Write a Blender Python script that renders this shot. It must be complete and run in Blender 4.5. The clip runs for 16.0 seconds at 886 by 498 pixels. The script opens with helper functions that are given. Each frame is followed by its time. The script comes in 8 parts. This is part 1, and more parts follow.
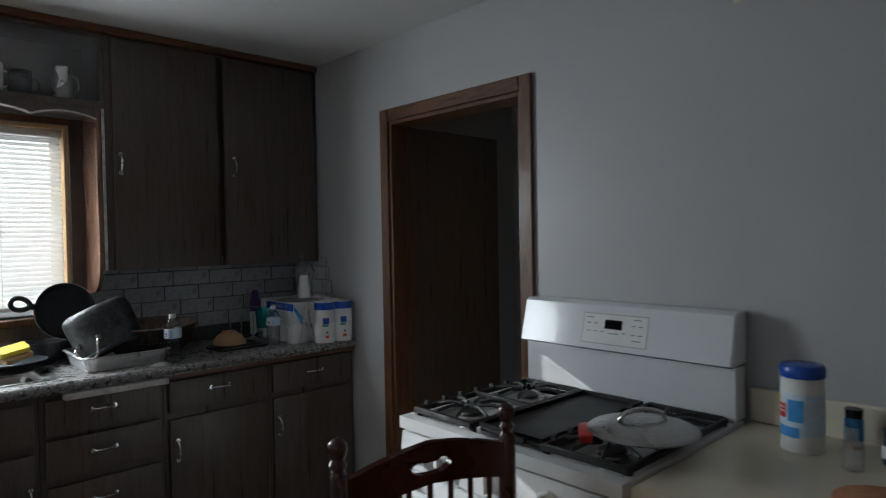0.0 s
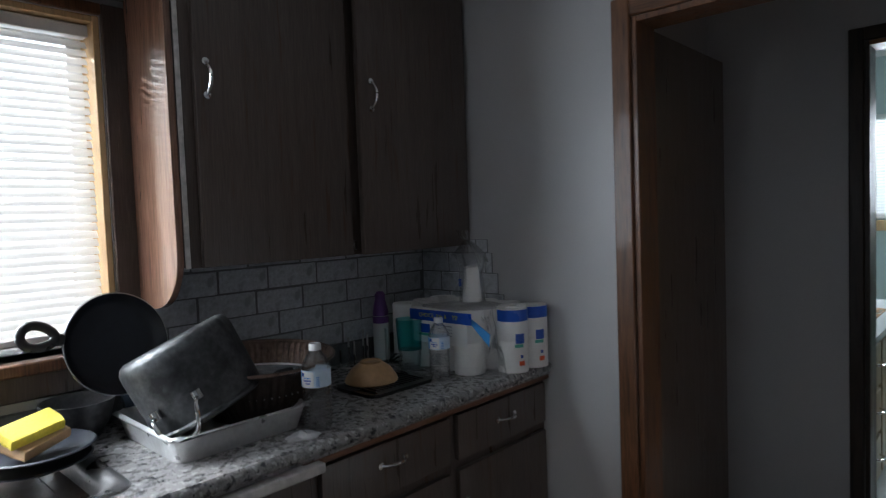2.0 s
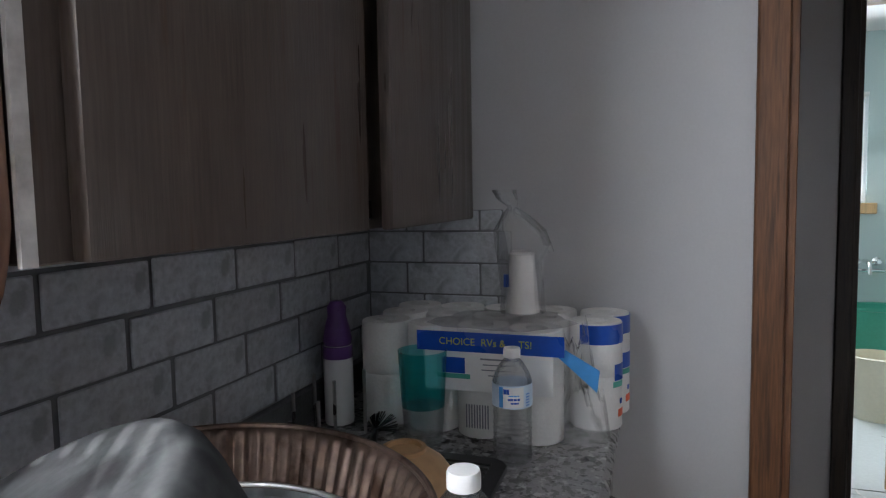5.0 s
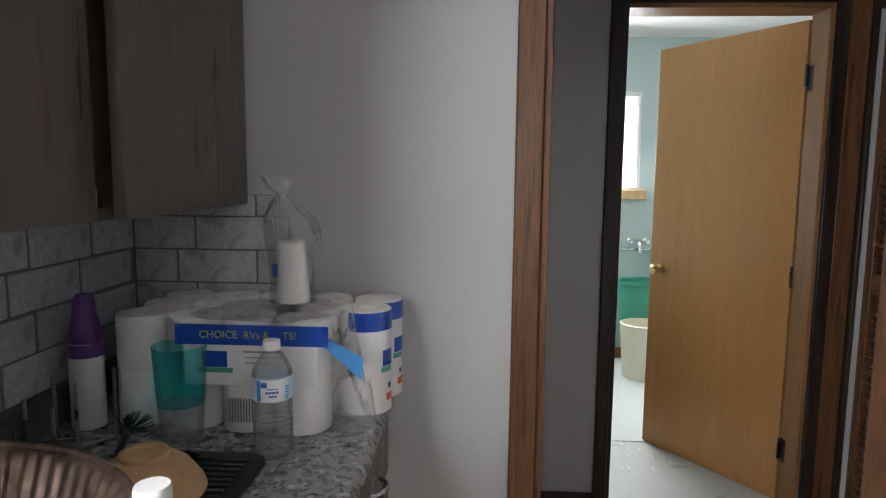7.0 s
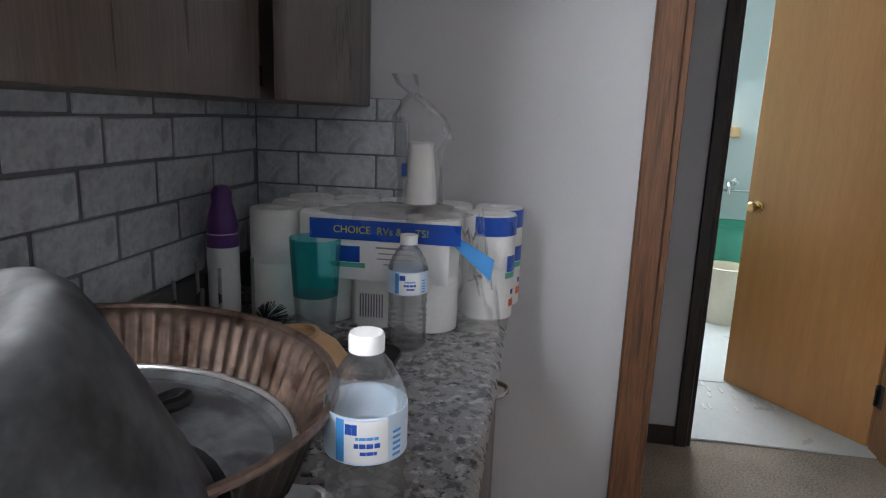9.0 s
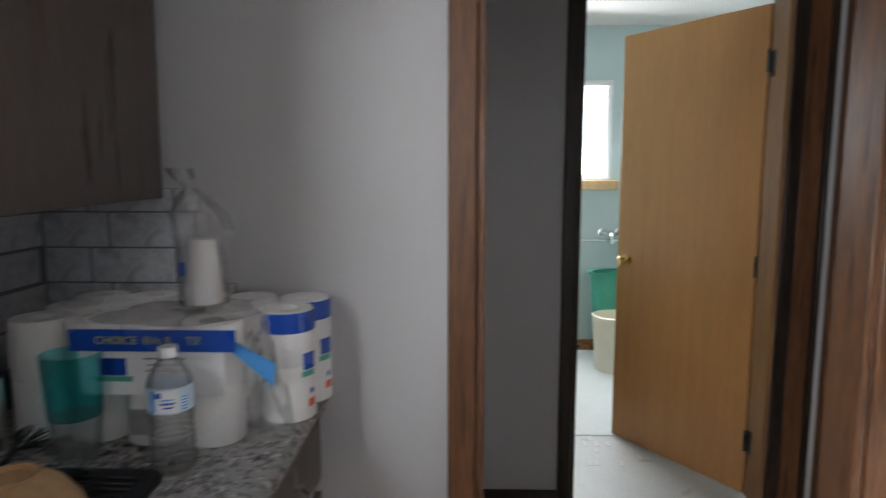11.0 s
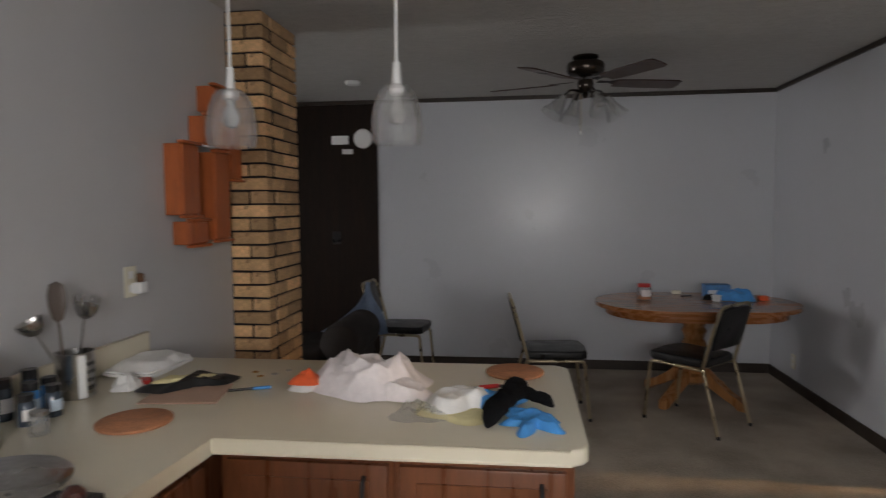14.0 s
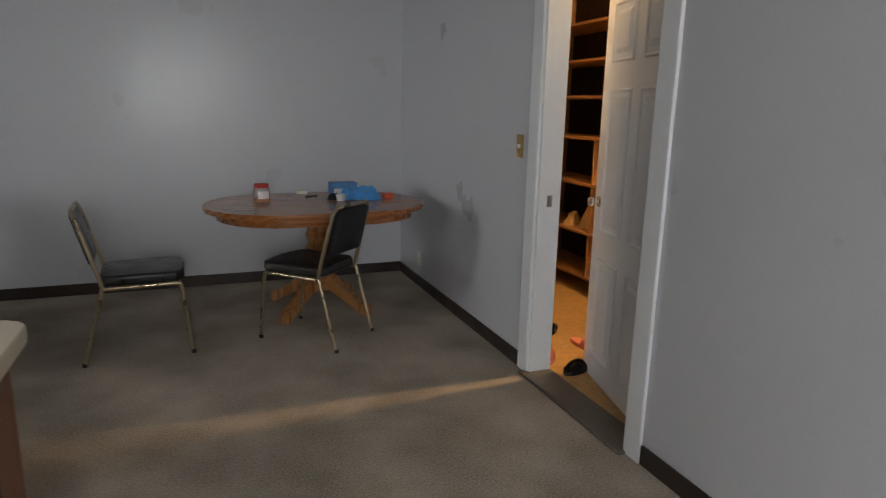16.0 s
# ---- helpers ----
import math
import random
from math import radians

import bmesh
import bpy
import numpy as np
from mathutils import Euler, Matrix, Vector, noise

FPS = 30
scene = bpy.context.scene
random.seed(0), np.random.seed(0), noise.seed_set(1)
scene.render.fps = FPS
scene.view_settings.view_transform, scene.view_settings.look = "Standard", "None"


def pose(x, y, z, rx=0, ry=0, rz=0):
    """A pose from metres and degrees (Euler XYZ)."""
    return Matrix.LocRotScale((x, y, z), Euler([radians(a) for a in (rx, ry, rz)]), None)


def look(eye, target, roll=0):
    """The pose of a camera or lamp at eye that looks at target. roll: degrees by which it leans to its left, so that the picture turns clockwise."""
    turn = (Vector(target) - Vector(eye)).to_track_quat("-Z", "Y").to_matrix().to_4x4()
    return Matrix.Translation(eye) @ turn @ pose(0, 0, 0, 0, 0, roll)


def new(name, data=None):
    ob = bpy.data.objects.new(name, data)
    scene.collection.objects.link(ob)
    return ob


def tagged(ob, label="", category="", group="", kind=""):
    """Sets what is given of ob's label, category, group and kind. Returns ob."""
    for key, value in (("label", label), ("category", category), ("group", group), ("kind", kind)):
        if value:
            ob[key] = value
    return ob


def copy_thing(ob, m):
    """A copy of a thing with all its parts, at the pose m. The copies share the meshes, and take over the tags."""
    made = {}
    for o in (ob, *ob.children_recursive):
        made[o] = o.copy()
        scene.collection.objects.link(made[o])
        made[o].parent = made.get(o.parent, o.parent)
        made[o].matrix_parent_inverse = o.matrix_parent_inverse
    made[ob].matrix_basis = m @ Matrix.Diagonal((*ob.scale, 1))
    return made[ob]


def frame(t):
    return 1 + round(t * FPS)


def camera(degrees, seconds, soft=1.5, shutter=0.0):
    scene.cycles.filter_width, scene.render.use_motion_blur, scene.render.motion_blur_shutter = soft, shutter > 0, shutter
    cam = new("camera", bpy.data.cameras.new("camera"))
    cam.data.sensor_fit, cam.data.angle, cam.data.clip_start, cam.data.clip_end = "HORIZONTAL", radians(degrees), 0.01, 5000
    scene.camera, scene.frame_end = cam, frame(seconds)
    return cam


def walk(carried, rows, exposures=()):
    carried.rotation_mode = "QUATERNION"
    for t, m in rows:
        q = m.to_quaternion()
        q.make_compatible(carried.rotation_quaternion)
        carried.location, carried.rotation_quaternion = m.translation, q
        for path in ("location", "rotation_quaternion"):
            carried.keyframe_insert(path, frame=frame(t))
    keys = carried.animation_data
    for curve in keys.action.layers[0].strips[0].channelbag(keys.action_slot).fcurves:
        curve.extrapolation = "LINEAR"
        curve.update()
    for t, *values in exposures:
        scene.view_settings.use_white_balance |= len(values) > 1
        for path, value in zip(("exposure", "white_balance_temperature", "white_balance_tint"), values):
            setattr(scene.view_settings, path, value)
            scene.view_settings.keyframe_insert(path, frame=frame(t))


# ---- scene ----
cam = camera(70.5, 16.0, 1.15, 0.3)
PATH = [
    (0, (0.172, 0.005, 1.474), (1.536, 1.467, 1.43), -1.0),
    (0.5, (0.146, 0.352, 1.462), (1.521, 1.802, 1.359), -1.7),
    (1, (0.161, 0.726, 1.435), (1.565, 2.145, 1.31), -2.0),
    (1.5, (0.237, 1.134, 1.431), (1.657, 2.537, 1.308), -2.3),
    (2, (0.273, 1.553, 1.448), (1.732, 2.917, 1.347), -2.1),
    (2.5, (0.385, 1.914, 1.436), (1.923, 3.191, 1.369), -2.0),
    (3, (0.44, 2.224, 1.437), (2.075, 3.374, 1.364), -2.0),
    (3.5, (0.553, 2.401, 1.415), (2.268, 3.426, 1.316), -1.7),
    (5.8, (0.674, 2.739, 1.381), (2.604, 3.22, 1.173), 0.0),
    (6, (0.672, 2.733, 1.401), (2.607, 3.185, 1.175), 0.4),
    (6.5, (0.675, 2.689, 1.407), (2.641, 2.997, 1.211), -0.2),
    (7, (0.695, 2.584, 1.406), (2.679, 2.69, 1.175), 0.6),
    (7.5, (0.712, 2.609, 1.373), (2.675, 2.791, 1.038), 1.8),
    (8, (0.692, 2.698, 1.319), (2.648, 2.906, 0.955), 2.2),
    (8.2, (0.69, 2.721, 1.318), (2.641, 2.938, 0.94), 2.3),
    (10.3, (0.694, 2.675, 1.369), (2.616, 3.065, 0.974), 0.5),
    (10.5, (0.709, 2.635, 1.376), (2.644, 2.992, 1.015), -0.4),
    (11, (0.781, 2.473, 1.4), (2.764, 2.533, 1.147), -0.0),
    (11.5, (0.829, 2.321, 1.432), (2.779, 1.906, 1.279), 0.9),
    (12, (0.925, 2.213, 1.461), (2.677, 1.251, 1.399), 1.0),
    (12.5, (0.947, 2.157, 1.489), (2.43, 0.815, 1.465), 0.4),
    (13, (0.895, 2.09, 1.495), (2.024, 0.441, 1.427), 0.3),
    (13.5, (0.744, 1.987, 1.497), (1.391, 0.097, 1.396), -0.3),
    (14, (0.618, 1.858, 1.491), (0.875, -0.121, 1.354), -0.5),
    (14.5, (0.544, 1.705, 1.458), (0.399, -0.275, 1.223), -1.1),
    (15, (0.44, 1.511, 1.44), (-0.072, -0.399, 1.138), -0.4),
    (15.5, (0.267, 1.366, 1.41), (-0.365, -0.496, 1.042), 0.3),
    (16, (0.09, 1.183, 1.394), (-0.627, -0.631, 0.955), 1.2),
]
EXPOSURES = [
    (0, -0.18, 6140, 5), (0.5, -0.16, 6040, 5), (1, -0.06, 5990, 6), (1.5, 0.09, 5940, 7), (2, 0.07, 5990, 8), (3, -0.15, 6140, 10), (3.7, 0.05, 6190, 10), (5.8, 1.25, 6300, 12), (6.1, 1.2, 6400, 12), (6.5, 0.95, 6450, 12), (7, 1.3, 6700, 12), (8.2, 1.45, 6400, 12), (10.3, 1.15, 6300, 12),
    (11, 1.12, 6600, 12), (12, 0.82, 6700, 12), (13, 0.55, 6700, 12), (14, 0.83, 7050, 14), (15, 1.08, 7000, 13), (16, 1.18, 6900, 11),
]
walk(cam, [(t, look(eye, target, roll)) for t, eye, target, roll in PATH], EXPOSURES)

# ---------------------------------------------------------------- light
world = bpy.data.worlds.new("world")
scene.world = world
world.use_nodes = True
wn = world.node_tree.nodes
sky = wn.new("ShaderNodeTexSky")
sky.sky_type = "NISHITA"
sky.sun_disc = False
sky.sun_elevation = radians(21)
sky.sun_rotation = radians(-31)
world.node_tree.links.new(sky.outputs[0], wn["Background"].inputs[0])
wn["Background"].inputs[1].default_value = 0.07

SUN_WAY = Vector((0.627, -1.0, -0.452))
sun = new("sun", bpy.data.lights.new("sun", "SUN"))
sun.data.energy, sun.data.angle, sun.data.color = 5.0, radians(0.4), (1.0, 0.97, 0.93)
sun.matrix_world = look(Vector((0, 0, 6)), Vector((0, 0, 6)) + SUN_WAY)


def area_lamp(name, eye, target, w, h, watts, color=(1, 1, 1)):
    data = bpy.data.lights.new(name, "AREA")
    data.shape, data.size, data.size_y, data.energy, data.color = "RECTANGLE", w, h, watts, color
    ob = new(name, data)
    ob.matrix_world = look(Vector(eye), Vector(target))
    return ob


WEST_WALL = -1.52
# daylight in the window openings
area_lamp("daylight_kitchen", (0.20, 3.362, 1.575), (-0.4, 0.0, 1.0), 0.90, 0.84, 32, (0.90, 0.95, 1.0))
area_lamp("daylight_behind_blind", (0.29, 3.72, 1.62), (0.29, 3.0, 1.55), 1.25, 0.95, 8, (0.92, 0.96, 1.0))
area_lamp("daylight_bath", (5.42, 1.885, 1.70), (3.5, 1.5, 1.0), 0.90, 0.70, 18, (0.93, 0.97, 1.0))
area_lamp("daylight_living", (5.42, -1.9, 1.4), (0.0, -2.7, 1.0), 1.0, 0.9, 4.0, (0.93, 0.96, 1.0)).data.spread = radians(84)
area_lamp("daylight_west", (WEST_WALL - 0.02, 2.26, 1.52), (1.6, -3.2, 0.8), 0.42, 0.60, 1.8, (0.92, 0.96, 1.0))
bulb = new("closet_bulb", bpy.data.lights.new("closet_bulb", "POINT"))
bulb.data.energy, bulb.data.color, bulb.data.shadow_soft_size = 40, (1.0, 0.62, 0.26), 0.03
bulb.location = (-2.30, -1.560, 2.25)


# ---------------------------------------------------------------- materials
def mat(name, color, rough=0.5, metal=0.0, var=0.12, scale=6.0, fine=60.0, bump=0.1, stretch=(1, 1, 1), rough_var=0.1,
        dark=None, dark_at=0.62, random_var=0.0, coat=0.0, spec=0.5, dist=0.004):
    """Two-scale noise on colour, roughness and relief."""
    m = bpy.data.materials.new(name)
    m.use_nodes = True
    nt = m.node_tree
    N, L = nt.nodes, nt.links
    b = N["Principled BSDF"]
    b.inputs["Metallic"].default_value = metal
    b.inputs["Coat Weight"].default_value = coat
    b.inputs["Specular IOR Level"].default_value = spec
    tc, mp = N.new("ShaderNodeTexCoord"), N.new("ShaderNodeMapping")
    L.new(tc.outputs["Object"], mp.inputs[0])
    mp.inputs["Scale"].default_value = stretch
    n1, n2 = N.new("ShaderNodeTexNoise"), N.new("ShaderNodeTexNoise")
    for n, s, d in ((n1, scale, 4), (n2, fine, 3)):
        n.inputs["Scale"].default_value, n.inputs["Detail"].default_value = s, d
        L.new(mp.outputs[0], n.inputs["Vector"])
    add = N.new("ShaderNodeMath")
    add.operation = "ADD"
    L.new(n1.outputs[0], add.inputs[0])
    L.new(n2.outputs[0], add.inputs[1])
    rng = N.new("ShaderNodeMapRange")
    rng.inputs["From Min"].default_value, rng.inputs["From Max"].default_value = 0.7, 1.3
    rng.inputs["To Min"].default_value, rng.inputs["To Max"].default_value = 1 - var, 1 + var
    L.new(add.outputs[0], rng.inputs[0])
    hsv = N.new("ShaderNodeHueSaturation")
    hsv.inputs["Color"].default_value = (*color, 1)
    L.new(rng.outputs[0], hsv.inputs["Value"])
    out = hsv.outputs[0]
    if random_var:
        oi = N.new("ShaderNodeObjectInfo")
        r2 = N.new("ShaderNodeMapRange")
        r2.inputs["To Min"].default_value, r2.inputs["To Max"].default_value = 1 - random_var, 1 + random_var
        L.new(oi.outputs["Random"], r2.inputs[0])
        h2 = N.new("ShaderNodeHueSaturation")
        L.new(out, h2.inputs["Color"])
        L.new(r2.outputs[0], h2.inputs["Value"])
        out = h2.outputs[0]
    if dark:
        n3 = N.new("ShaderNodeTexNoise")
        n3.inputs["Scale"].default_value, n3.inputs["Detail"].default_value = scale * 1.7, 5
        L.new(mp.outputs[0], n3.inputs["Vector"])
        r3 = N.new("ShaderNodeMapRange")
        r3.inputs["From Min"].default_value, r3.inputs["From Max"].default_value = dark_at - 0.06, dark_at + 0.06
        L.new(n3.outputs[0], r3.inputs[0])
        mix = N.new("ShaderNodeMixRGB")
        mix.inputs[2].default_value = (*dark, 1)
        L.new(r3.outputs[0], mix.inputs[0])
        L.new(out, mix.inputs[1])
        out = mix.outputs[0]
    L.new(out, b.inputs["Base Color"])
    rr = N.new("ShaderNodeMapRange")
    rr.inputs["From Min"].default_value, rr.inputs["From Max"].default_value = 0.3, 0.7
    rr.inputs["To Min"].default_value, rr.inputs["To Max"].default_value = max(0.02, rough - rough_var), min(1, rough + rough_var)
    L.new(n1.outputs[0], rr.inputs[0])
    L.new(rr.outputs[0], b.inputs["Roughness"])
    if bump:
        bp = N.new("ShaderNodeBump")
        bp.inputs["Strength"].default_value, bp.inputs["Distance"].default_value = bump, dist
        L.new(add.outputs[0], bp.inputs["Height"])
        L.new(bp.outputs[0], b.inputs["Normal"])
    return m


def glass(name, color=(1, 1, 1), rough=0.03, ior=1.45, alpha=1.0, bump=0.0):
    m = bpy.data.materials.new(name)
    m.use_nodes = True
    b = m.node_tree.nodes["Principled BSDF"]
    b.inputs["Base Color"].default_value = (*color, 1)
    b.inputs["Transmission Weight"].default_value = 1.0
    b.inputs["Roughness"].default_value = rough
    b.inputs["IOR"].default_value = ior
    b.inputs["Alpha"].default_value = alpha
    if bump:
        n = m.node_tree.nodes.new("ShaderNodeTexNoise")
        n.inputs["Scale"].default_value = 40
        bp = m.node_tree.nodes.new("ShaderNodeBump")
        bp.inputs["Strength"].default_value = bump
        m.node_tree.links.new(n.outputs[0], bp.inputs["Height"])
        m.node_tree.links.new(bp.outputs[0], b.inputs["Normal"])
    return m


def glow(name, color, strength):
    m = bpy.data.materials.new(name)
    m.use_nodes = True
    b = m.node_tree.nodes["Principled BSDF"]
    b.inputs["Base Color"].default_value = (*color, 1)
    b.inputs["Emission Color"].default_value = (*color, 1)
    b.inputs["Emission Strength"].default_value = strength
    return m


def stone_laminate(name):
    """Speckled grey granite-look laminate."""
    m = mat(name, (0.23, 0.22, 0.215), 0.30, var=0.3, scale=55, fine=240, bump=0.03)
    nt = m.node_tree
    N, L = nt.nodes, nt.links
    b = N["Principled BSDF"]
    src = b.inputs["Base Color"].links[0].from_socket
    tc = N.new("ShaderNodeTexCoord")
    prev = src
    for scale, lo, hi, col in ((38, 0.57, 0.63, (0.05, 0.05, 0.055)), (62, 0.58, 0.64, (0.46, 0.45, 0.44)), (90, 0.62, 0.67, (0.035, 0.03, 0.03))):
        n = N.new("ShaderNodeTexNoise")
        n.inputs["Scale"].default_value, n.inputs["Detail"].default_value = scale, 3
        L.new(tc.outputs["Object"], n.inputs["Vector"])
        r = N.new("ShaderNodeMapRange")
        r.inputs["From Min"].default_value, r.inputs["From Max"].default_value = lo, hi
        L.new(n.outputs[0], r.inputs[0])
        mix = N.new("ShaderNodeMixRGB")
        mix.inputs[2].default_value = (*col, 1)
        L.new(r.outputs[0], mix.inputs[0])
        L.new(prev, mix.inputs[1])
        prev = mix.outputs[0]
    L.new(prev, b.inputs["Base Color"])
    return m


GRAIN_Z = (9, 9, 0.6)
GRAIN_X = (0.6, 9, 9)
GRAIN_Y = (9, 0.6, 9)
M = {
    "paint": mat("grey_wall_paint", (0.50, 0.495, 0.50), 0.42, var=0.03, scale=2.2, fine=160, bump=0.12, rough_var=0.06, dist=0.0015),
    "paint_blue": mat("pale_grey_paint", (0.52, 0.53, 0.56), 0.31, var=0.03, scale=1.6, fine=120, bump=0.12, rough_var=0.05, dist=0.0015),
    "bath_paint": mat("pale_aqua_paint", (0.52, 0.62, 0.62), 0.5, var=0.03, scale=2, fine=100, bump=0.06),
    "ceiling": mat("white_ceiling", (0.70, 0.69, 0.68), 0.8, var=0.03, scale=3, fine=120, bump=0.2),
    "ceiling_tex": mat("textured_ceiling", (0.50, 0.49, 0.47), 0.9, var=0.10, scale=14, fine=60, bump=0.8, dist=0.01, stretch=(1, 2.4, 1)),
    "dark_wood": mat("dark_stained_wood", (0.092, 0.070, 0.059), 0.36, var=0.26, scale=4, fine=30, bump=0.12, stretch=GRAIN_Z, dark=(0.075, 0.036, 0.018), dark_at=0.66),
    "casing": mat("brown_oak_casing", (0.14, 0.060, 0.026), 0.44, var=0.45, scale=4, fine=26, bump=0.15, stretch=GRAIN_Z, dark=(0.05, 0.02, 0.009), dark_at=0.63, coat=0.08),
    "casing_h": mat("brown_oak_head", (0.14, 0.060, 0.026), 0.44, var=0.45, scale=4, fine=26, bump=0.15, stretch=GRAIN_Y, dark=(0.05, 0.02, 0.009), dark_at=0.63, coat=0.08),
    "dark_trim": mat("dark_knotty_trim", (0.030, 0.020, 0.014), 0.42, var=0.4, scale=4, fine=26, bump=0.15, stretch=GRAIN_Z, dark=(0.008, 0.006, 0.005), dark_at=0.6),
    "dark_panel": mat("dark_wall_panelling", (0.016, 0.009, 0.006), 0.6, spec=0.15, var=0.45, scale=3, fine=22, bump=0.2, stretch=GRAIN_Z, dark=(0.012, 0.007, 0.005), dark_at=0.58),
    "birch": mat("golden_birch_veneer", (0.51, 0.25, 0.09), 0.38, var=0.10, scale=3, fine=18, bump=0.05, stretch=GRAIN_Z),
    "red_wood": mat("reddish_brown_wood", (0.15, 0.050, 0.020), 0.32, var=0.35, scale=4, fine=26, bump=0.1, stretch=GRAIN_Z),
    "oak": mat("golden_oak", (0.31, 0.11, 0.032), 0.28, var=0.28, scale=4, fine=24, bump=0.08, stretch=GRAIN_X, coat=0.4),
    "oak_dark": mat("oak_pedestal", (0.36, 0.16, 0.055), 0.3, var=0.28, scale=4, fine=24, bump=0.08, stretch=GRAIN_Z, coat=0.4),
    "chair_wood": mat("cherry_chair_wood", (0.045, 0.010, 0.007), 0.25, var=0.3, scale=6, fine=40, bump=0.05, coat=0.5),
    "shelf_wood": mat("closet_shelf_wood", (0.30, 0.14, 0.055), 0.6, var=0.3, scale=4, fine=22, bump=0.15, stretch=(9, 0.6, 9)),
    "cedar": mat("orange_cedar", (0.42, 0.105, 0.028), 0.42, var=0.22, scale=6, fine=40, bump=0.1, stretch=(6, 6, 0.8)),
    "pine": mat("pale_pine", (0.62, 0.42, 0.22), 0.5, var=0.15, scale=5, fine=30, bump=0.1, stretch=GRAIN_Z),
    "baseboard": mat("dark_baseboard", (0.030, 0.021, 0.016), 0.45, var=0.3, scale=5, fine=40, bump=0.08),
    "carpet": mat("taupe_carpet", (0.35, 0.30, 0.25), 0.95, var=0.42, scale=2.2, fine=115, bump=0.6, dist=0.004, spec=0.1),
    "vinyl": mat("pale_bath_vinyl", (0.62, 0.66, 0.66), 0.35, var=0.06, scale=5, fine=60, bump=0.05),
    "closet_floor": mat("closet_plywood_floor", (0.45, 0.27, 0.11), 0.6, var=0.18, scale=4, fine=30, bump=0.1),
    "granite": stone_laminate("granite_laminate"),
    "beige": mat("beige_laminate", (0.72, 0.66, 0.52), 0.30, var=0.02, scale=9, fine=220, bump=0.01, rough_var=0.02),
    "enamel": mat("white_enamel", (0.76, 0.78, 0.80), 0.16, var=0.015, scale=3, fine=40, bump=0.0, rough_var=0.04, coat=0.3),
    "white_paint": mat("white_gloss_paint", (0.74, 0.76, 0.78), 0.34, var=0.02, scale=4, fine=60, bump=0.03, rough_var=0.02),
    "cream": mat("cream_plastic", (0.80, 0.76, 0.62), 0.4, var=0.04, bump=0.02),
    "white_plastic": mat("white_plastic", (0.78, 0.78, 0.77), 0.35, var=0.03, bump=0.02),
    "iron": mat("black_cast_iron", (0.016, 0.016, 0.017), 0.5, var=0.3, fine=120, bump=0.2),
    "black": mat("black_plastic", (0.012, 0.012, 0.013), 0.3, var=0.2, bump=0.02),
    "vinyl_black": mat("black_vinyl", (0.008, 0.008, 0.009), 0.36, var=0.3, scale=8, fine=90, bump=0.25),
    "chrome": mat("chrome", (0.72, 0.72, 0.72), 0.14, metal=1.0, var=0.06, bump=0.02),
    "steel": mat("brushed_steel", (0.50, 0.49, 0.48), 0.30, metal=1.0, var=0.15, scale=5, fine=90, bump=0.06),
    "dull_steel": mat("scratched_dull_aluminium", (0.11, 0.11, 0.115), 0.40, metal=0.6, var=0.35, scale=7, fine=70, bump=0.12, dark=(0.05, 0.05, 0.055), dark_at=0.6),
    "nonstick": mat("black_nonstick", (0.012, 0.015, 0.022), 0.42, var=0.2, bump=0.05),
    "foil": mat("crumpled_foil", (0.74, 0.74, 0.74), 0.36, metal=0.6, var=0.1, scale=20, fine=70, bump=0.6),
    "foil_brown": mat("browned_foil", (0.21, 0.145, 0.115), 0.40, metal=0.6, var=0.4, scale=14, fine=60, bump=0.2, dark=(0.06, 0.03, 0.018), dark_at=0.62),
    "foil_grey": mat("greasy_foil", (0.30, 0.32, 0.34), 0.48, metal=0.35, var=0.3, scale=7, fine=50, bump=0.2, dark=(0.16, 0.165, 0.175), dark_at=0.58),
    "brass": mat("brass", (0.60, 0.40, 0.16), 0.25, metal=1.0, var=0.1, bump=0.03),
    "gold_tube": mat("champagne_metal_tube", (0.40, 0.33, 0.22), 0.32, metal=0.9, var=0.12, bump=0.03),
    "brick": mat("tan_brick", (0.60, 0.37, 0.19), 0.85, var=0.25, scale=14, fine=120, bump=0.6, dist=0.006, random_var=0.42, dark=(0.20, 0.11, 0.06), dark_at=0.66),
    "mortar": mat("black_mortar", (0.016, 0.013, 0.012), 0.95, var=0.3, bump=0.4),
    "tile": mat("grey_faux_brick", (0.55, 0.57, 0.60), 0.45, var=0.24, scale=14, fine=90, bump=0.5, random_var=0.12, dark=(0.38, 0.395, 0.42), dark_at=0.60),
    "tile_joint": mat("grey_faux_joint", (0.20, 0.205, 0.215), 0.7, var=0.1, bump=0.1),
    "blind": mat("white_blind_slat", (0.82, 0.82, 0.80), 0.5, var=0.02, bump=0.0),
    "paper": mat("white_tissue", (0.80, 0.79, 0.77), 0.9, var=0.04, scale=20, fine=160, bump=0.2),
    "blue": mat("royal_blue_film", (0.012, 0.075, 0.42), 0.3, var=0.1, bump=0.05),
    "sky_blue": mat("bright_blue_plastic", (0.06, 0.30, 0.68), 0.45, var=0.12, scale=14, bump=0.2),
    "red": mat("red_silicone", (0.50, 0.022, 0.018), 0.4, var=0.1, bump=0.05),
    "orange": mat("orange_red_plastic", (0.75, 0.11, 0.03), 0.45, var=0.1, bump=0.1),
    "yellow": mat("yellow_sponge", (0.74, 0.58, 0.06), 0.85, var=0.12, scale=30, fine=150, bump=0.5),
    "green": mat("green_plastic", (0.07, 0.38, 0.28), 0.4, var=0.06, bump=0.02),
    "purple": mat("purple_plastic", (0.13, 0.045, 0.22), 0.35, var=0.1, bump=0.02),
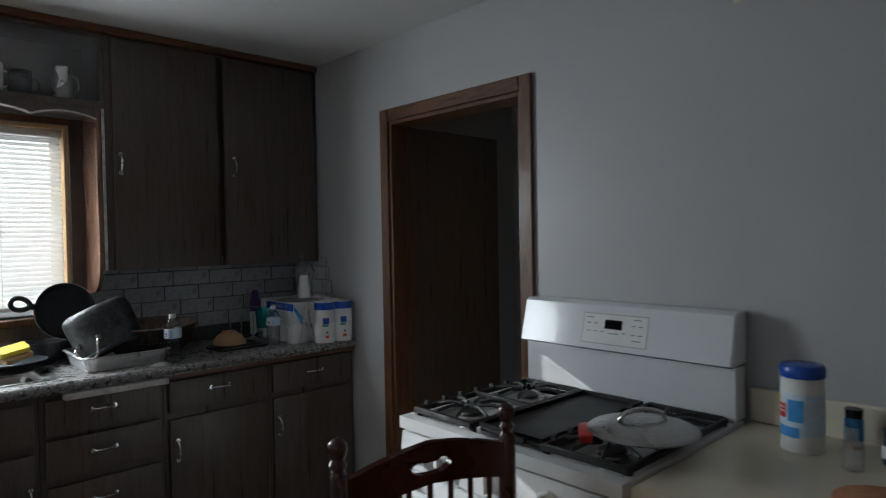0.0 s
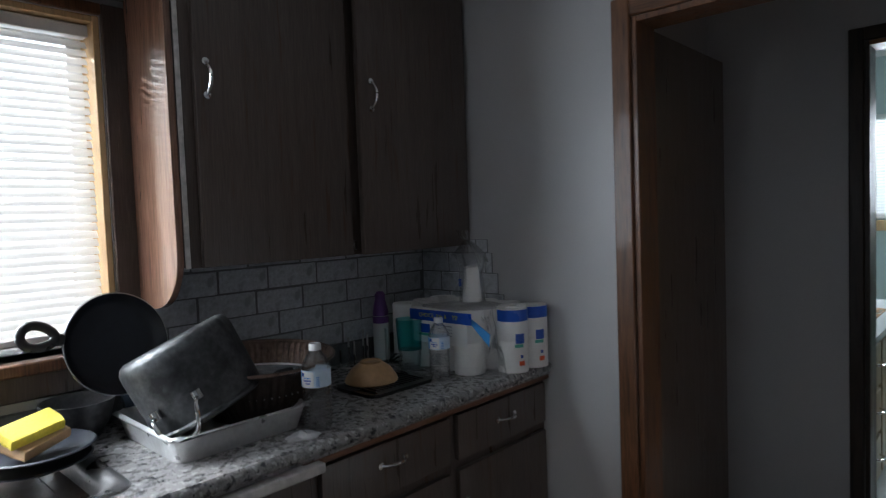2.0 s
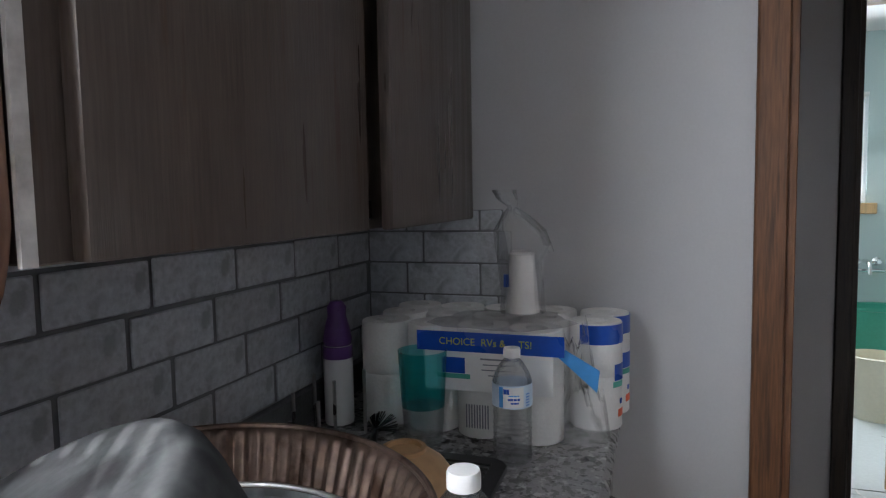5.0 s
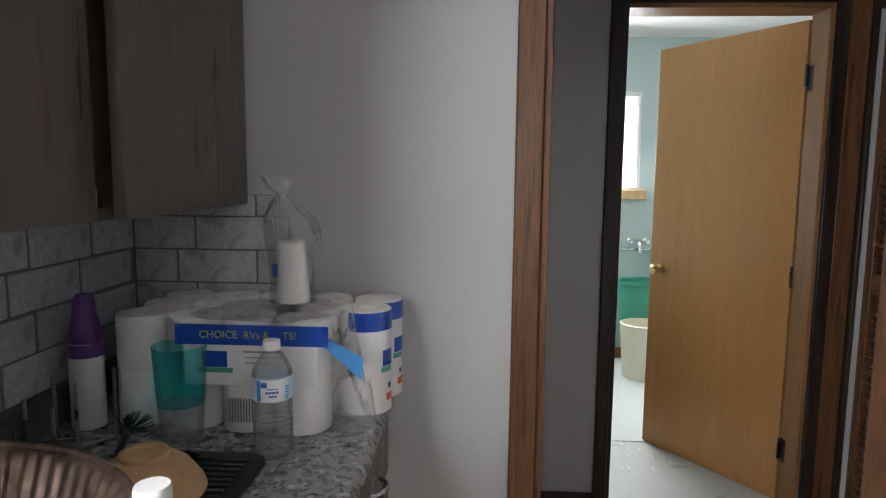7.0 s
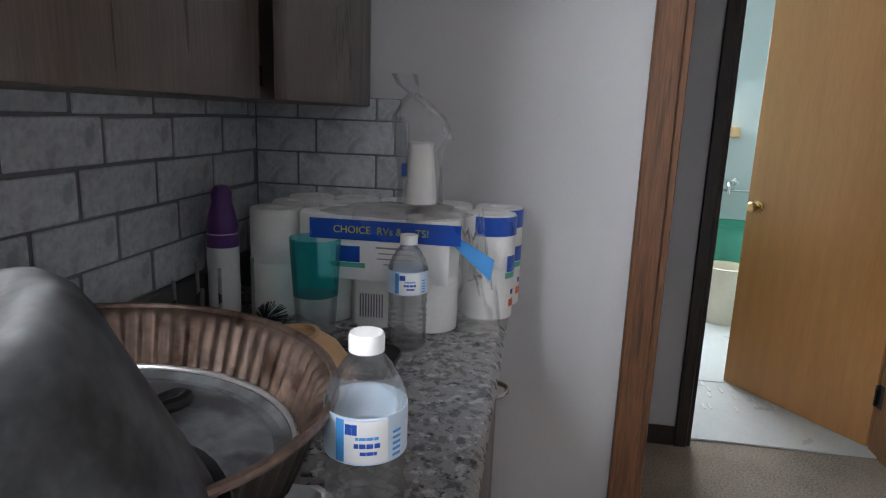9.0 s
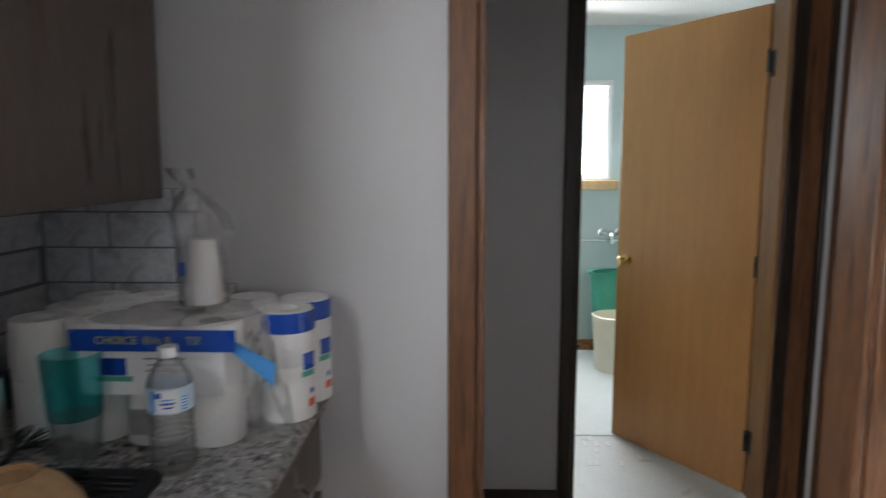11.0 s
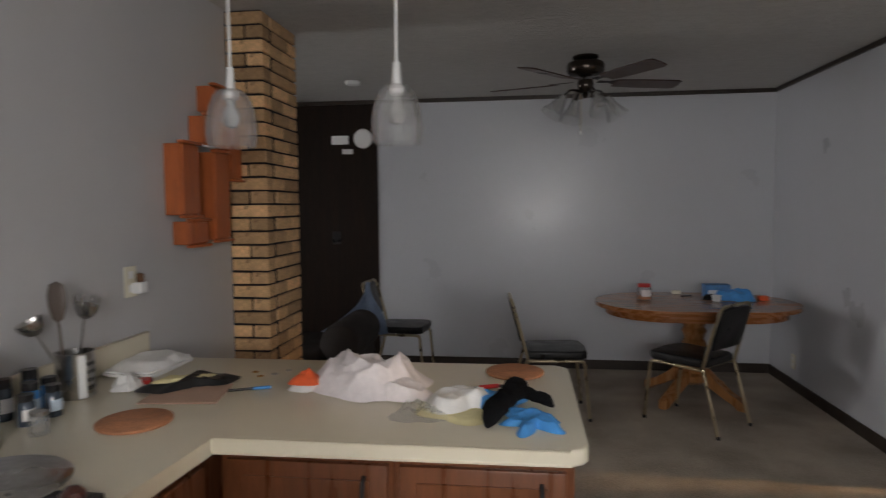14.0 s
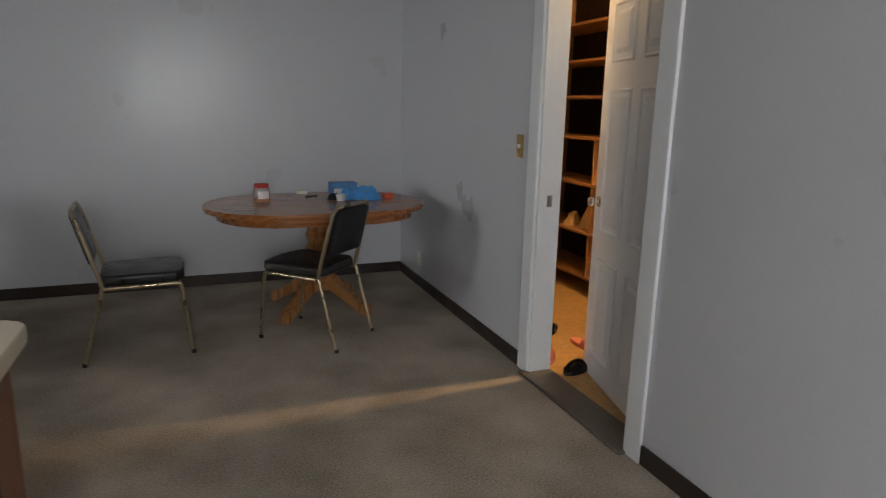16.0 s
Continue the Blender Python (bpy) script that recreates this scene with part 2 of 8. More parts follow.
    "cork": mat("tan_cork", (0.46, 0.20, 0.10), 0.8, var=0.25, scale=24, fine=140, bump=0.4),
    "tan": mat("tan_stoneware", (0.55, 0.34, 0.17), 0.45, var=0.12, scale=10, bump=0.05),
    "pink": mat("pink_foam", (0.78, 0.30, 0.26), 0.7, var=0.08, bump=0.1),
    "cloth_blue": mat("slate_blue_fleece", (0.28, 0.36, 0.50), 0.95, var=0.18, scale=8, fine=120, bump=0.6, spec=0.1),
    "cloth_brown": mat("dark_brown_upholstery", (0.022, 0.015, 0.012), 0.85, var=0.3, scale=8, fine=120, bump=0.5),
    "bag": mat("thin_white_bag", (0.80, 0.74, 0.74), 0.5, var=0.08, scale=12, fine=60, bump=0.3),
    "glass": glass("clear_glass", (1, 1, 1), 0.02),
    "pet": glass("clear_pet_plastic", (0.98, 0.99, 1.0), 0.03, 1.25, 0.36, 0.10),
    "film": glass("clear_film", (1, 1, 1), 0.12, 1.3, 0.38, 0.5),
    "seeded": glass("seeded_glass", (0.98, 0.98, 0.98), 0.14, 1.3, 0.34, 0.5),
    "clear_shade": glass("clear_lamp_glass", (0.7, 0.7, 0.7), 0.06, 1.3, 0.22, 0.2),
    "jamb": mat("tan_door_jamb", (0.27, 0.135, 0.055), 0.42, var=0.3, scale=4, fine=26, bump=0.1, stretch=GRAIN_Z),
    "tumbler": glass("teal_tumbler_plastic", (0.10, 0.70, 0.68), 0.10, 1.30),
    "label": mat("blue_white_label", (0.62, 0.74, 0.86), 0.45, var=0.08, scale=20, bump=0.02),
    "sky_out": glow("daylight_sky_backdrop", (0.90, 0.95, 1.0), 3.6),
    "outlet": mat("ivory_plastic", (0.72, 0.68, 0.55), 0.4, var=0.03, bump=0.0),
    "dark_glass": mat("dark_glass_pane", (0.05, 0.065, 0.085), 0.10, var=0.1, bump=0.0),
    "display": mat("dark_display", (0.006, 0.006, 0.008), 0.08, var=0.0, bump=0.0),
    "pale_line": mat("pale_grey_line", (0.40, 0.41, 0.43), 0.5, var=0.0, bump=0.0),
    "grey_mark": mat("grey_print", (0.22, 0.23, 0.26), 0.5, var=0.0, bump=0.0),
}

for k, w in (("seeded", 0.85), ("film", 0.92), ("pet", 0.97)):
    M[k].node_tree.nodes["Principled BSDF"].inputs["Transmission Weight"].default_value = w

# ---------------------------------------------------------------- building helpers
W = {}


def thing(name, label, category, at=(0, 0, 0), turn=0.0, group=""):
    ob = new(name)
    ob.empty_display_size = 0.1
    ob.matrix_world = Matrix.Translation(at) @ Matrix.Rotation(radians(turn), 4, "Z")
    W[ob.name] = ob.matrix_world.copy()
    return tagged(ob, label, category, group)


def finish(bm, material, smooth=True):
    me = bpy.data.meshes.new("mesh")
    bmesh.ops.recalc_face_normals(bm, faces=bm.faces)
    if smooth:
        for f in bm.faces:
            f.smooth = True
        for e in bm.edges:
            if len(e.link_faces) == 2 and e.calc_face_angle(0) > radians(38):
                e.smooth = False
    bm.to_mesh(me)
    bm.free()
    me.materials.append(M[material])
    return me


def part(name, bm, material, parent, label="", local=False, smooth=True):
    """One mesh under a thing or part; bm is in world metres unless local."""
    base = W[parent.name]
    if not local:
        bmesh.ops.transform(bm, matrix=base.inverted(), verts=bm.verts)
    ob = new(name, finish(bm, material, smooth))
    ob.parent = parent
    W[ob.name] = base
    return tagged(ob, label)


def solid(name, bm, material, label, category, group="", kind="", smooth=True):
    """A thing that is one mesh."""
    lo = Vector((min(v.co.x for v in bm.verts) + max(v.co.x for v in bm.verts), min(v.co.y for v in bm.verts) + max(v.co.y for v in bm.verts), 0)) / 2
    lo.z = min(v.co.z for v in bm.verts)
    bmesh.ops.translate(bm, verts=bm.verts, vec=-lo)
    ob = new(name, finish(bm, material, smooth))
    ob.location = lo
    W[ob.name] = Matrix.Translation(lo)
    return tagged(ob, label, category, group, kind)


def box(x0, x1, y0, y1, z0, z1, bevel=0.0, bm=None, seg=1):
    out = bm or bmesh.new()
    m = Matrix.LocRotScale(((x0 + x1) / 2, (y0 + y1) / 2, (z0 + z1) / 2), None, (abs(x1 - x0), abs(y1 - y0), abs(z1 - z0)))
    r = bmesh.ops.create_cube(out, size=1, matrix=m)
    if bevel:
        es = list({e for v in r["verts"] for e in v.link_edges})
        bmesh.ops.bevel(out, geom=es, offset=bevel, segments=seg, affect="EDGES", profile=0.6)
    return out


def lathe(profile, at=(0, 0, 0), n=24, bm=None, axis="Z", sx=1.0, sy=1.0, ripple=0.0, lobes=0, loop=False):
    """Turned body from (radius, height) pairs."""
    out = bm or bmesh.new()
    rings = []
    for r, z in profile:
        ring = []
        for i in range(n):
            a = 2 * math.pi * i / n
            q = r * (1 + (ripple * math.cos(lobes * a) if lobes else 0))
            p = Vector((q * math.cos(a) * sx, q * math.sin(a) * sy, z))
            if axis == "X":
                p = Vector((p.z, p.x, p.y))
            elif axis == "Y":
                p = Vector((p.x, p.z, p.y))
            ring.append(out.verts.new(p + Vector(at)))
        rings.append(ring)
    for a, b in zip(rings, rings[1:] + rings[:1] if loop else rings[1:]):
        for i in range(n):
            out.faces.new((a[i], a[(i + 1) % n], b[(i + 1) % n], b[i]))
    if loop:
        return out
    for ring, r in ((rings[0], profile[0][0]), (rings[-1], profile[-1][0])):
        if r > 1e-5:
            out.faces.new(ring)
    return out


def tube(points, r, n=8, bm=None, closed=False):
    """Round bar along points."""
    out = bm or bmesh.new()
    pts = [Vector(p) for p in points]
    rings = []
    for i, p in enumerate(pts):
        a = pts[i - 1] if (i or closed) else p
        b = pts[(i + 1) % len(pts)] if (i < len(pts) - 1 or closed) else p
        d = (b - a).normalized()
        u = d.cross(Vector((0, 0, 1)))
        if u.length < 1e-3:
            u = d.cross(Vector((0, 1, 0)))
        u.normalize()
        v = d.cross(u).normalized()
        rings.append([out.verts.new(p + r * (math.cos(2 * math.pi * k / n) * u + math.sin(2 * math.pi * k / n) * v)) for k in range(n)])
    pairs = list(zip(rings, rings[1:])) + ([(rings[-1], rings[0])] if closed else [])
    for a, b in pairs:
        for k in range(n):
            out.faces.new((a[k], a[(k + 1) % n], b[(k + 1) % n], b[k]))
    if not closed:
        out.faces.new(rings[0])
        out.faces.new(rings[-1])
    return out


def curve_points(points, steps=8):
    """Catmull-Rom through points."""
    p = [Vector(q) for q in points]
    p = [2 * p[0] - p[1]] + p + [2 * p[-1] - p[-2]]
    out = []
    for i in range(1, len(p) - 2):
        for k in range(steps):
            t = k / steps
            out.append(0.5 * ((2 * p[i]) + (p[i + 1] - p[i - 1]) * t + (2 * p[i - 1] - 5 * p[i] + 4 * p[i + 1] - p[i + 2]) * t * t + (3 * p[i] - p[i - 1] - 3 * p[i + 1] + p[i + 2]) * t ** 3))
    return out + [p[-2]]


def plate(outline, z0, z1, bm=None, bevel=0.0, plane="XY", seg=2):
    """Flat piece from an outline; plane XY, XZ or YZ, with its thickness along the third axis."""
    out = bm or bmesh.new()
    def place(u, v, w):
        return {"XY": (u, v, w), "XZ": (u, w, v), "YZ": (w, u, v)}[plane]
    a = [out.verts.new(place(u, v, z0)) for u, v in outline]
    b = [out.verts.new(place(u, v, z1)) for u, v in outline]
    n = len(a)
    fs = [out.faces.new(a), out.faces.new(b)]
    for i in range(n):
        out.faces.new((a[i], a[(i + 1) % n], b[(i + 1) % n], b[i]))
    if bevel:
        es = list({e for f in fs for e in f.edges})
        bmesh.ops.bevel(out, geom=es, offset=bevel, segments=seg, affect="EDGES", profile=0.6)
    return out


def heap(at, rx, ry, h, seed, n=26, rough=0.35, flat=0.0):
    """A crumpled heap of cloth or film, lying on its support at at."""
    bm = bmesh.new()
    rng = random.Random(seed)
    off = Vector((rng.uniform(-50, 50), rng.uniform(-50, 50), rng.uniform(-50, 50)))
    rings = 12
    grid = []
    for j in range(rings + 1):
        f = j / rings
        row = []
        for i in range(n):
            a = 2 * math.pi * i / n
            edge = 1 + 0.32 * noise.noise(Vector((math.cos(a) * 1.4, math.sin(a) * 1.4, 0)) + off) + 0.12 * noise.noise(Vector((math.cos(a) * 5, math.sin(a) * 5, 3)) + off)
            x, y = math.cos(a) * f * edge, math.sin(a) * f * edge
            bumpy = noise.noise(Vector((x * 2.2, y * 2.2, 1)) + off) * rough + abs(noise.noise(Vector((x * 5, y * 5, 2)) + off)) * rough * 0.8
            z = h * max(0.02, (1 - f ** 2.2) * (0.75 + bumpy) + flat * abs(bumpy) * (1 - f))
            row.append(bm.verts.new((at[0] + x * rx, at[1] + y * ry, at[2] + (z if j < rings else 0.001))))
        grid.append(row)
    for a, b in zip(grid[1:], grid[2:]):
        for i in range(n):
            bm.faces.new((a[i], a[(i + 1) % n], b[(i + 1) % n], b[i]))
    bm.faces.new(grid[1])
    for v in grid[0]:
        bm.verts.remove(v)
    bm.faces.new(grid[-1])
    return bm


def crumple(at, radii, h, seed, turn=0.0, folds=0.5, n=84, rings=22):
    """A crumpled sheet lying at at: a plateau with sharp folds; radii is the outline round it."""
    bm = bmesh.new()
    rng = random.Random(seed)
    off = Vector((rng.uniform(-50, 50), rng.uniform(-50, 50), rng.uniform(-50, 50)))
    m = len(radii)
    grid = []
    for j in range(1, rings + 1):
        f = j / rings
        row = []
        for i in range(n):
            g = i / n * m
            k, w = int(g), g - int(g)
            w = w * w * (3 - 2 * w)
            r = radii[k % m] * (1 - w) + radii[(k + 1) % m] * w
            a = 2 * math.pi * i / n
            x, y = r * f * math.cos(a), r * f * math.sin(a)
            p = Vector((x, y, 0)) * 6 + off
            ridge = (1 - abs(noise.noise(p))) ** 3 + 0.45 * (1 - abs(noise.noise(p * 2.1))) ** 4 + 0.15 * (1 - abs(noise.noise(p * 5))) ** 2
            z = h * min(1.0, 3.0 * (1 - f)) * (1 - folds + folds * ridge * 0.75)
            push = 0.006 * noise.noise(p * 2 + Vector((7, 3, 1)))
            c, s = math.cos(radians(turn)), math.sin(radians(turn))
            x, y = x + push, y - push
            row.append(bm.verts.new((at[0] + x * c - y * s, at[1] + x * s + y * c, at[2] + max(0.0015, z) if j < rings else at[2] + 0.0008 + 0.05 * h * (ridge - 0.6 if ridge > 0.6 else 0))))
        grid.append(row)
    for a, b in zip(grid, grid[1:]):
        for i in range(n):
            bm.faces.new((a[i], a[(i + 1) % n], b[(i + 1) % n], b[i]))
    bm.faces.new(grid[0])
    bm.faces.new(grid[-1])
    return bm


def limp_tube(points, widths, h, bm=None):
    """A limp flattened tube of cloth through points, with a width at each."""
    out = bm or bmesh.new()
    pts = curve_points(points, 6)
    rings = []
    for i, p in enumerate(pts):
        d = (pts[min(i + 1, len(pts) - 1)] - pts[max(i - 1, 0)]).normalized()
        u = Vector((-d.y, d.x, 0)).normalized()
        g = i / (len(pts) - 1) * (len(widths) - 1)
        k = min(int(g), len(widths) - 2)
        w = widths[k] + (widths[k + 1] - widths[k]) * (g - k)
        w *= 1 + 0.14 * math.sin(i * 1.9)
        end = min(1.0, 0.35 + 0.9 * min(i, len(pts) - 1 - i) / 3)
        rings.append([out.verts.new(p + u * (w / 2 * end * math.cos(2 * math.pi * q / 14)) + Vector((0, 0, h * end * (0.5 + 0.5 * math.sin(2 * math.pi * q / 14)) * (1 + 0.2 * math.sin(i * 1.3 + q))))) for q in range(14)])
    for a, b in zip(rings, rings[1:]):
        for q in range(14):
            out.faces.new((a[q], a[(q + 1) % 14], b[(q + 1) % 14], b[q]))
    out.faces.new(rings[0])
    out.faces.new(rings[-1])
    return out


def wall(name, axis, p0, p1, a0, a1, z0, z1, material, holes=(), label="painted wall"):
    """A wall across axis between p0 and p1, from a0 to a1 along the other; holes are (a0, a1, z0, z1)."""
    bm = bmesh.new()
    cuts = sorted({a0, a1, *[h[0] for h in holes], *[h[1] for h in holes]})
    for u0, u1 in zip(cuts, cuts[1:]):
        spans, z = [], z0
        for h in sorted((h for h in holes if h[0] <= u0 + 1e-6 and h[1] >= u1 - 1e-6), key=lambda h: h[2]):
            if h[2] > z:
                spans.append((z, h[2]))
            z = h[3]
        if z < z1:
            spans.append((z, z1))
        for s0, s1 in spans:
            if axis == "x":
                box(p0, p1, u0, u1, s0, s1, bm=bm)
            else:
                box(u0, u1, p0, p1, s0, s1, bm=bm)
    bmesh.ops.remove_doubles(bm, verts=bm.verts, dist=1e-5)
    ob = new(name, finish(bm, material, False))
    W[ob.name] = Matrix.Identity(4)
    return tagged(ob, label, "wall", kind="structure")


def struct(name, bm, material, label, category, smooth=True):
    ob = new(name, finish(bm, material, smooth))
    W[ob.name] = Matrix.Identity(4)
    return tagged(ob, label, category, kind="structure")


# ---------------------------------------------------------------- the large structure
CEIL = 2.44
EAST, WEST, NORTH, SOUTH = 2.10, -1.52, 3.38, -3.89
KWIN = (-0.30, 0.91, 1.13, 2.02)          # kitchen window opening x0, x1, z0, z1
DOOR = (1.604, 2.442, 2.036)              # kitchen doorway y0, y1, top
BATH = (1.237, 2.027, 2.076)              # bathroom doorway
CLOS = (-1.595, -0.750, 2.035)             # closet doorway
BWIN = (1.36, 2.38, 1.32, 2.05)           # bathroom window y0, y1, z0, z1
HALL = 3.24

wall("wall_east", "x", EAST, EAST + 0.12, -1.17, 3.50, 0, CEIL + 0.1, "paint", [(DOOR[0], DOOR[1], 0, DOOR[2])], "smooth light grey painted kitchen wall")
wall("wall_north", "y", NORTH, NORTH + 0.14, WEST, EAST, 0, CEIL + 0.1, "paint", [(KWIN[0], KWIN[1], KWIN[2], KWIN[3])], "grey painted wall behind the sink counter")
wall("wall_west", "x", WEST - 0.12, WEST, SOUTH, NORTH, 0, CEIL + 0.1, "paint_blue", [(CLOS[0], CLOS[1], 0, CLOS[2]), (1.92, 2.60, 1.12, 1.92)], "pale grey painted dining wall")
wall("wall_south", "y", SOUTH - 0.12, SOUTH, WEST, 1.97, 0, CEIL + 0.1, "paint_blue", label="pale grey semi-gloss dining wall")
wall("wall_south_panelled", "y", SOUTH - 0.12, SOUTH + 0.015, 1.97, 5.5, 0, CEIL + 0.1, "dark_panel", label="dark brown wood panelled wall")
wall("wall_living_east", "x", 5.50, 5.62, SOUTH, -0.6, 0, CEIL + 0.1, "paint_blue", [(-2.4, -1.4, 0.95, 1.85)], "pale grey living room wall")
wall("wall_living_north", "y", -0.72, -0.60, EAST + 0.12, 5.5, 0, CEIL + 0.1, "paint_blue", label="pale grey living room wall")
wall("wall_hall_east", "x", HALL, HALL + 0.11, 0.98, 2.75, 0, CEIL + 0.1, "paint", [(BATH[0], BATH[1], 0, BATH[2])], "grey painted hall wall")
wall("wall_hall_north", "y", 2.63, 2.75, EAST + 0.12, HALL, 0, CEIL + 0.1, "paint", label="grey painted hall wall")
wall("wall_hall_south", "y", 0.98, 1.09, EAST + 0.12, HALL, 0, CEIL + 0.1, "paint", [(2.40, 3.20, 0, 2.04)], "grey painted hall wall with a louvred closet")
wall("wall_bath_far", "x", 5.55, 5.67, 0.2, 2.62, 0, CEIL + 0.1, "bath_paint", [BWIN], "pale aqua bathroom wall")
wall("wall_bath_north", "y", 2.62, 2.72, HALL + 0.11, 5.67, 0, CEIL + 0.1, "bath_paint", label="pale aqua bathroom wall")
wall("wall_bath_south", "y", 0.1, 0.2, HALL + 0.11, 5.67, 0, CEIL + 0.1, "bath_paint", label="pale aqua bathroom wall")
wall("wall_bath_near", "x", HALL + 0.112, HALL + 0.13, 0.2, 2.62, 0, CEIL + 0.1, "bath_paint", [(BATH[0], BATH[1], 0, BATH[2])], "pale aqua bathroom wall")
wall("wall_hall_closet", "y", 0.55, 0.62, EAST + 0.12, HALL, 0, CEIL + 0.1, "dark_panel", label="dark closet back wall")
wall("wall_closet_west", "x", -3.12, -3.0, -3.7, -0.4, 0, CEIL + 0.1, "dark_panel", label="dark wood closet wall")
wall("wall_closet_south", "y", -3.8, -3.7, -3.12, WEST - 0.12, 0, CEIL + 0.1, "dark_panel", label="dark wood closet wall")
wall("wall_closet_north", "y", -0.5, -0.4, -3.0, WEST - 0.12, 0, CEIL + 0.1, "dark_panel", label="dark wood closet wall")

struct("floor", box(WEST - 0.06, 5.6, SOUTH - 0.1, 3.5, -0.12, 0.0), "carpet", "worn taupe carpet with darker stains", "floor", False)
struct("floor_bath", box(HALL + 0.06, 5.6, 0.15, 2.66, 0.001, 0.008), "vinyl", "pale vinyl bathroom floor", "floor", False)
struct("floor_closet", box(-3.1, WEST - 0.06, -3.75, -0.45, -0.12, 0.012), "closet_floor", "bare plywood closet floor", "floor", False)
struct("ceiling_kitchen", box(WEST, EAST, -0.79, NORTH, CEIL, CEIL + 0.12), "ceiling", "smooth white kitchen ceiling", "ceiling", False)
struct("ceiling_dining", box(WEST, 5.5, SOUTH, -0.79, CEIL + 0.03, CEIL + 0.12), "ceiling_tex", "textured grey dining ceiling", "ceiling", False)
struct("ceiling_hall", box(EAST + 0.12, HALL, 0.6, 2.65, CEIL, CEIL + 0.12), "ceiling", "plain hall ceiling", "ceiling", False)
struct("ceiling_bath", box(HALL + 0.11, 5.6, 0.15, 2.68, CEIL, CEIL + 0.12), "ceiling", "white bathroom ceiling", "ceiling", False)
struct("ceiling_closet", box(-3.1, WEST - 0.12, -3.75, -0.45, CEIL, CEIL + 0.12), "ceiling", "plain closet ceiling", "ceiling", False)

# crown strips and baseboards
struct("crown_trim_south", box(WEST + 0.021, 1.97, SOUTH, SOUTH + 0.02, CEIL - 0.005, CEIL + 0.03, 0.004), "dark_trim", "thin dark wood crown strip", "trim")
struct("crown_trim_west", box(WEST, WEST + 0.02, SOUTH, -0.79, CEIL - 0.005, CEIL + 0.03, 0.004), "dark_trim", "thin dark wood crown strip", "trim")
struct("crown_trim_panelled", box(1.97, 5.5, SOUTH + 0.015, SOUTH + 0.035, CEIL - 0.005, CEIL + 0.03, 0.004), "dark_trim", "thin dark wood crown strip", "trim")
struct("baseboard_south", box(WEST + 0.013, 1.97, SOUTH, SOUTH + 0.012, 0, 0.085, 0.003), "baseboard", "dark brown baseboard", "trim")
struct("baseboard_west_a", box(WEST, WEST + 0.012, SOUTH, CLOS[0] - 0.099, 0, 0.085, 0.003), "baseboard", "dark brown baseboard", "trim")
struct("baseboard_west_b", box(WEST, WEST + 0.012, CLOS[1] + 0.099, 2.7, 0, 0.085, 0.003), "baseboard", "dark brown baseboard", "trim")
struct("baseboard_hall", box(HALL - 0.012, HALL, BATH[1] + 0.053, 2.63, 0, 0.085, 0.003), "baseboard", "dark brown baseboard", "trim")
struct("baseboard_bath", box(5.538, 5.55, 0.2, 2.62, 0.008, 0.09, 0.003), "oak", "golden oak baseboard", "trim")
struct("baseboard_east", box(EAST - 0.012, EAST, 2.50, 2.76, 0, 0.085, 0.003), "baseboard", "dark brown baseboard", "trim")


def door_case(name, face, depth, y0, y1, top, w, mats, label, inner=True, back=True):
    """Casing on both faces and a lining; face and depth are x values of the two wall faces."""
    t = thing(name, label, "door frame", (face, (y0 + y1) / 2, 0))
    t["kind"] = "structure"
    s = 1 if depth > face else -1
    for f, d in ((face, -s),) + (((depth, s),) if back else ()):
        xa, xb = sorted((f, f + d * 0.018))
        part("side_casing", box(xa, xb, y0 - w, y0, 0, top + w, 0.004), mats[0], t)
        part("side_casing", box(xa, xb, y1, y1 + w, 0, top + w, 0.004), mats[0], t)
        part("head_casing", box(xa, xb, y0, y1, top, top + w, 0.004), mats[1], t)
    xa, xb = sorted((face - s * 0.004, depth + s * 0.004))
    part("jamb", box(xa, xb, y0, y0 + 0.018, 0, top, 0.002), mats[2], t)
    part("jamb", box(xa, xb, y1 - 0.018, y1, 0, top, 0.002), mats[-1], t)
    part("head_jamb", box(xa, xb, y0 + 0.018, y1 - 0.018, top - 0.018, top, 0.002), mats[2], t)
    return t


door_case("door_frame_1", EAST, EAST + 0.12, *DOOR, 0.060, ("casing", "casing_h", "casing"), "glossy brown oak door casing in the kitchen wall")
door_case("door_frame_2", HALL, HALL + 0.13, *BATH, 0.052, ("dark_trim", "dark_trim", "jamb", "dark_trim"), "dark stained casing of the bathroom door")
door_case("door_frame_3", WEST, WEST - 0.12, *CLOS, 0.098, ("white_paint", "white_paint", "white_paint"), "white painted closet door casing", back=False)

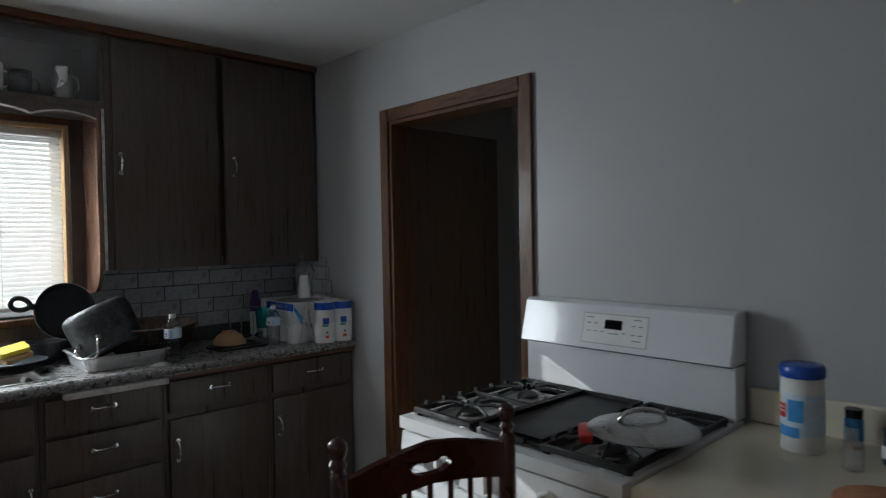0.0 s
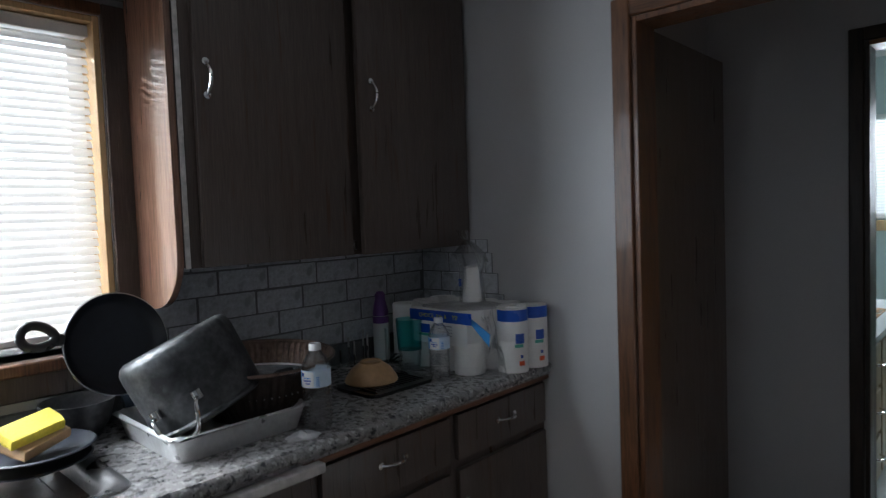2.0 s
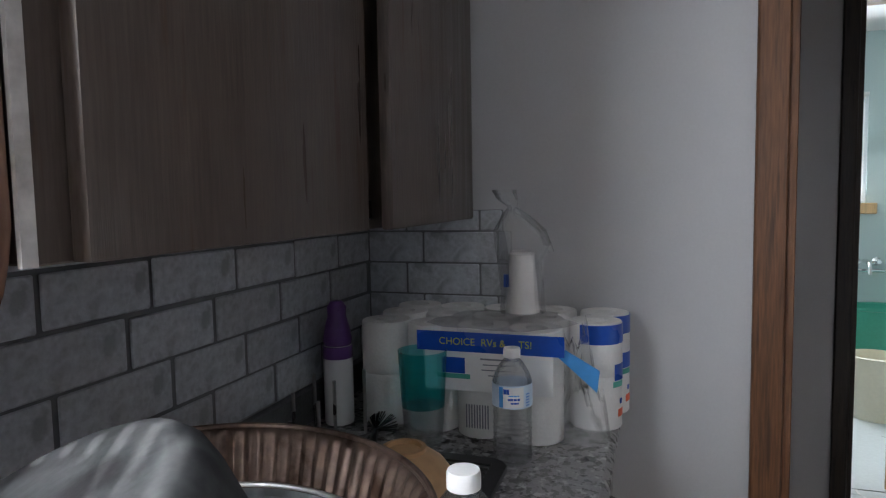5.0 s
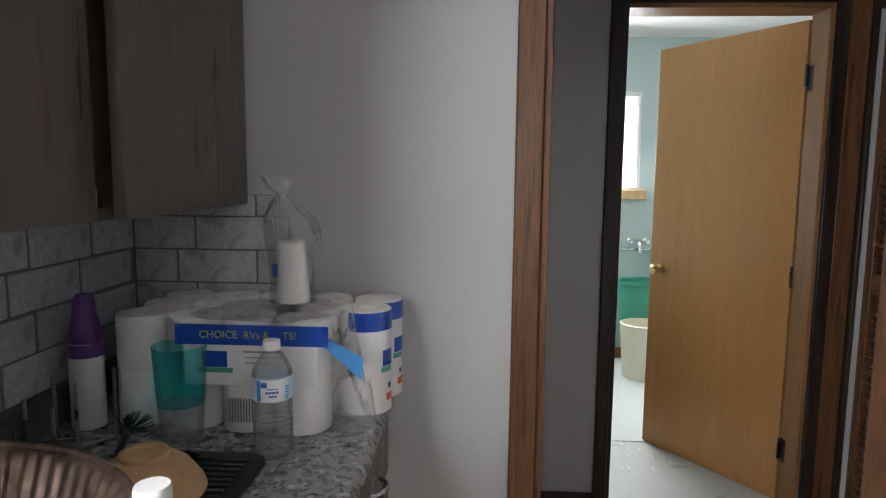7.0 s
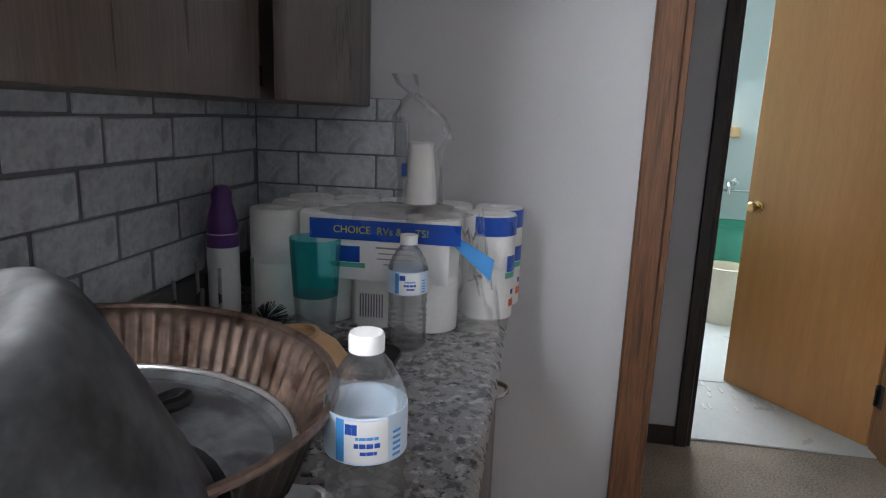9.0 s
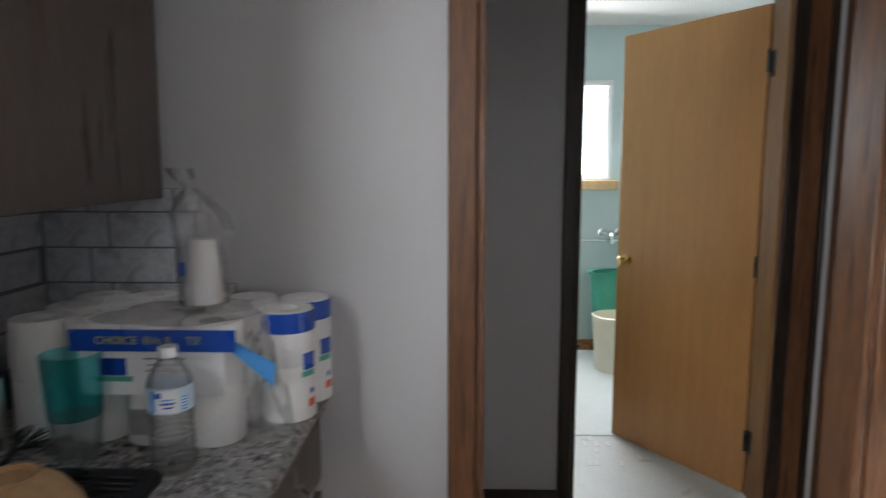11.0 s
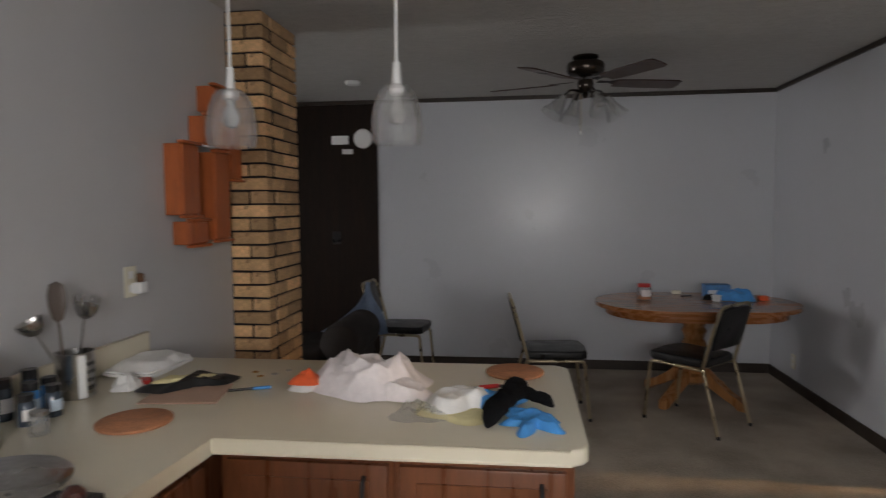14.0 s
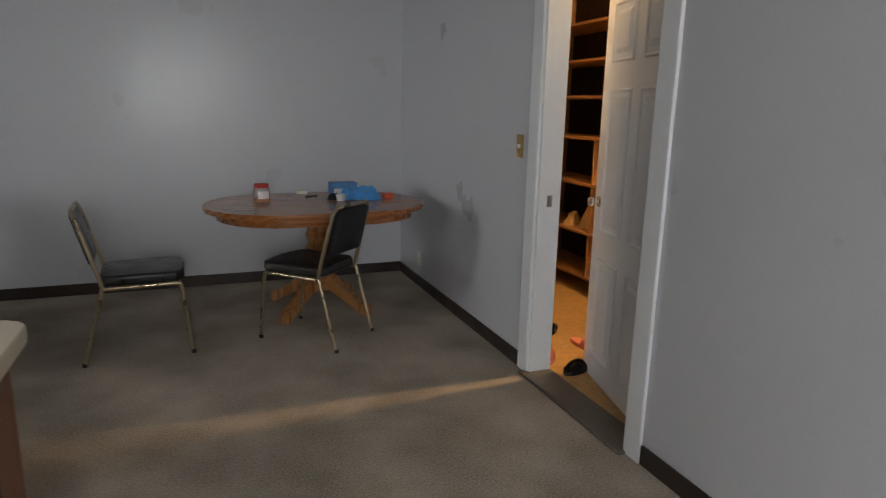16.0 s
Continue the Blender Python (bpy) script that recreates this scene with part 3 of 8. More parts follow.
# ---------------------------------------------------------------- kitchen window
def build_window():
    x0, x1, z0, z1 = KWIN
    t = thing("window_1", "kitchen window with a dark wood frame and white slatted blind", "window", ((x0 + x1) / 2, NORTH, z0))
    t["kind"] = "structure"
    yb = NORTH - 0.016
    part("side_casing", box(x1, x1 + 0.068, yb, NORTH - 0.001, z0 - 0.02, z1 + 0.03, 0.003), "dark_wood", t)
    part("side_casing", box(x0 - 0.085, x0, yb, NORTH - 0.001, z0 - 0.02, z1 + 0.03, 0.003), "dark_wood", t)
    part("head_casing", box(x0, x1, yb, NORTH - 0.001, z1, z1 + 0.03, 0.003), "casing", t)
    part("window_sill", box(x0 - 0.10, x1 + 0.09, NORTH - 0.05, NORTH + 0.10, z0 - 0.032, z0, 0.004), "casing", t, "worn brown sill")
    part("apron", box(x0 - 0.085, x1 + 0.08, yb, NORTH - 0.001, z0 - 0.10, z0 - 0.034, 0.003), "dark_wood", t)
    part("stop", box(x1 - 0.018, x1 - 0.001, NORTH + 0.002, NORTH + 0.13, z0 + 0.001, z1, 0.002), "pine", t, "pale pine window stop")
    part("stop", box(x0 + 0.001, x0 + 0.018, NORTH + 0.002, NORTH + 0.13, z0 + 0.001, z1, 0.002), "pine", t)
    part("stop", box(x0 + 0.018, x1 - 0.018, NORTH + 0.002, NORTH + 0.13, z1 - 0.018, z1 - 0.001, 0.002), "pine", t)
    fr = bmesh.new()
    for xa, xb, za, zb in ((x0 + 0.02, x0 + 0.06, z0 + 0.002, z1 - 0.02), (x1 - 0.06, x1 - 0.02, z0 + 0.002, z1 - 0.02), (x0 + 0.06, x1 - 0.06, z0 + 0.002, z0 + 0.045), (x0 + 0.06, x1 - 0.06, z1 - 0.06, z1 - 0.02)):
        box(xa, xb, NORTH + 0.09, NORTH + 0.12, za, zb, 0.003, fr)
    part("window_frame", fr, "white_paint", t)
    pane = part("pane", box(x0 + 0.06, x1 - 0.06, NORTH + 0.103, NORTH + 0.107, z0 + 0.045, z1 - 0.06), "glass", t)
    pane.visible_shadow = False
    b = thing("window_blind", "white horizontal slatted blind nearly closed in the kitchen window", "blind", ((x0 + x1) / 2, NORTH + 0.045, z0))
    part("head_rail", box(x0 + 0.022, x1 - 0.022, NORTH + 0.025, NORTH + 0.062, z1 - 0.055, z1 - 0.022, 0.003), "white_plastic", b)
    part("bottom_rail", box(x0 + 0.022, x1 - 0.022, NORTH + 0.03, NORTH + 0.056, z0 + 0.03, z0 + 0.05, 0.004), "white_plastic", b)
    me = None
    a = radians(53)
    z = z0 + 0.062
    while z < z1 - 0.062:
        if me is None:
            bm = bmesh.new()
            prof = [(-0.0125, 0), (-0.006, 0.0014), (0, 0.0019), (0.006, 0.0014), (0.0125, 0)]
            rows = []
            for x in (x0 + 0.024, x1 - 0.024):
                rows.append([bm.verts.new((x, u * math.cos(a) - v * math.sin(a), u * math.sin(a) + v * math.cos(a))) for u, v in prof])
            for i in range(4):
                bm.faces.new((rows[0][i], rows[0][i + 1], rows[1][i + 1], rows[1][i]))
            me = finish(bm, "slat")
        ob = new("slat", me)
        ob.parent = b
        ob.location = Vector((0, NORTH + 0.043, z)) - Vector((0, NORTH + 0.045, z0)) - Vector(((x0 + x1) / 2, 0, 0))
        z += 0.0222
    for x in (x0 + 0.25, x1 - 0.27):
        part("cord", tube([(x, NORTH + 0.028, z1 - 0.05), (x, NORTH + 0.028, z0 + 0.04)], 0.0012, 5), "white_plastic", b)


def slat_material():
    m = mat("white_blind_slat_thin", (0.85, 0.85, 0.84), 0.5, var=0.01, bump=0.0)
    nt = m.node_tree
    tr, mx = nt.nodes.new("ShaderNodeBsdfTranslucent"), nt.nodes.new("ShaderNodeMixShader")
    tr.inputs[0].default_value = (0.9, 0.9, 0.88, 1)
    mx.inputs[0].default_value = 0.24
    nt.links.new(nt.nodes["Principled BSDF"].outputs[0], mx.inputs[1])
    nt.links.new(tr.outputs[0], mx.inputs[2])
    nt.links.new(mx.outputs[0], nt.nodes["Material Output"].inputs["Surface"])
    return m


M["slat"] = slat_material()
build_window()

ww = thing("window_3", "white framed side window out of view, closed by an added panel", "window", (WEST - 0.06, 2.26, 1.12))
ww["kind"] = "structure"
bm = bmesh.new()
for ya, yb, za, zb in ((1.921, 1.955, 1.121, 1.919), (2.565, 2.599, 1.121, 1.919), (1.955, 2.565, 1.121, 1.155), (1.955, 2.565, 1.885, 1.919)):
    box(WEST - 0.10, WEST - 0.06, ya, yb, za, zb, 0.002, bm)
part("window_frame", bm, "white_paint", ww)
# opaque panel added behind the lamp to keep direct sun out
part("sun_block_panel", box(WEST - 0.082, WEST - 0.074, 1.955, 2.565, 1.155, 1.885, 0.002), "white_plastic", ww, "added white panel that stops the sun")

CABF = 3.115     # front of the upper cabinets
UL = 1.0      # their left end beside the window


def wavy(x0, x1, base, amp, lobe, n=10):
    pts = []
    k = max(1, round((x1 - x0) / lobe))
    for i in range(k):
        for j in range(n):
            t = j / n
            pts.append((x0 + (i + t) * (x1 - x0) / k, base + amp * math.sin(math.pi * t) ** 0.8))
    pts.append((x1, base))
    return pts


def pull(x, y, z, upright, parent, size=0.085):
    """Arched chrome pull on a front that faces south."""
    k = size / 2
    rel = [(-k, 0, 0), (-k * 0.8, -0.012, 0), (-k * 0.4, -0.026, 0.002), (0, -0.030, 0.003), (k * 0.4, -0.026, 0.002), (k * 0.8, -0.012, 0), (k, 0, 0)]
    pts = [(x + (0 if upright else a), y + b, z + (a if upright else c)) for a, b, c in rel]
    bm = tube(curve_points(pts, 4), 0.0048, 8)
    for s in (-1, 1):
        c = (x, y - 0.002, z + s * k) if upright else (x + s * k, y - 0.002, z)
        lathe([(0.0, -0.003), (0.010, -0.002), (0.010, 0.003), (0.0, 0.004)], c, 10, bm, "Y")
    part("handle", bm, "chrome", parent, "chrome pull")


def front(x0, x1, z0, z1, y, parent, material="dark_wood", name="door", t=0.02):
    ob = part(name, box(x0, x1, y - t, y - 0.0005, z0, z1, 0.004, seg=2), material, parent)
    return ob


def upper_cabinets():
    c = thing("upper_cabinet", "dark stained wall cabinet with two plain doors and chrome pulls", "cabinet", (1.54, 3.23, 1.34))
    part("body", box(UL, EAST - 0.002, CABF, NORTH - 0.001, 1.34, 2.405, 0.002), "dark_wood", c)
    d = front(UL + 0.028, 1.515, 1.340, 2.385, CABF, c)
    pull(UL + 0.056, CABF - 0.022, 1.825, True, d)
    # the second door stands a little ajar, hinged at the wall
    hinge = Vector((EAST - 0.03, CABF - 0.001, 0))
    bm = box(1.535, EAST - 0.03, CABF - 0.021, CABF - 0.001, 1.340, 2.385, 0.004, seg=2)
    rot = Matrix.Translation(hinge) @ Matrix.Rotation(radians(3.0), 4, "Z") @ Matrix.Translation(-hinge)
    bmesh.ops.transform(bm, matrix=rot, verts=bm.verts)
    d2 = part("door", bm, "dark_wood", c)
    pull(1.582, CABF - 0.052, 1.838, True, d2)
    part("catch", box(1.518, 1.533, CABF - 0.016, CABF - 0.0005, 1.356, 1.386, 0.002), "chrome", c, "small chrome catch")
    part("crown", box(UL - 0.002, EAST - 0.003, CABF - 0.03, CABF + 0.02, 2.406, CEIL - 0.001, 0.004), "casing_x", c, "brown crown moulding")

    s = thing("display_cabinet", "short dark wall cabinet over the window with sliding glass", "cabinet", (0.2, 3.23, 2.07))
    x0 = -0.62
    bm = bmesh.new()
    box(x0, UL - 0.001, CABF, NORTH - 0.001, 2.07, 2.10, 0.002, bm)
    box(x0, UL - 0.001, CABF, NORTH - 0.001, 2.385, 2.405, 0.002, bm)
    box(x0, x0 + 0.02, CABF, NORTH - 0.001, 2.10, 2.385, 0.0, bm)
    box(UL - 0.02, UL - 0.001, CABF, NORTH - 0.001, 2.10, 2.385, 0.0, bm)
    box(x0 + 0.02, UL - 0.02, NORTH - 0.012, NORTH - 0.001, 2.10, 2.385, 0.0, bm)
    part("body", bm, "dark_wood", s)
    part("pane", box(x0 + 0.02, 0.20, CABF + 0.006, CABF + 0.009, 2.10, 2.385), "glass", s)
    part("pane", box(0.19, UL - 0.022, CABF + 0.012, CABF + 0.015, 2.10, 2.385), "glass", s)
    part("crown", box(x0, UL - 0.003, CABF - 0.03, CABF + 0.02, 2.406, CEIL - 0.001, 0.004), "casing_x", s, "brown crown moulding")
    for x, r, h, m, lab in ((0.60, 0.042, 0.13, "paper", "tall white cup behind the cabinet glass"), (0.70, 0.046, 0.11, "black", "dark blue mug behind the cabinet glass"), (0.86, 0.040, 0.15, "steel", "tall glass behind the cabinet glass"), (0.49, 0.045, 0.12, "cream", "cream mug behind the cabinet glass"), (0.36, 0.04, 0.14, "steel", "tall glass behind the cabinet glass")):
        o = solid("mug", lathe([(r * 0.8, 0), (r * 0.95, 0.01), (r, h * 0.5), (r, h), (r - 0.004, h), (r - 0.006, 0.012), (0, 0.012)], (x, 3.22, 2.101), 18), m, lab, "mug", "mugs in the wall cabinet")
        W[o.name] = o.matrix_basis.copy()
        part("mug_handle", tube(curve_points([(x + r - 0.003, 3.22, 2.101 + h * 0.25), (x + r + 0.022, 3.22, 2.101 + h * 0.35), (x + r + 0.022, 3.22, 2.101 + h * 0.7), (x + r - 0.003, 3.22, 2.101 + h * 0.8)], 4), 0.004, 6), m, o)

    # scalloped valance and the curved side boards that frame the window
    v = thing("window_valance", "scalloped dark wooden valance board over the sink window", "valance", (0.2, CABF, 2.0))
    edge = wavy(-0.52, UL - 0.035, 2.016, 0.024, 0.235)
    part("board", plate(edge + [(UL - 0.035, 2.069), (-0.52, 2.069)], CABF - 0.002, CABF + 0.016, plane="XZ"), "dark_wood", v)
    # pale strip carries the light caught on the scalloped board's thickness
    part("edge_strip", plate(edge + [(x, z + 0.006) for x, z in reversed(edge)], CABF - 0.006, CABF - 0.0022, plane="XZ"), "board_lit_edge", v, "pale strip drawn for the lit scallop edge")
    for xs in (UL - 0.034, -0.54):
        prof = [(CABF + 0.001, 2.069), (CABF + 0.001, 1.37)] + [(CABF + 0.001 + 0.16 * (1 - math.cos(radians(a))), 1.37 - 0.14 * math.sin(radians(a))) for a in range(10, 91, 10)] + [(NORTH - 0.018, 1.225), (NORTH - 0.018, 2.069)]
        part("side_board", plate(prof, xs, xs + 0.018, bevel=0.002, plane="YZ", seg=1), "side_board", v, "brown side board with a curved lower end")
    part("edge_strip", box(UL - 0.014, UL - 0.0015, CABF - 0.004, CABF + 0.0005, 1.34, 2.069), "board_lit_edge", v)


M["casing_x"] = mat("brown_oak_crown", (0.15, 0.06, 0.025), 0.4, var=0.4, scale=4, fine=26, bump=0.12, stretch=GRAIN_X)
M["board_lit_edge"] = mat("pale_board_lit_edge", (0.55, 0.52, 0.50), 0.6, var=0.3, scale=10, bump=0.1)
M["side_board"] = mat("reddish_side_board", (0.20, 0.11, 0.075), 0.17, var=0.3, scale=4, fine=24, bump=0.0, rough_var=0.02, stretch=GRAIN_Z, dark=(0.16, 0.09, 0.07), dark_at=0.66, coat=0.5)
upper_cabinets()

BF = 2.80      # front of the base cabinets


def base_cabinet(x0, x1, label, fronts, pulls):
    c = thing("base_cabinet", label, "cabinet", ((x0 + x1) / 2, 3.07, 0), group="base cabinets under the granite counter")
    part("body", box(x0, x1, BF, NORTH - 0.002, 0.09, 0.888, 0.0015), "dark_wood", c)
    part("toe_kick", box(x0 + 0.001, x1 - 0.001, BF + 0.06, NORTH - 0.01, 0.0, 0.09), "black", c)
    for (z0, z1, nm), ps in zip(fronts, pulls):
        f = front(x0 + 0.018, x1 - 0.018, z0, z1, BF, c, name=nm)
        for px, pz, up in ps:
            pull(px, BF - 0.021, pz, up, f)


base_cabinet(-1.515, -0.601, "dark stained base cabinet with a plain door", [(0.12, 0.85, "door")], [[(-0.70, 0.6, True)]])
base_cabinet(-0.60, 0.655, "dark stained sink cabinet with chrome pulls", [(0.70, 0.862, "false_front"), (0.12, 0.67, "door")], [[], [(0.62, 0.50, True)]])
base_cabinet(0.656, 1.115, "dark stained drawer cabinet with four chrome pulls", [(0.725, 0.862, "drawer"), (0.555, 0.708, "drawer"), (0.345, 0.525, "drawer"), (0.12, 0.325, "drawer")],
             [[(0.875, 0.808, False)], [(0.875, 0.642, False)], [(0.872, 0.452, False)], [(0.872, 0.24, False)]])
base_cabinet(1.116, 1.605, "dark stained base cabinet with a drawer over a door", [(0.725, 0.862, "drawer"), (0.12, 0.695, "door")], [[(1.36, 0.808, False)], [(1.165, 0.56, True)]])
base_cabinet(1.606, EAST - 0.002, "dark stained corner base cabinet with a drawer and door", [(0.725, 0.862, "drawer"), (0.12, 0.695, "door")], [[(1.85, 0.80, False)], [(1.65, 0.56, True)]])
solid("cutting_board", box(0.735, 1.125, 2.748, 2.7985, 0.862, 0.886, 0.003), "board_lit_edge", "pale pull-out cutting board under the counter edge", "cutting board")

# granite-look worktop round the sink
SINK = (-0.18, 0.715, 2.88, 3.28)


def granite_counter():
    c = thing("countertop", "grey speckled granite-look laminate worktop with a brown wood edge", "countertop", (0.3, 3.0, 0.869))
    bm = bmesh.new()
    yf = 2.772
    box(WEST + 0.004, SINK[0], yf, NORTH - 0.002, 0.890, 0.930, 0.0, bm)
    box(SINK[1], EAST - 0.002, yf, NORTH - 0.002, 0.890, 0.930, 0.0, bm)
    box(SINK[0], SINK[1], yf, SINK[2], 0.890, 0.930, 0.0, bm)
    box(SINK[0], SINK[1], SINK[3], NORTH - 0.002, 0.890, 0.930, 0.0, bm)
    bmesh.ops.remove_doubles(bm, verts=bm.verts, dist=1e-5)
    part("top", bm, "granite", c)
    part("nosing", tube([(WEST + 0.004, yf + 0.004, 0.913), (EAST - 0.002, yf + 0.004, 0.913)], 0.017, 12), "granite", c)
    part("edge_strip", box(1.08, EAST - 0.002, yf + 0.002, yf + 0.0275, 0.873, 0.8895, 0.002), "casing_x", c, "brown wooden strip under the edge")
    part("backsplash", box(WEST + 0.004, EAST - 0.021, NORTH - 0.020, NORTH - 0.001, 0.9302, 1.005, 0.004), "granite_dark", c, "dark laminate upstand")
    part("backsplash", box(EAST - 0.020, EAST - 0.001, 2.82, NORTH - 0.001, 0.9302, 1.005, 0.004), "granite_dark", c)


M["granite_dark"] = mat("dark_grey_upstand", (0.11, 0.115, 0.12), 0.4, var=0.3, scale=30, fine=150, bump=0.05)
granite_counter()


def sink():
    s = thing("kitchen_sink", "stainless steel kitchen sink set in the counter", "sink", (0.24, 3.07, 0.72))
    x0, x1, y0, y1 = SINK
    rim = bmesh.new()
    z = 0.9305
    def ring(d, zz, r):
        pts = []
        for cx, cy, a0 in ((x1 - d - r, y1 - d - r, 0), (x0 + d + r, y1 - d - r, 90), (x0 + d + r, y0 + d + r, 180), (x1 - d - r, y0 + d + r, 270)):
            for k in range(7):
                a = radians(a0 + 15 * k)
                pts.append(rim.verts.new((cx + r * math.cos(a), cy + r * math.sin(a), zz)))
        return pts
    rings = [ring(-0.03, z, 0.05), ring(-0.028, z + 0.004, 0.05), ring(-0.008, z + 0.004, 0.06), ring(0.006, z - 0.004, 0.06), ring(0.014, z - 0.02, 0.06), ring(0.022, z - 0.15, 0.06), ring(0.05, z - 0.17, 0.05)]
    for a, b in zip(rings, rings[1:]):
        for i in range(len(a)):
            rim.faces.new((a[i], a[(i + 1) % len(a)], b[(i + 1) % len(a)], b[i]))
    rim.faces.new(rings[-1])
    part("basin", rim, "steel", s)
    part("drain", lathe([(0.045, 0), (0.045, 0.004), (0.03, 0.003), (0.0, 0.002)], (0.24, 3.07, z - 0.1695), 20), "chrome", s)
    f = thing("faucet", "chrome kitchen faucet with an arched spout behind the sink", "faucet", (0.18, 3.325, 0.911))
    part("base", box(0.06, 0.30, 3.305, 3.345, 0.931, 0.95, 0.006, seg=2), "chrome", f)
    part("spout", tube(curve_points([(0.18, 3.325, 0.95), (0.18, 3.32, 1.04), (0.18, 3.25, 1.10), (0.18, 3.15, 1.08), (0.18, 3.13, 1.04)], 6), 0.011, 10), "chrome", f)
    for x in (0.09, 0.27):
        part("handle", lathe([(0.018, 0), (0.022, 0.02), (0.012, 0.045), (0.0, 0.05)], (x, 3.325, 0.95), 14), "chrome", f)


sink()


# ---------------------------------------------------------------- gas range
def stove():
    s = thing("gas_range", "white gas range with black grates and a control backguard", "stove", (1.75, 1.095, 0))
    y0, y1, xf, xb = 0.745, 1.522, 1.388, 2.085
    ym = (y0 + y1) / 2
    part("body", box(xf + 0.03, xb - 0.004, y0, y1, 0.03, 0.878, 0.004), "enamel", s)
    part("kick", box(xf + 0.06, xb - 0.02, y0 + 0.01, y1 - 0.01, 0.0, 0.03), "black", s)
    d = part("oven_door", box(xf, xf + 0.029, y0 + 0.004, y1 - 0.004, 0.23, 0.755, 0.008, seg=2), "enamel", s)
    part("oven_window", box(xf - 0.003, xf - 0.0003, y0 + 0.16, y1 - 0.16, 0.40, 0.62, 0.001), "display", d, "dark glass oven window")
    bm = tube([(xf - 0.045, y0 + 0.05, 0.715), (xf - 0.045, y1 - 0.05, 0.715)], 0.014, 12)
    for y in (y0 + 0.07, y1 - 0.07):
        box(xf - 0.045, xf - 0.0002, y - 0.014, y + 0.014, 0.703, 0.727, 0.004, bm)
    part("handle", bm, "enamel", d, "white bar handle")
    part("drawer", box(xf + 0.002, xf + 0.029, y0 + 0.004, y1 - 0.004, 0.05, 0.22, 0.006, seg=2), "enamel", s)
    # sloped front panel with knobs
    prof = [(xf - 0.002, 0.768), (xf + 0.012, 0.868), (xf + 0.0295, 0.868), (xf + 0.0295, 0.762), (xf + 0.002, 0.762)]
    panel = bmesh.new()
    a = [panel.verts.new((x, y0 + 0.002, z)) for x, z in prof]
    b = [panel.verts.new((x, y1 - 0.002, z)) for x, z in prof]
    panel.faces.new(a)
    panel.faces.new(b)
    for i in range(5):
        panel.faces.new((a[i], a[(i + 1) % 5], b[(i + 1) % 5], b[i]))
    p = part("control_panel", panel, "enamel", s)
    for y in (y1 - 0.10, y1 - 0.205, ym, y0 + 0.205, y0 + 0.10):
        k = lathe([(0.028, 0.0), (0.030, -0.006), (0.026, -0.010), (0.024, -0.026), (0.0, -0.028)], (xf + 0.004, y, 0.815), 20, axis="X")
        box(xf - 0.036, xf - 0.018, y - 0.006, y + 0.006, 0.791, 0.839, 0.003, k)
        part("knob", k, "white_plastic", p)
    part("vent_slot", box(xf - 0.0012, xf + 0.003, y1 - 0.20, y1 - 0.12, 0.771, 0.775), "black", p)
    # cooktop tray
    top = bmesh.new()
    for xa, xc, ya, yc in ((xf + 0.002, xf + 0.045, y0, y1), (1.985, xb - 0.03, y0, y1), (xf + 0.045, 1.985, y0, y0 + 0.022), (xf + 0.045, 1.985, y1 - 0.022, y1)):
        box(xa, xc, ya, yc, 0.879, 0.915, 0.0, top)
    box(xf + 0.045, 1.985, y0 + 0.022, y1 - 0.022, 0.879, 0.893, 0.0, top)
    bmesh.ops.remove_doubles(top, verts=top.verts, dist=1e-5)
    part("cooktop", top, "enamel", s)
    # burners
    for y in (y1 - 0.135, y0 + 0.135):
        for x in (1.57, 1.85):
            bu = part("burner", lathe([(0.055, 0), (0.055, 0.006), (0.042, 0.010), (0.042, 0.018), (0.0, 0.018)], (x, y, 0.8935), 20), "steel", s, "aluminium burner ring")
            part("cap", lathe([(0.036, 0), (0.038, 0.004), (0.034, 0.009), (0.0, 0.010)], (x, y, 0.9118), 20), "iron", bu)
    # grates: left and right pairs of bars, griddle in the middle
    for ya, yc in ((y1 - 0.265, y1 - 0.012), (y0 + 0.012, y0 + 0.265)):
        g = bmesh.new()
        zt = 0.940
        x0g, x1g = 1.434, 1.985
        for y in (ya + 0.008, yc - 0.008):
            box(x0g, x1g, y - 0.007, y + 0.007, zt - 0.022, zt - 0.004, 0.003, g)
        for x in (x0g + 0.007, (x0g + x1g) / 2, x1g - 0.007):
            box(x - 0.007, x + 0.007, ya + 0.008, yc - 0.008, zt - 0.020, zt - 0.002, 0.003, g)
        for x in (x0g + 0.02, x1g - 0.02):
            for y in (ya + 0.008, yc - 0.008):
                box(x - 0.008, x + 0.008, y - 0.008, y + 0.008, 0.8935, zt - 0.02, 0.002, g)
        cy = (ya + yc) / 2
        for cx in (1.57, 1.85):
            for k in range(8):
                a2 = radians(22.5 + 45 * k)
                c1 = (cx + 0.028 * math.cos(a2), cy + 0.028 * math.sin(a2), zt)
                c2 = (min(max(cx + 0.115 * math.cos(a2), x0g), x1g), min(max(cy + 0.115 * math.sin(a2), ya + 0.01), yc - 0.01), zt - 0.006)
                tube([c1, ((c1[0] + c2[0]) / 2, (c1[1] + c2[1]) / 2, zt + 0.004), c2], 0.0055, 6, g)
        for i in range(6):
            xx = x0g + 0.06 + i * 0.076
            box(xx - 0.006, xx + 0.006, yc - 0.012, yc + 0.006, zt - 0.012, zt + 0.006, 0.002, g)
        part("grate", g, "iron", s, "black cast-iron grate")
    gr = bmesh.new()
    part("griddle", box(1.46, 1.975, ym - 0.112, ym + 0.112, 0.912, 0.9255, 0.004), "iron", s, "flat black griddle plate")
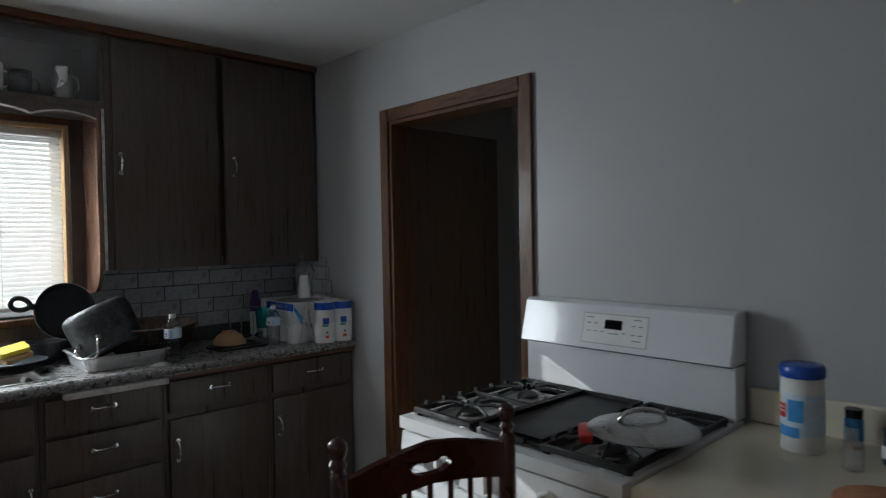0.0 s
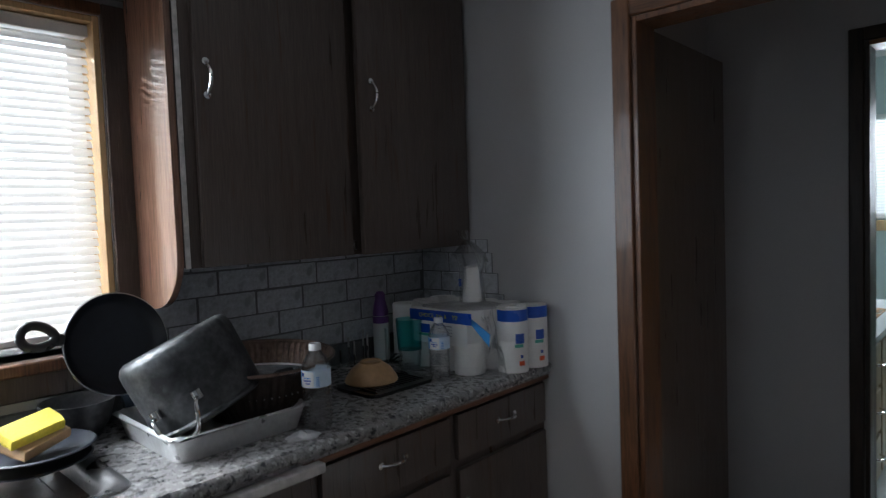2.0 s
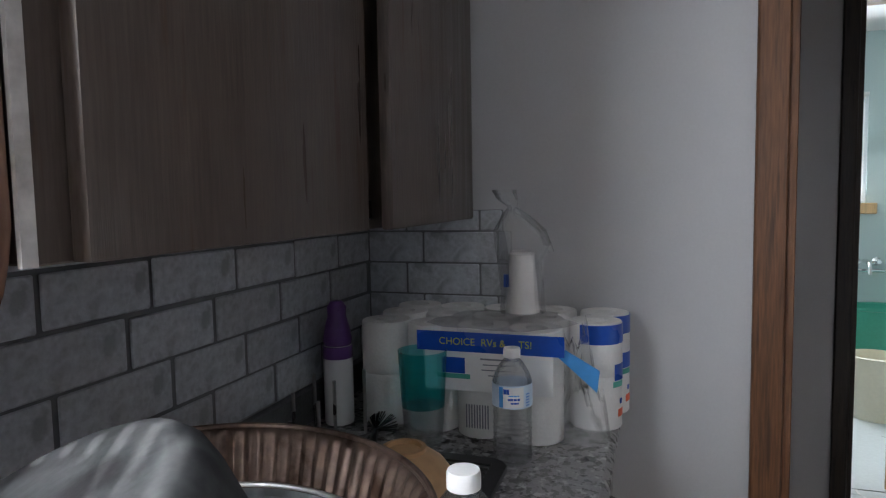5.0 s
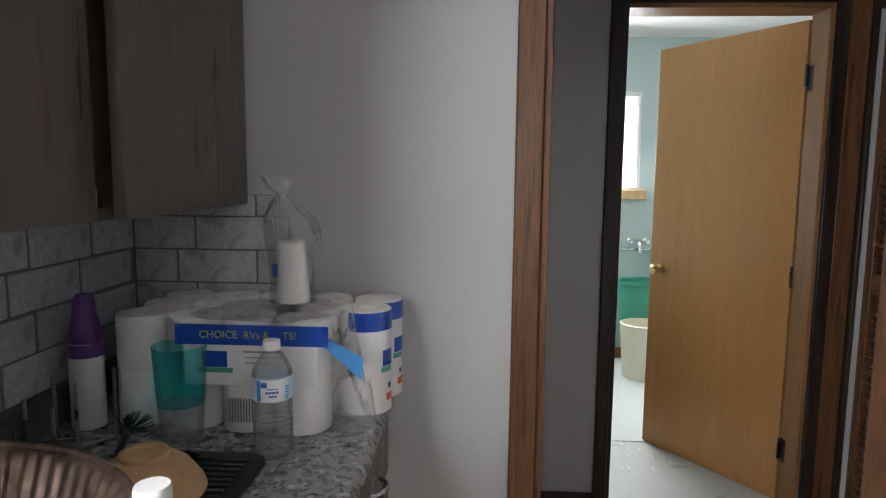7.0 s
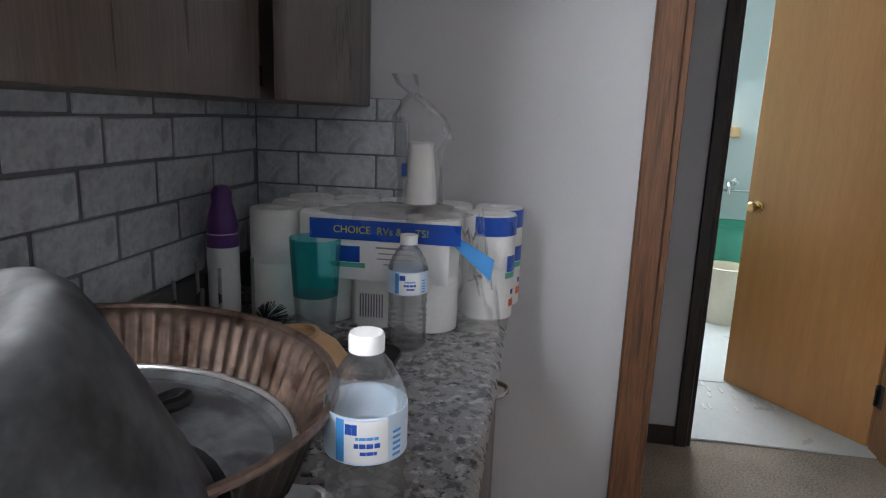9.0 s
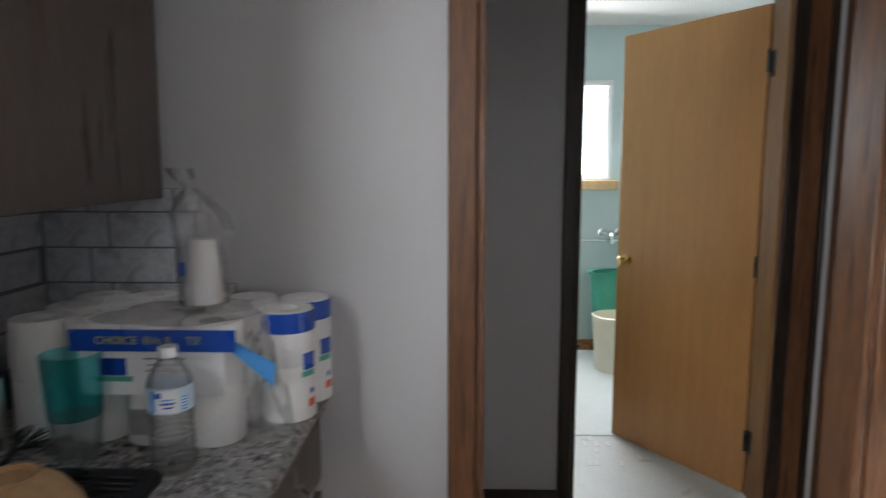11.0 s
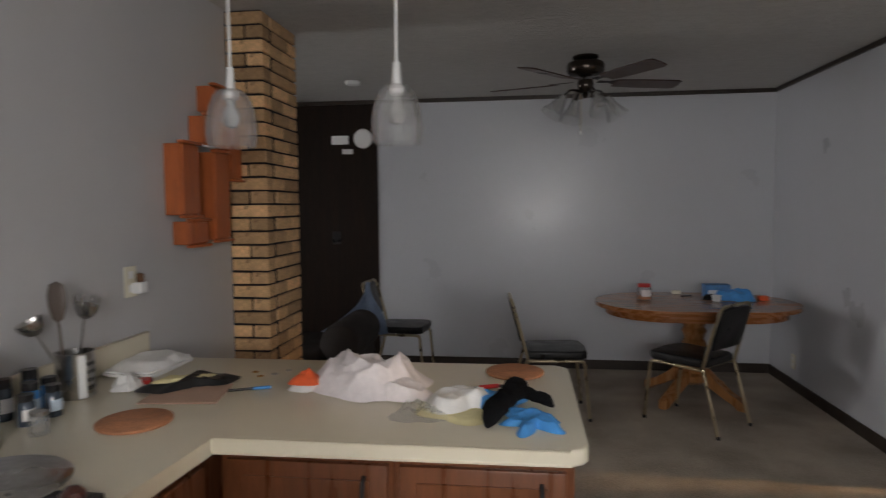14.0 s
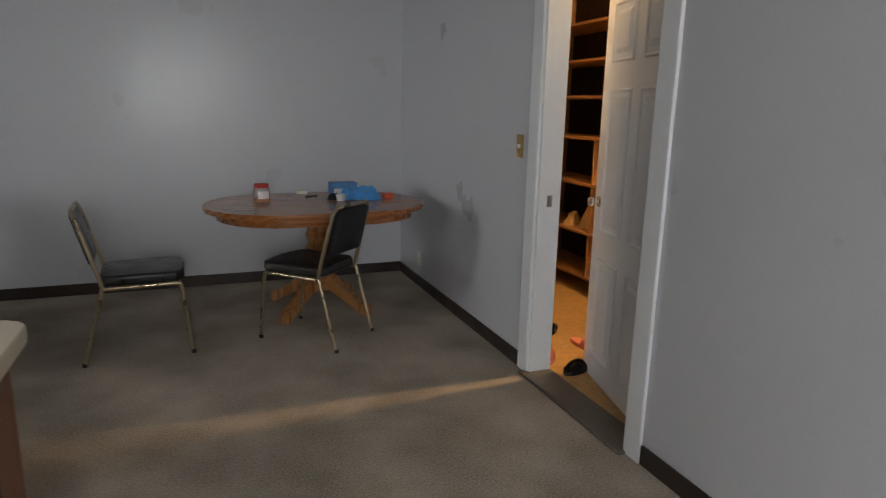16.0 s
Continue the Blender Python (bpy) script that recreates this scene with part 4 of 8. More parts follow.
    for xa, xc, ya, yc in ((1.46, 1.975, ym - 0.112, ym - 0.104), (1.46, 1.975, ym + 0.104, ym + 0.112), (1.46, 1.47, ym - 0.104, ym + 0.104), (1.965, 1.975, ym - 0.104, ym + 0.104)):
        box(xa, xc, ya, yc, 0.926, 0.938, 0.0, gr)
    bmesh.ops.remove_doubles(gr, verts=gr.verts, dist=1e-5)
    part("griddle_rim", gr, "iron", s)
    part("griddle_grip", box(1.448, 1.4595, ym - 0.06, ym + 0.06, 0.9155, 0.93, 0.002), "iron", s)
    # backguard: lower riser and a leaning upper console
    part("riser", box(2.012, xb, y0 + 0.004, y1 - 0.004, 0.9152, 1.075, 0.006, seg=2), "enamel", s)
    prof = [(1.975, 1.084), (2.012, 1.226), (2.028, 1.236), (xb, 1.236), (xb, 1.079), (2.0, 1.079), (1.982, 1.080)]
    con = bmesh.new()
    n = len(prof)
    a = [con.verts.new((x, y0, z)) for x, z in prof]
    b = [con.verts.new((x, y1, z)) for x, z in prof]
    con.faces.new(a)
    con.faces.new(b)
    for i in range(n):
        con.faces.new((a[i], a[(i + 1) % n], b[(i + 1) % n], b[i]))
    es = [e for e in con.edges if abs(e.verts[0].co.y - e.verts[1].co.y) < 1e-6]
    bmesh.ops.bevel(con, geom=es, offset=0.008, segments=3, affect="EDGES", profile=0.6)
    c = part("console", con, "enamel", s)
    def on_face(ya, yc, za, zc, d):
        """A thin plate on the leaning console face."""
        bm = bmesh.new()
        def xx(z, o):
            return 1.975 + (z - 1.084) * 0.2606 - o
        vs = []
        for o in (0.0004, d):
            vs.append([bm.verts.new((xx(z, o), y, z)) for y, z in ((ya, za), (yc, za), (yc, zc), (ya, zc))])
        bm.faces.new(vs[0])
        bm.faces.new(vs[1])
        for i in range(4):
            bm.faces.new((vs[0][i], vs[0][(i + 1) % 4], vs[1][(i + 1) % 4], vs[1][i]))
        return bm
    part("panel_outline", on_face(1.012, 1.255, 1.101, 1.201, 0.0009), "pale_line", c, "thin grey outline of the key panel")
    # black strip drawn for the shade in the slit under the console
    part("shadow_gap", box(1.995, xb - 0.01, y0 + 0.01, y1 - 0.01, 1.0752, 1.0788), "black", s)
    kp = part("key_panel", on_face(1.015, 1.252, 1.104, 1.198, 0.0016), "white_plastic", c, "glossy white key panel with grey marks")
    part("display", on_face(1.105, 1.170, 1.152, 1.182, 0.0024), "display", kp, "black display")
    for y, z, w in ((1.20, 1.194, 0.028), (1.20, 1.176, 0.014), (1.174, 1.176, 0.014), (1.20, 1.150, 0.014), (1.174, 1.150, 0.014), (1.147, 1.150, 0.014), (1.106, 1.146, 0.036), (1.066, 1.150, 0.014), (1.033, 1.176, 0.014), (1.008, 1.176, 0.014), (1.033, 1.148, 0.014), (1.008, 1.148, 0.014), (1.02, 1.196, 0.026), (1.02, 1.130, 0.03)):
        part("key_mark", on_face(y + 0.03 - w / 2, y + 0.03 + w / 2, z - 0.0095, z - 0.0065, 0.0024), "grey_mark", kp)


stove()


# ---------------------------------------------------------------- doors
def door_leaf(name, hinge, length, angle, height, material, label, knob_mat, panels=False, thick=0.035, hinges=True):
    """A door leaf; angle in degrees from +x of the way from hinge to free edge."""
    t = thing(name, label, "door", (hinge[0], hinge[1], 0), angle)
    t["kind"] = "structure"
    part("leaf", box(0, length, -thick, 0, 0.012, height, 0.002), material, t, local=True)
    if panels:
        w = (length - 0.30) / 2
        for x0 in (0.10, 0.10 + w + 0.10):
            for za, zb in ((0.14, 0.66), (0.80, 1.50), (1.62, height - 0.12)):
                for yy, s in ((0, 1), (-thick, -1)):
                    bm = bmesh.new()
                    f = [(0, 0.0005), (0.008, 0.011), (0.020, 0.003), (0.040, 0.003), (0.060, 0.013)]
                    rings = []
                    for d, o in f:
                        rings.append([bm.verts.new((x, yy + s * o, z)) for x, z in ((x0 + d, za + d), (x0 + w - d, za + d), (x0 + w - d, zb - d), (x0 + d, zb - d))])
                    for a, b in zip(rings, rings[1:]):
                        for i in range(4):
                            bm.faces.new((a[i], a[(i + 1) % 4], b[(i + 1) % 4], b[i]))
                    bm.faces.new(rings[-1])
                    part("panel", bm, material, t, local=True, smooth=False)
    k = bmesh.new()
    for s in (-1, 1) if knob_mat else ():
        yy = 0 if s > 0 else -thick
        lathe([(0.028, s * 0.0005), (0.028, s * 0.006), (0.011, s * 0.012), (0.011, s * 0.03), (0.024, s * 0.04), (0.026, s * 0.052), (0.018, s * 0.062), (0.0, s * 0.064)], (length - 0.065, yy, 0.945), 18, k, "Y")
    if knob_mat:
        part("knob", k, knob_mat, t, local=True)
    if hinges:
        for z in (0.25, 1.0, height - 0.22):
            part("hinge", tube([(-0.004, 0.006, z - 0.045), (-0.004, 0.006, z + 0.045)], 0.006, 8), "black", t, local=True)
    return t


door_leaf("door_1", (EAST + 0.126, 2.470), 0.66, 0.6, 2.02, "dark_wood", "dark stained kitchen door standing wide open into the hall", None)
door_leaf("door_2", (HALL + 0.135, 1.262), 0.735, 34.5, 2.045, "birch", "golden birch veneer bathroom door standing half open", "brass")
door_leaf("door_3", (WEST - 0.125, -0.770), 0.790, 256.5, 2.015, "white_paint", "white six-panel closet door standing ajar", "chrome", panels=True)

M["threshold"] = mat("worn_threshold", (0.13, 0.115, 0.10), 0.5, metal=0.3, var=0.3, scale=9, fine=70, bump=0.1)
# strike plate, threshold and louvred closet in the hall
part("strike_plate", box(WEST - 0.075, WEST - 0.045, CLOS[0] + 0.018, CLOS[0] + 0.0195, 0.91, 0.97), "steel", bpy.data.objects["door_frame_3"], "steel strike plate")
part("hinge_leaf", box(HALL + 0.09, HALL + 0.132, BATH[0] + 0.018, BATH[0] + 0.0195, 1.76, 1.86), "black", bpy.data.objects["door_frame_2"], "black hinge leaf")
part("hinge_leaf", box(HALL + 0.09, HALL + 0.132, BATH[0] + 0.018, BATH[0] + 0.0195, 0.20, 0.30), "black", bpy.data.objects["door_frame_2"], "black hinge leaf")
struct("threshold", box(WEST - 0.13, WEST + 0.055, CLOS[0] - 0.02, CLOS[1] + 0.02, 0.0, 0.014, 0.005), "threshold", "worn dark metal closet threshold", "trim")


def louvre_door(x0, x1):
    d = thing("louvred_door", "brown louvred folding closet door in the hall", "door", ((x0 + x1) / 2, 1.07, 0), group="louvred closet doors")
    d["kind"] = "structure"
    ya, yb = 1.05, 1.078
    part("stile", box(x0, x0 + 0.045, ya, yb, 0.02, 2.02, 0.003), "casing", d)
    part("stile", box(x1 - 0.045, x1, ya, yb, 0.02, 2.02, 0.003), "casing", d)
    for z0, z1 in ((0.02, 0.14), (0.98, 1.06), (1.94, 2.02)):
        part("rail", box(x0 + 0.045, x1 - 0.045, ya, yb, z0, z1, 0.003), "casing", d)
    me = None
    for z0, z1 in ((0.145, 0.975), (1.065, 1.935)):
        z = z0 + 0.02
        while z < z1:
            if me is None:
                bm = box(-(x1 - x0) / 2 + 0.046, (x1 - x0) / 2 - 0.046, -0.016, 0.016, -0.003, 0.003)
                bmesh.ops.rotate(bm, verts=bm.verts, cent=(0, 0, 0), matrix=Matrix.Rotation(radians(38), 3, "X"))
                me = finish(bm, "casing")
            ob = new("slat", me)
            ob.parent = d
            ob.location = (0, -0.006, z)
            z += 0.033


louvre_door(2.42, 2.80)
louvre_door(2.81, 3.19)
lc = thing("closet_casing", "dark knotty casing of the hall closet", "door frame", (2.8, 1.09, 0))
lc["kind"] = "structure"
part("side_casing", box(3.20, 3.237, 1.0905, 1.108, 0, 2.10, 0.004), "dark_trim", lc)
part("side_casing", box(2.335, 2.40, 1.0905, 1.108, 0, 2.10, 0.004), "dark_trim", lc)
part("head_casing", box(2.40, 3.20, 1.0905, 1.108, 2.04, 2.10, 0.004), "dark_trim", lc)
struct("corner_trim", box(HALL - 0.017, HALL - 0.0005, 1.109, 1.1845, 0, 2.127, 0.003), "casing", "brown knotty trim board in the hall corner", "trim")

# ---------------------------------------------------------------- peninsula
PT = 0.91


def peninsula():
    c = thing("peninsula_counter", "beige laminate L-shaped peninsula worktop with rounded corners", "countertop", (1.2, 0.1, 0.872))
    def arc(cx, cy, r, a0, a1, n=6):
        return [(cx + r * math.cos(radians(a0 + (a1 - a0) * i / n)), cy + r * math.sin(radians(a0 + (a1 - a0) * i / n))) for i in range(n + 1)]
    x0, x1, ya, yb = 0.463, EAST - 0.002, -0.415, 0.384
    out = arc(x0 + 0.045, ya + 0.045, 0.045, 270, 180) + arc(x0 + 0.045, yb - 0.045, 0.045, 180, 90) + [(1.412, yb), (1.412, 0.738), (x1, 0.738), (x1, ya)]
    part("top", plate(out, 0.868, PT, bevel=0.012, seg=3), "beige", c)
    part("backsplash", box(EAST - 0.021, EAST - 0.001, ya + 0.002, 0.736, PT + 0.0005, PT + 0.10, 0.004), "beige", c)

    def unit(xa, xb, label, doors, handles):
        u = thing("peninsula_cabinet", label, "cabinet", ((xa + xb) / 2, 0, 0), group="reddish cabinets under the peninsula")
        part("body", box(xa, xb, -0.34, 0.335, 0.09, 0.866, 0.002), "red_wood", u)
        part("toe_kick", box(xa + 0.002, xb - 0.002, -0.33, 0.28, 0.0, 0.09), "black", u)
        for (a, b, z0, z1, nm), hs in zip(doors, handles):
            d = part(nm, box(a, b, 0.3355, 0.355, z0, z1, 0.005, seg=2), "red_wood", u)
            part("inset", box(a + 0.045, b - 0.045, 0.3552, 0.358, z0 + 0.04, z1 - 0.04, 0.003), "red_wood", d)
            for hx in hs:
                part("handle", tube(curve_points([(hx, 0.356, z1 - 0.13), (hx, 0.375, z1 - 0.115), (hx, 0.380, z1 - 0.08), (hx, 0.375, z1 - 0.045), (hx, 0.356, z1 - 0.03)], 4), 0.006, 8), "iron", d, "black iron pull")
    unit(0.495, 0.945, "reddish-brown wooden peninsula cabinet with a black pull", [(0.515, 0.93, 0.12, 0.84, "door")], [[0.575]])
    unit(0.946, 1.41, "reddish-brown wooden peninsula cabinet with a black pull", [(0.96, 1.39, 0.12, 0.84, "door")], [[1.02]])
    u = thing("corner_cabinet", "reddish-brown wooden corner cabinet beside the range", "cabinet", (1.78, 0.3, 0))
    part("body", box(1.445, EAST - 0.003, -0.34, 0.735, 0.09, 0.866, 0.002), "red_wood", u)
    part("toe_kick", box(1.50, EAST - 0.01, -0.33, 0.73, 0.0, 0.09), "black", u)
    part("door", box(1.426, 1.4445, 0.40, 0.69, 0.12, 0.84, 0.005), "red_wood", u)


peninsula()


# ---------------------------------------------------------------- ceiling lamps
def pendant(x, y):
    p = thing("pendant_lamp", "clear seeded-glass bell pendant lamp on a white stem", "pendant lamp", (x, y, 1.70), group="pendant lamps over the peninsula")
    part("canopy", lathe([(0.055, 0), (0.06, -0.006), (0.045, -0.022), (0.0, -0.024)], (x, y, CEIL - 0.0005), 20), "white_plastic", p)
    part("stem", tube([(x, y, CEIL - 0.02), (x, y, 1.90)], 0.0052, 10), "white_plastic", p)
    part("socket", lathe([(0.0, 0.07), (0.011, 0.07), (0.015, 0.0), (0.023, -0.006), (0.023, -0.028), (0.0, -0.028)], (x, y, 1.865), 16), "white_plastic", p)
    prof = [(0.024, 1.868), (0.040, 1.862), (0.058, 1.843), (0.072, 1.806), (0.080, 1.762), (0.081, 1.732), (0.078, 1.702), (0.073, 1.684)]
    prof = prof + [(r - 0.0025, z) for r, z in reversed(prof)]
    part("shade", lathe([(r, z) for r, z in prof], (x, y, 0), 28, loop=True), "seeded", p, "seeded clear glass shade")
    part("bulb", lathe([(0.0, 0.0), (0.018, 0.006), (0.029, 0.03), (0.026, 0.05), (0.014, 0.072), (0.013, 0.09)], (x, y, 1.742), 18), "frost", p)


M["frost"] = mat("frosted_bulb_glass", (0.42, 0.42, 0.41), 0.12, var=0.02, bump=0.0, rough_var=0.02, coat=1.0)
pendant(1.546, -0.066)
pendant(1.010, -0.080)


def ceiling_fan(x, y):
    f = thing("ceiling_fan", "dark brown ceiling fan with a bronze light kit of glass shades", "ceiling fan", (x, y, 2.0))
    part("canopy", lathe([(0.085, 0.0), (0.088, -0.012), (0.06, -0.03), (0.0, -0.03)], (x, y, CEIL + 0.0295), 24), "bronze", f)
    part("motor", lathe([(0.0, 0.0), (0.09, 0.0), (0.118, -0.014), (0.125, -0.03), (0.122, -0.075), (0.105, -0.095), (0.06, -0.105), (0.0, -0.105)], (x, y, CEIL - 0.002), 32), "bronze", f)
    part("switch_housing", lathe([(0.0, 0.0), (0.05, 0.0), (0.055, -0.03), (0.045, -0.07), (0.03, -0.085), (0.0, -0.085)], (x, y, CEIL - 0.125), 24), "bronze", f)
    for k in range(5):
        a = radians(196 + 72 * k)
        out = [(0.11, -0.02), (0.17, -0.028), (0.20, -0.055), (0.34, -0.064), (0.62, -0.070), (0.655, -0.055), (0.66, 0.0), (0.655, 0.055), (0.62, 0.070), (0.34, 0.064), (0.20, 0.055), (0.17, 0.028), (0.11, 0.02)]
        bm = plate(out[2:-2], -0.004, 0.004, bevel=0.002, seg=1)
        m = Matrix.Translation((x, y, CEIL - 0.140)) @ Matrix.Rotation(a, 4, "Z") @ Matrix.Rotation(radians(-11), 4, "X")
        bmesh.ops.transform(bm, matrix=m, verts=bm.verts)
        b = part("blade", bm, "fan_wood", f)
        br = plate([(0.085, -0.018), (0.16, -0.012), (0.20, -0.032), (0.245, -0.03), (0.245, 0.03), (0.20, 0.032), (0.16, 0.012), (0.085, 0.018)], 0.0045, 0.009)
        bmesh.ops.transform(br, matrix=m, verts=br.verts)
        part("bracket", br, "bronze", b)
    for k in range(4):
        a = radians(20 + 90 * k)
        c, s = math.cos(a), math.sin(a)
        z = CEIL - 0.205
        part("lamp_arm", tube(curve_points([(x + 0.03 * c, y + 0.03 * s, z), (x + 0.10 * c, y + 0.10 * s, z + 0.012), (x + 0.15 * c, y + 0.15 * s, z - 0.025)], 5), 0.008, 8), "bronze", f)
        bm = lathe([(0.018, 0.0), (0.026, -0.01), (0.034, -0.05), (0.05, -0.095), (0.066, -0.125), (0.064, -0.125), (0.048, -0.095), (0.031, -0.05), (0.02, -0.012)], (0, 0, 0), 20, ripple=0.03, lobes=10, loop=True)
        m = Matrix.Translation((x + 0.15 * c, y + 0.15 * s, z - 0.025)) @ Matrix.Rotation(a, 4, "Z") @ Matrix.Rotation(radians(-34), 4, "Y") @ Matrix.Scale(1.25, 4)
        bmesh.ops.transform(bm, matrix=m, verts=bm.verts)
        sh = part("glass_shade", bm, "clear_shade", f, "tulip-shaped clear glass shade")
        bb = lathe([(0.012, -0.005), (0.014, -0.03), (0.026, -0.06), (0.022, -0.085), (0.0, -0.097)], (0, 0, 0), 14)
        bmesh.ops.transform(bb, matrix=m, verts=bb.verts)
        part("bulb", bb, "frost", sh)
    part("finial", lathe([(0.018, 0.0), (0.022, -0.012), (0.010, -0.03), (0.0, -0.036)], (x, y, CEIL - 0.211), 16), "bronze", f)
    part("pull_chain", tube([(x + 0.03, y, CEIL - 0.19), (x + 0.03, y, CEIL - 0.47)], 0.0018, 6), "brass", f)
    part("pull_knob", lathe([(0.0, 0.02), (0.006, 0.014), (0.008, 0.0), (0.0, -0.012)], (x + 0.03, y, CEIL - 0.475), 10), "white_plastic", f)


M["bronze"] = mat("dark_bronze", (0.045, 0.035, 0.028), 0.22, metal=0.8, var=0.2, bump=0.02)
M["fan_wood"] = mat("walnut_fan_blade", (0.055, 0.026, 0.016), 0.35, var=0.3, scale=5, fine=30, bump=0.05)
ceiling_fan(0.215, -2.45)

sd = thing("smoke_alarm", "small round white disc fitting on the dining ceiling", "smoke alarm", (1.95, -3.0, CEIL))
part("disc", lathe([(0.062, 0.0), (0.065, -0.01), (0.055, -0.026), (0.0, -0.03)], (1.95, -3.0, CEIL + 0.0295), 24), "white_plastic", sd)


# ---------------------------------------------------------------- dining table and chairs
def oval(cx, cy, a, b, n=48):
    """Rounded oval with straight middle sides."""
    pts = []
    s = a - b
    for i in range(n):
        t = 2 * math.pi * i / n
        pts.append((cx + b * math.cos(t) + (s if math.cos(t) >= 0 else -s), cy + b * math.sin(t)))
    return pts


def dining_table(x, y):
    t = thing("dining_table", "oval golden oak pedestal dining table with items on top", "table", (x, y, 0))
    part("tabletop", plate(oval(x, y, 0.735, 0.50), 0.722, 0.752, bevel=0.008, seg=2), "oak", t)
    part("apron", plate(oval(x, y, 0.655, 0.44), 0.662, 0.7215), "oak", t)
    part("pedestal", lathe([(0.11, 0.66), (0.115, 0.62), (0.085, 0.585), (0.075, 0.56), (0.092, 0.53), (0.078, 0.50), (0.070, 0.47), (0.088, 0.44), (0.105, 0.38), (0.108, 0.30), (0.095, 0.24), (0.080, 0.21), (0.10, 0.19), (0.10, 0.15), (0.06, 0.12)], (x, y, 0), 28), "oak_dark", t)
    for k in range(4):
        a = radians(45 + 90 * k)
        prof = [(0.07, 0.16), (0.07, 0.26), (0.12, 0.25), (0.20, 0.18), (0.30, 0.105), (0.37, 0.085), (0.41, 0.06), (0.41, 0.0), (0.36, 0.0), (0.34, 0.035), (0.28, 0.05), (0.18, 0.10), (0.12, 0.145)]
        bm = plate(prof, -0.032, 0.032, plane="XZ", bevel=0.006, seg=1)
        bmesh.ops.transform(bm, matrix=Matrix.Translation((x, y, 0)) @ Matrix.Rotation(a, 4, "Z"), verts=bm.verts)
        part("foot", bm, "oak_dark", t)


dining_table(-0.665, -3.07)


def stack_chair():
    """Banquet chair in local metres: sits facing +x."""
    c = thing("stacking_chair", "metal-framed dining chair with black vinyl seat and back", "chair", (0, 0, 0), group="metal dining chairs")
    part("seat", plate([(0.215, -0.17), (0.225, 0), (0.215, 0.17), (0.17, 0.205), (-0.17, 0.19), (-0.205, 0.15), (-0.205, -0.15), (-0.17, -0.19), (0.17, -0.205)], 0.428, 0.485, bevel=0.018, seg=3), "vinyl_black", c, "black vinyl padded seat", local=True)
    for s in (-1, 1):
        part("back_leg", tube(curve_points([(-0.31, s * 0.205, 0.0), (-0.20, s * 0.20, 0.40), (-0.195, s * 0.20, 0.44), (-0.235, s * 0.198, 0.60), (-0.29, s * 0.19, 0.80)], 5), 0.0115, 10), "gold_tube", c, local=True)
        part("front_leg", tube(curve_points([(0.235, s * 0.20, 0.0), (0.205, s * 0.198, 0.30), (0.195, s * 0.196, 0.395), (0.165, s * 0.195, 0.417), (0.0, s * 0.195, 0.418), (-0.20, s * 0.197, 0.418)], 5), 0.0115, 10), "gold_tube", c, local=True)
    part("top_bar", tube(curve_points([(-0.29, 0.19, 0.80), (-0.30, 0.165, 0.83), (-0.303, 0.12, 0.84), (-0.303, -0.12, 0.84), (-0.30, -0.165, 0.83), (-0.29, -0.19, 0.80)], 5), 0.0115, 10), "gold_tube", c, local=True)
    bm = plate([(-0.16, 0.0), (0.16, 0.0), (0.175, 0.04), (0.165, 0.27), (0.13, 0.285), (-0.13, 0.285), (-0.165, 0.27), (-0.175, 0.04)], -0.014, 0.012, plane="YZ", bevel=0.009, seg=2)
    bmesh.ops.transform(bm, matrix=Matrix.Translation((-0.232, 0, 0.55)) @ Matrix.Rotation(radians(-15), 4, "Y"), verts=bm.verts)
    part("backrest", bm, "vinyl_black", c, "black vinyl padded back", local=True)
    part("seat_bar", tube([(0.16, -0.195, 0.418), (0.16, 0.195, 0.418)], 0.009, 8), "gold_tube", c, local=True)
    part("seat_bar", tube([(-0.16, -0.195, 0.418), (-0.16, 0.195, 0.418)], 0.009, 8), "gold_tube", c, local=True)
    for s in (-1, 1):
        for x in (-0.31, 0.235):
            part("foot_cap", lathe([(0.013, 0.0), (0.014, 0.004), (0.013, 0.022), (0.0, 0.022)], (x, s * (0.205 if x < 0 else 0.20), 0.0), 10), "black", c, local=True)
    return c


first = stack_chair()
first.matrix_basis = pose(-0.525, -2.565, 0, 0, 0, -45)
second = copy_thing(first, pose(0.415, -2.65, 0, 0, 0, 184))
third = copy_thing(first, pose(1.66, -3.42, 0, 0, 0, 176))
tagged(first, "metal-framed chair with black vinyl seat, pushed toward the oak table")
tagged(second, "metal-framed chair with black vinyl seat, alone on the carpet")
tagged(third, "metal-framed chair with black vinyl seat, blue fleece over its back")


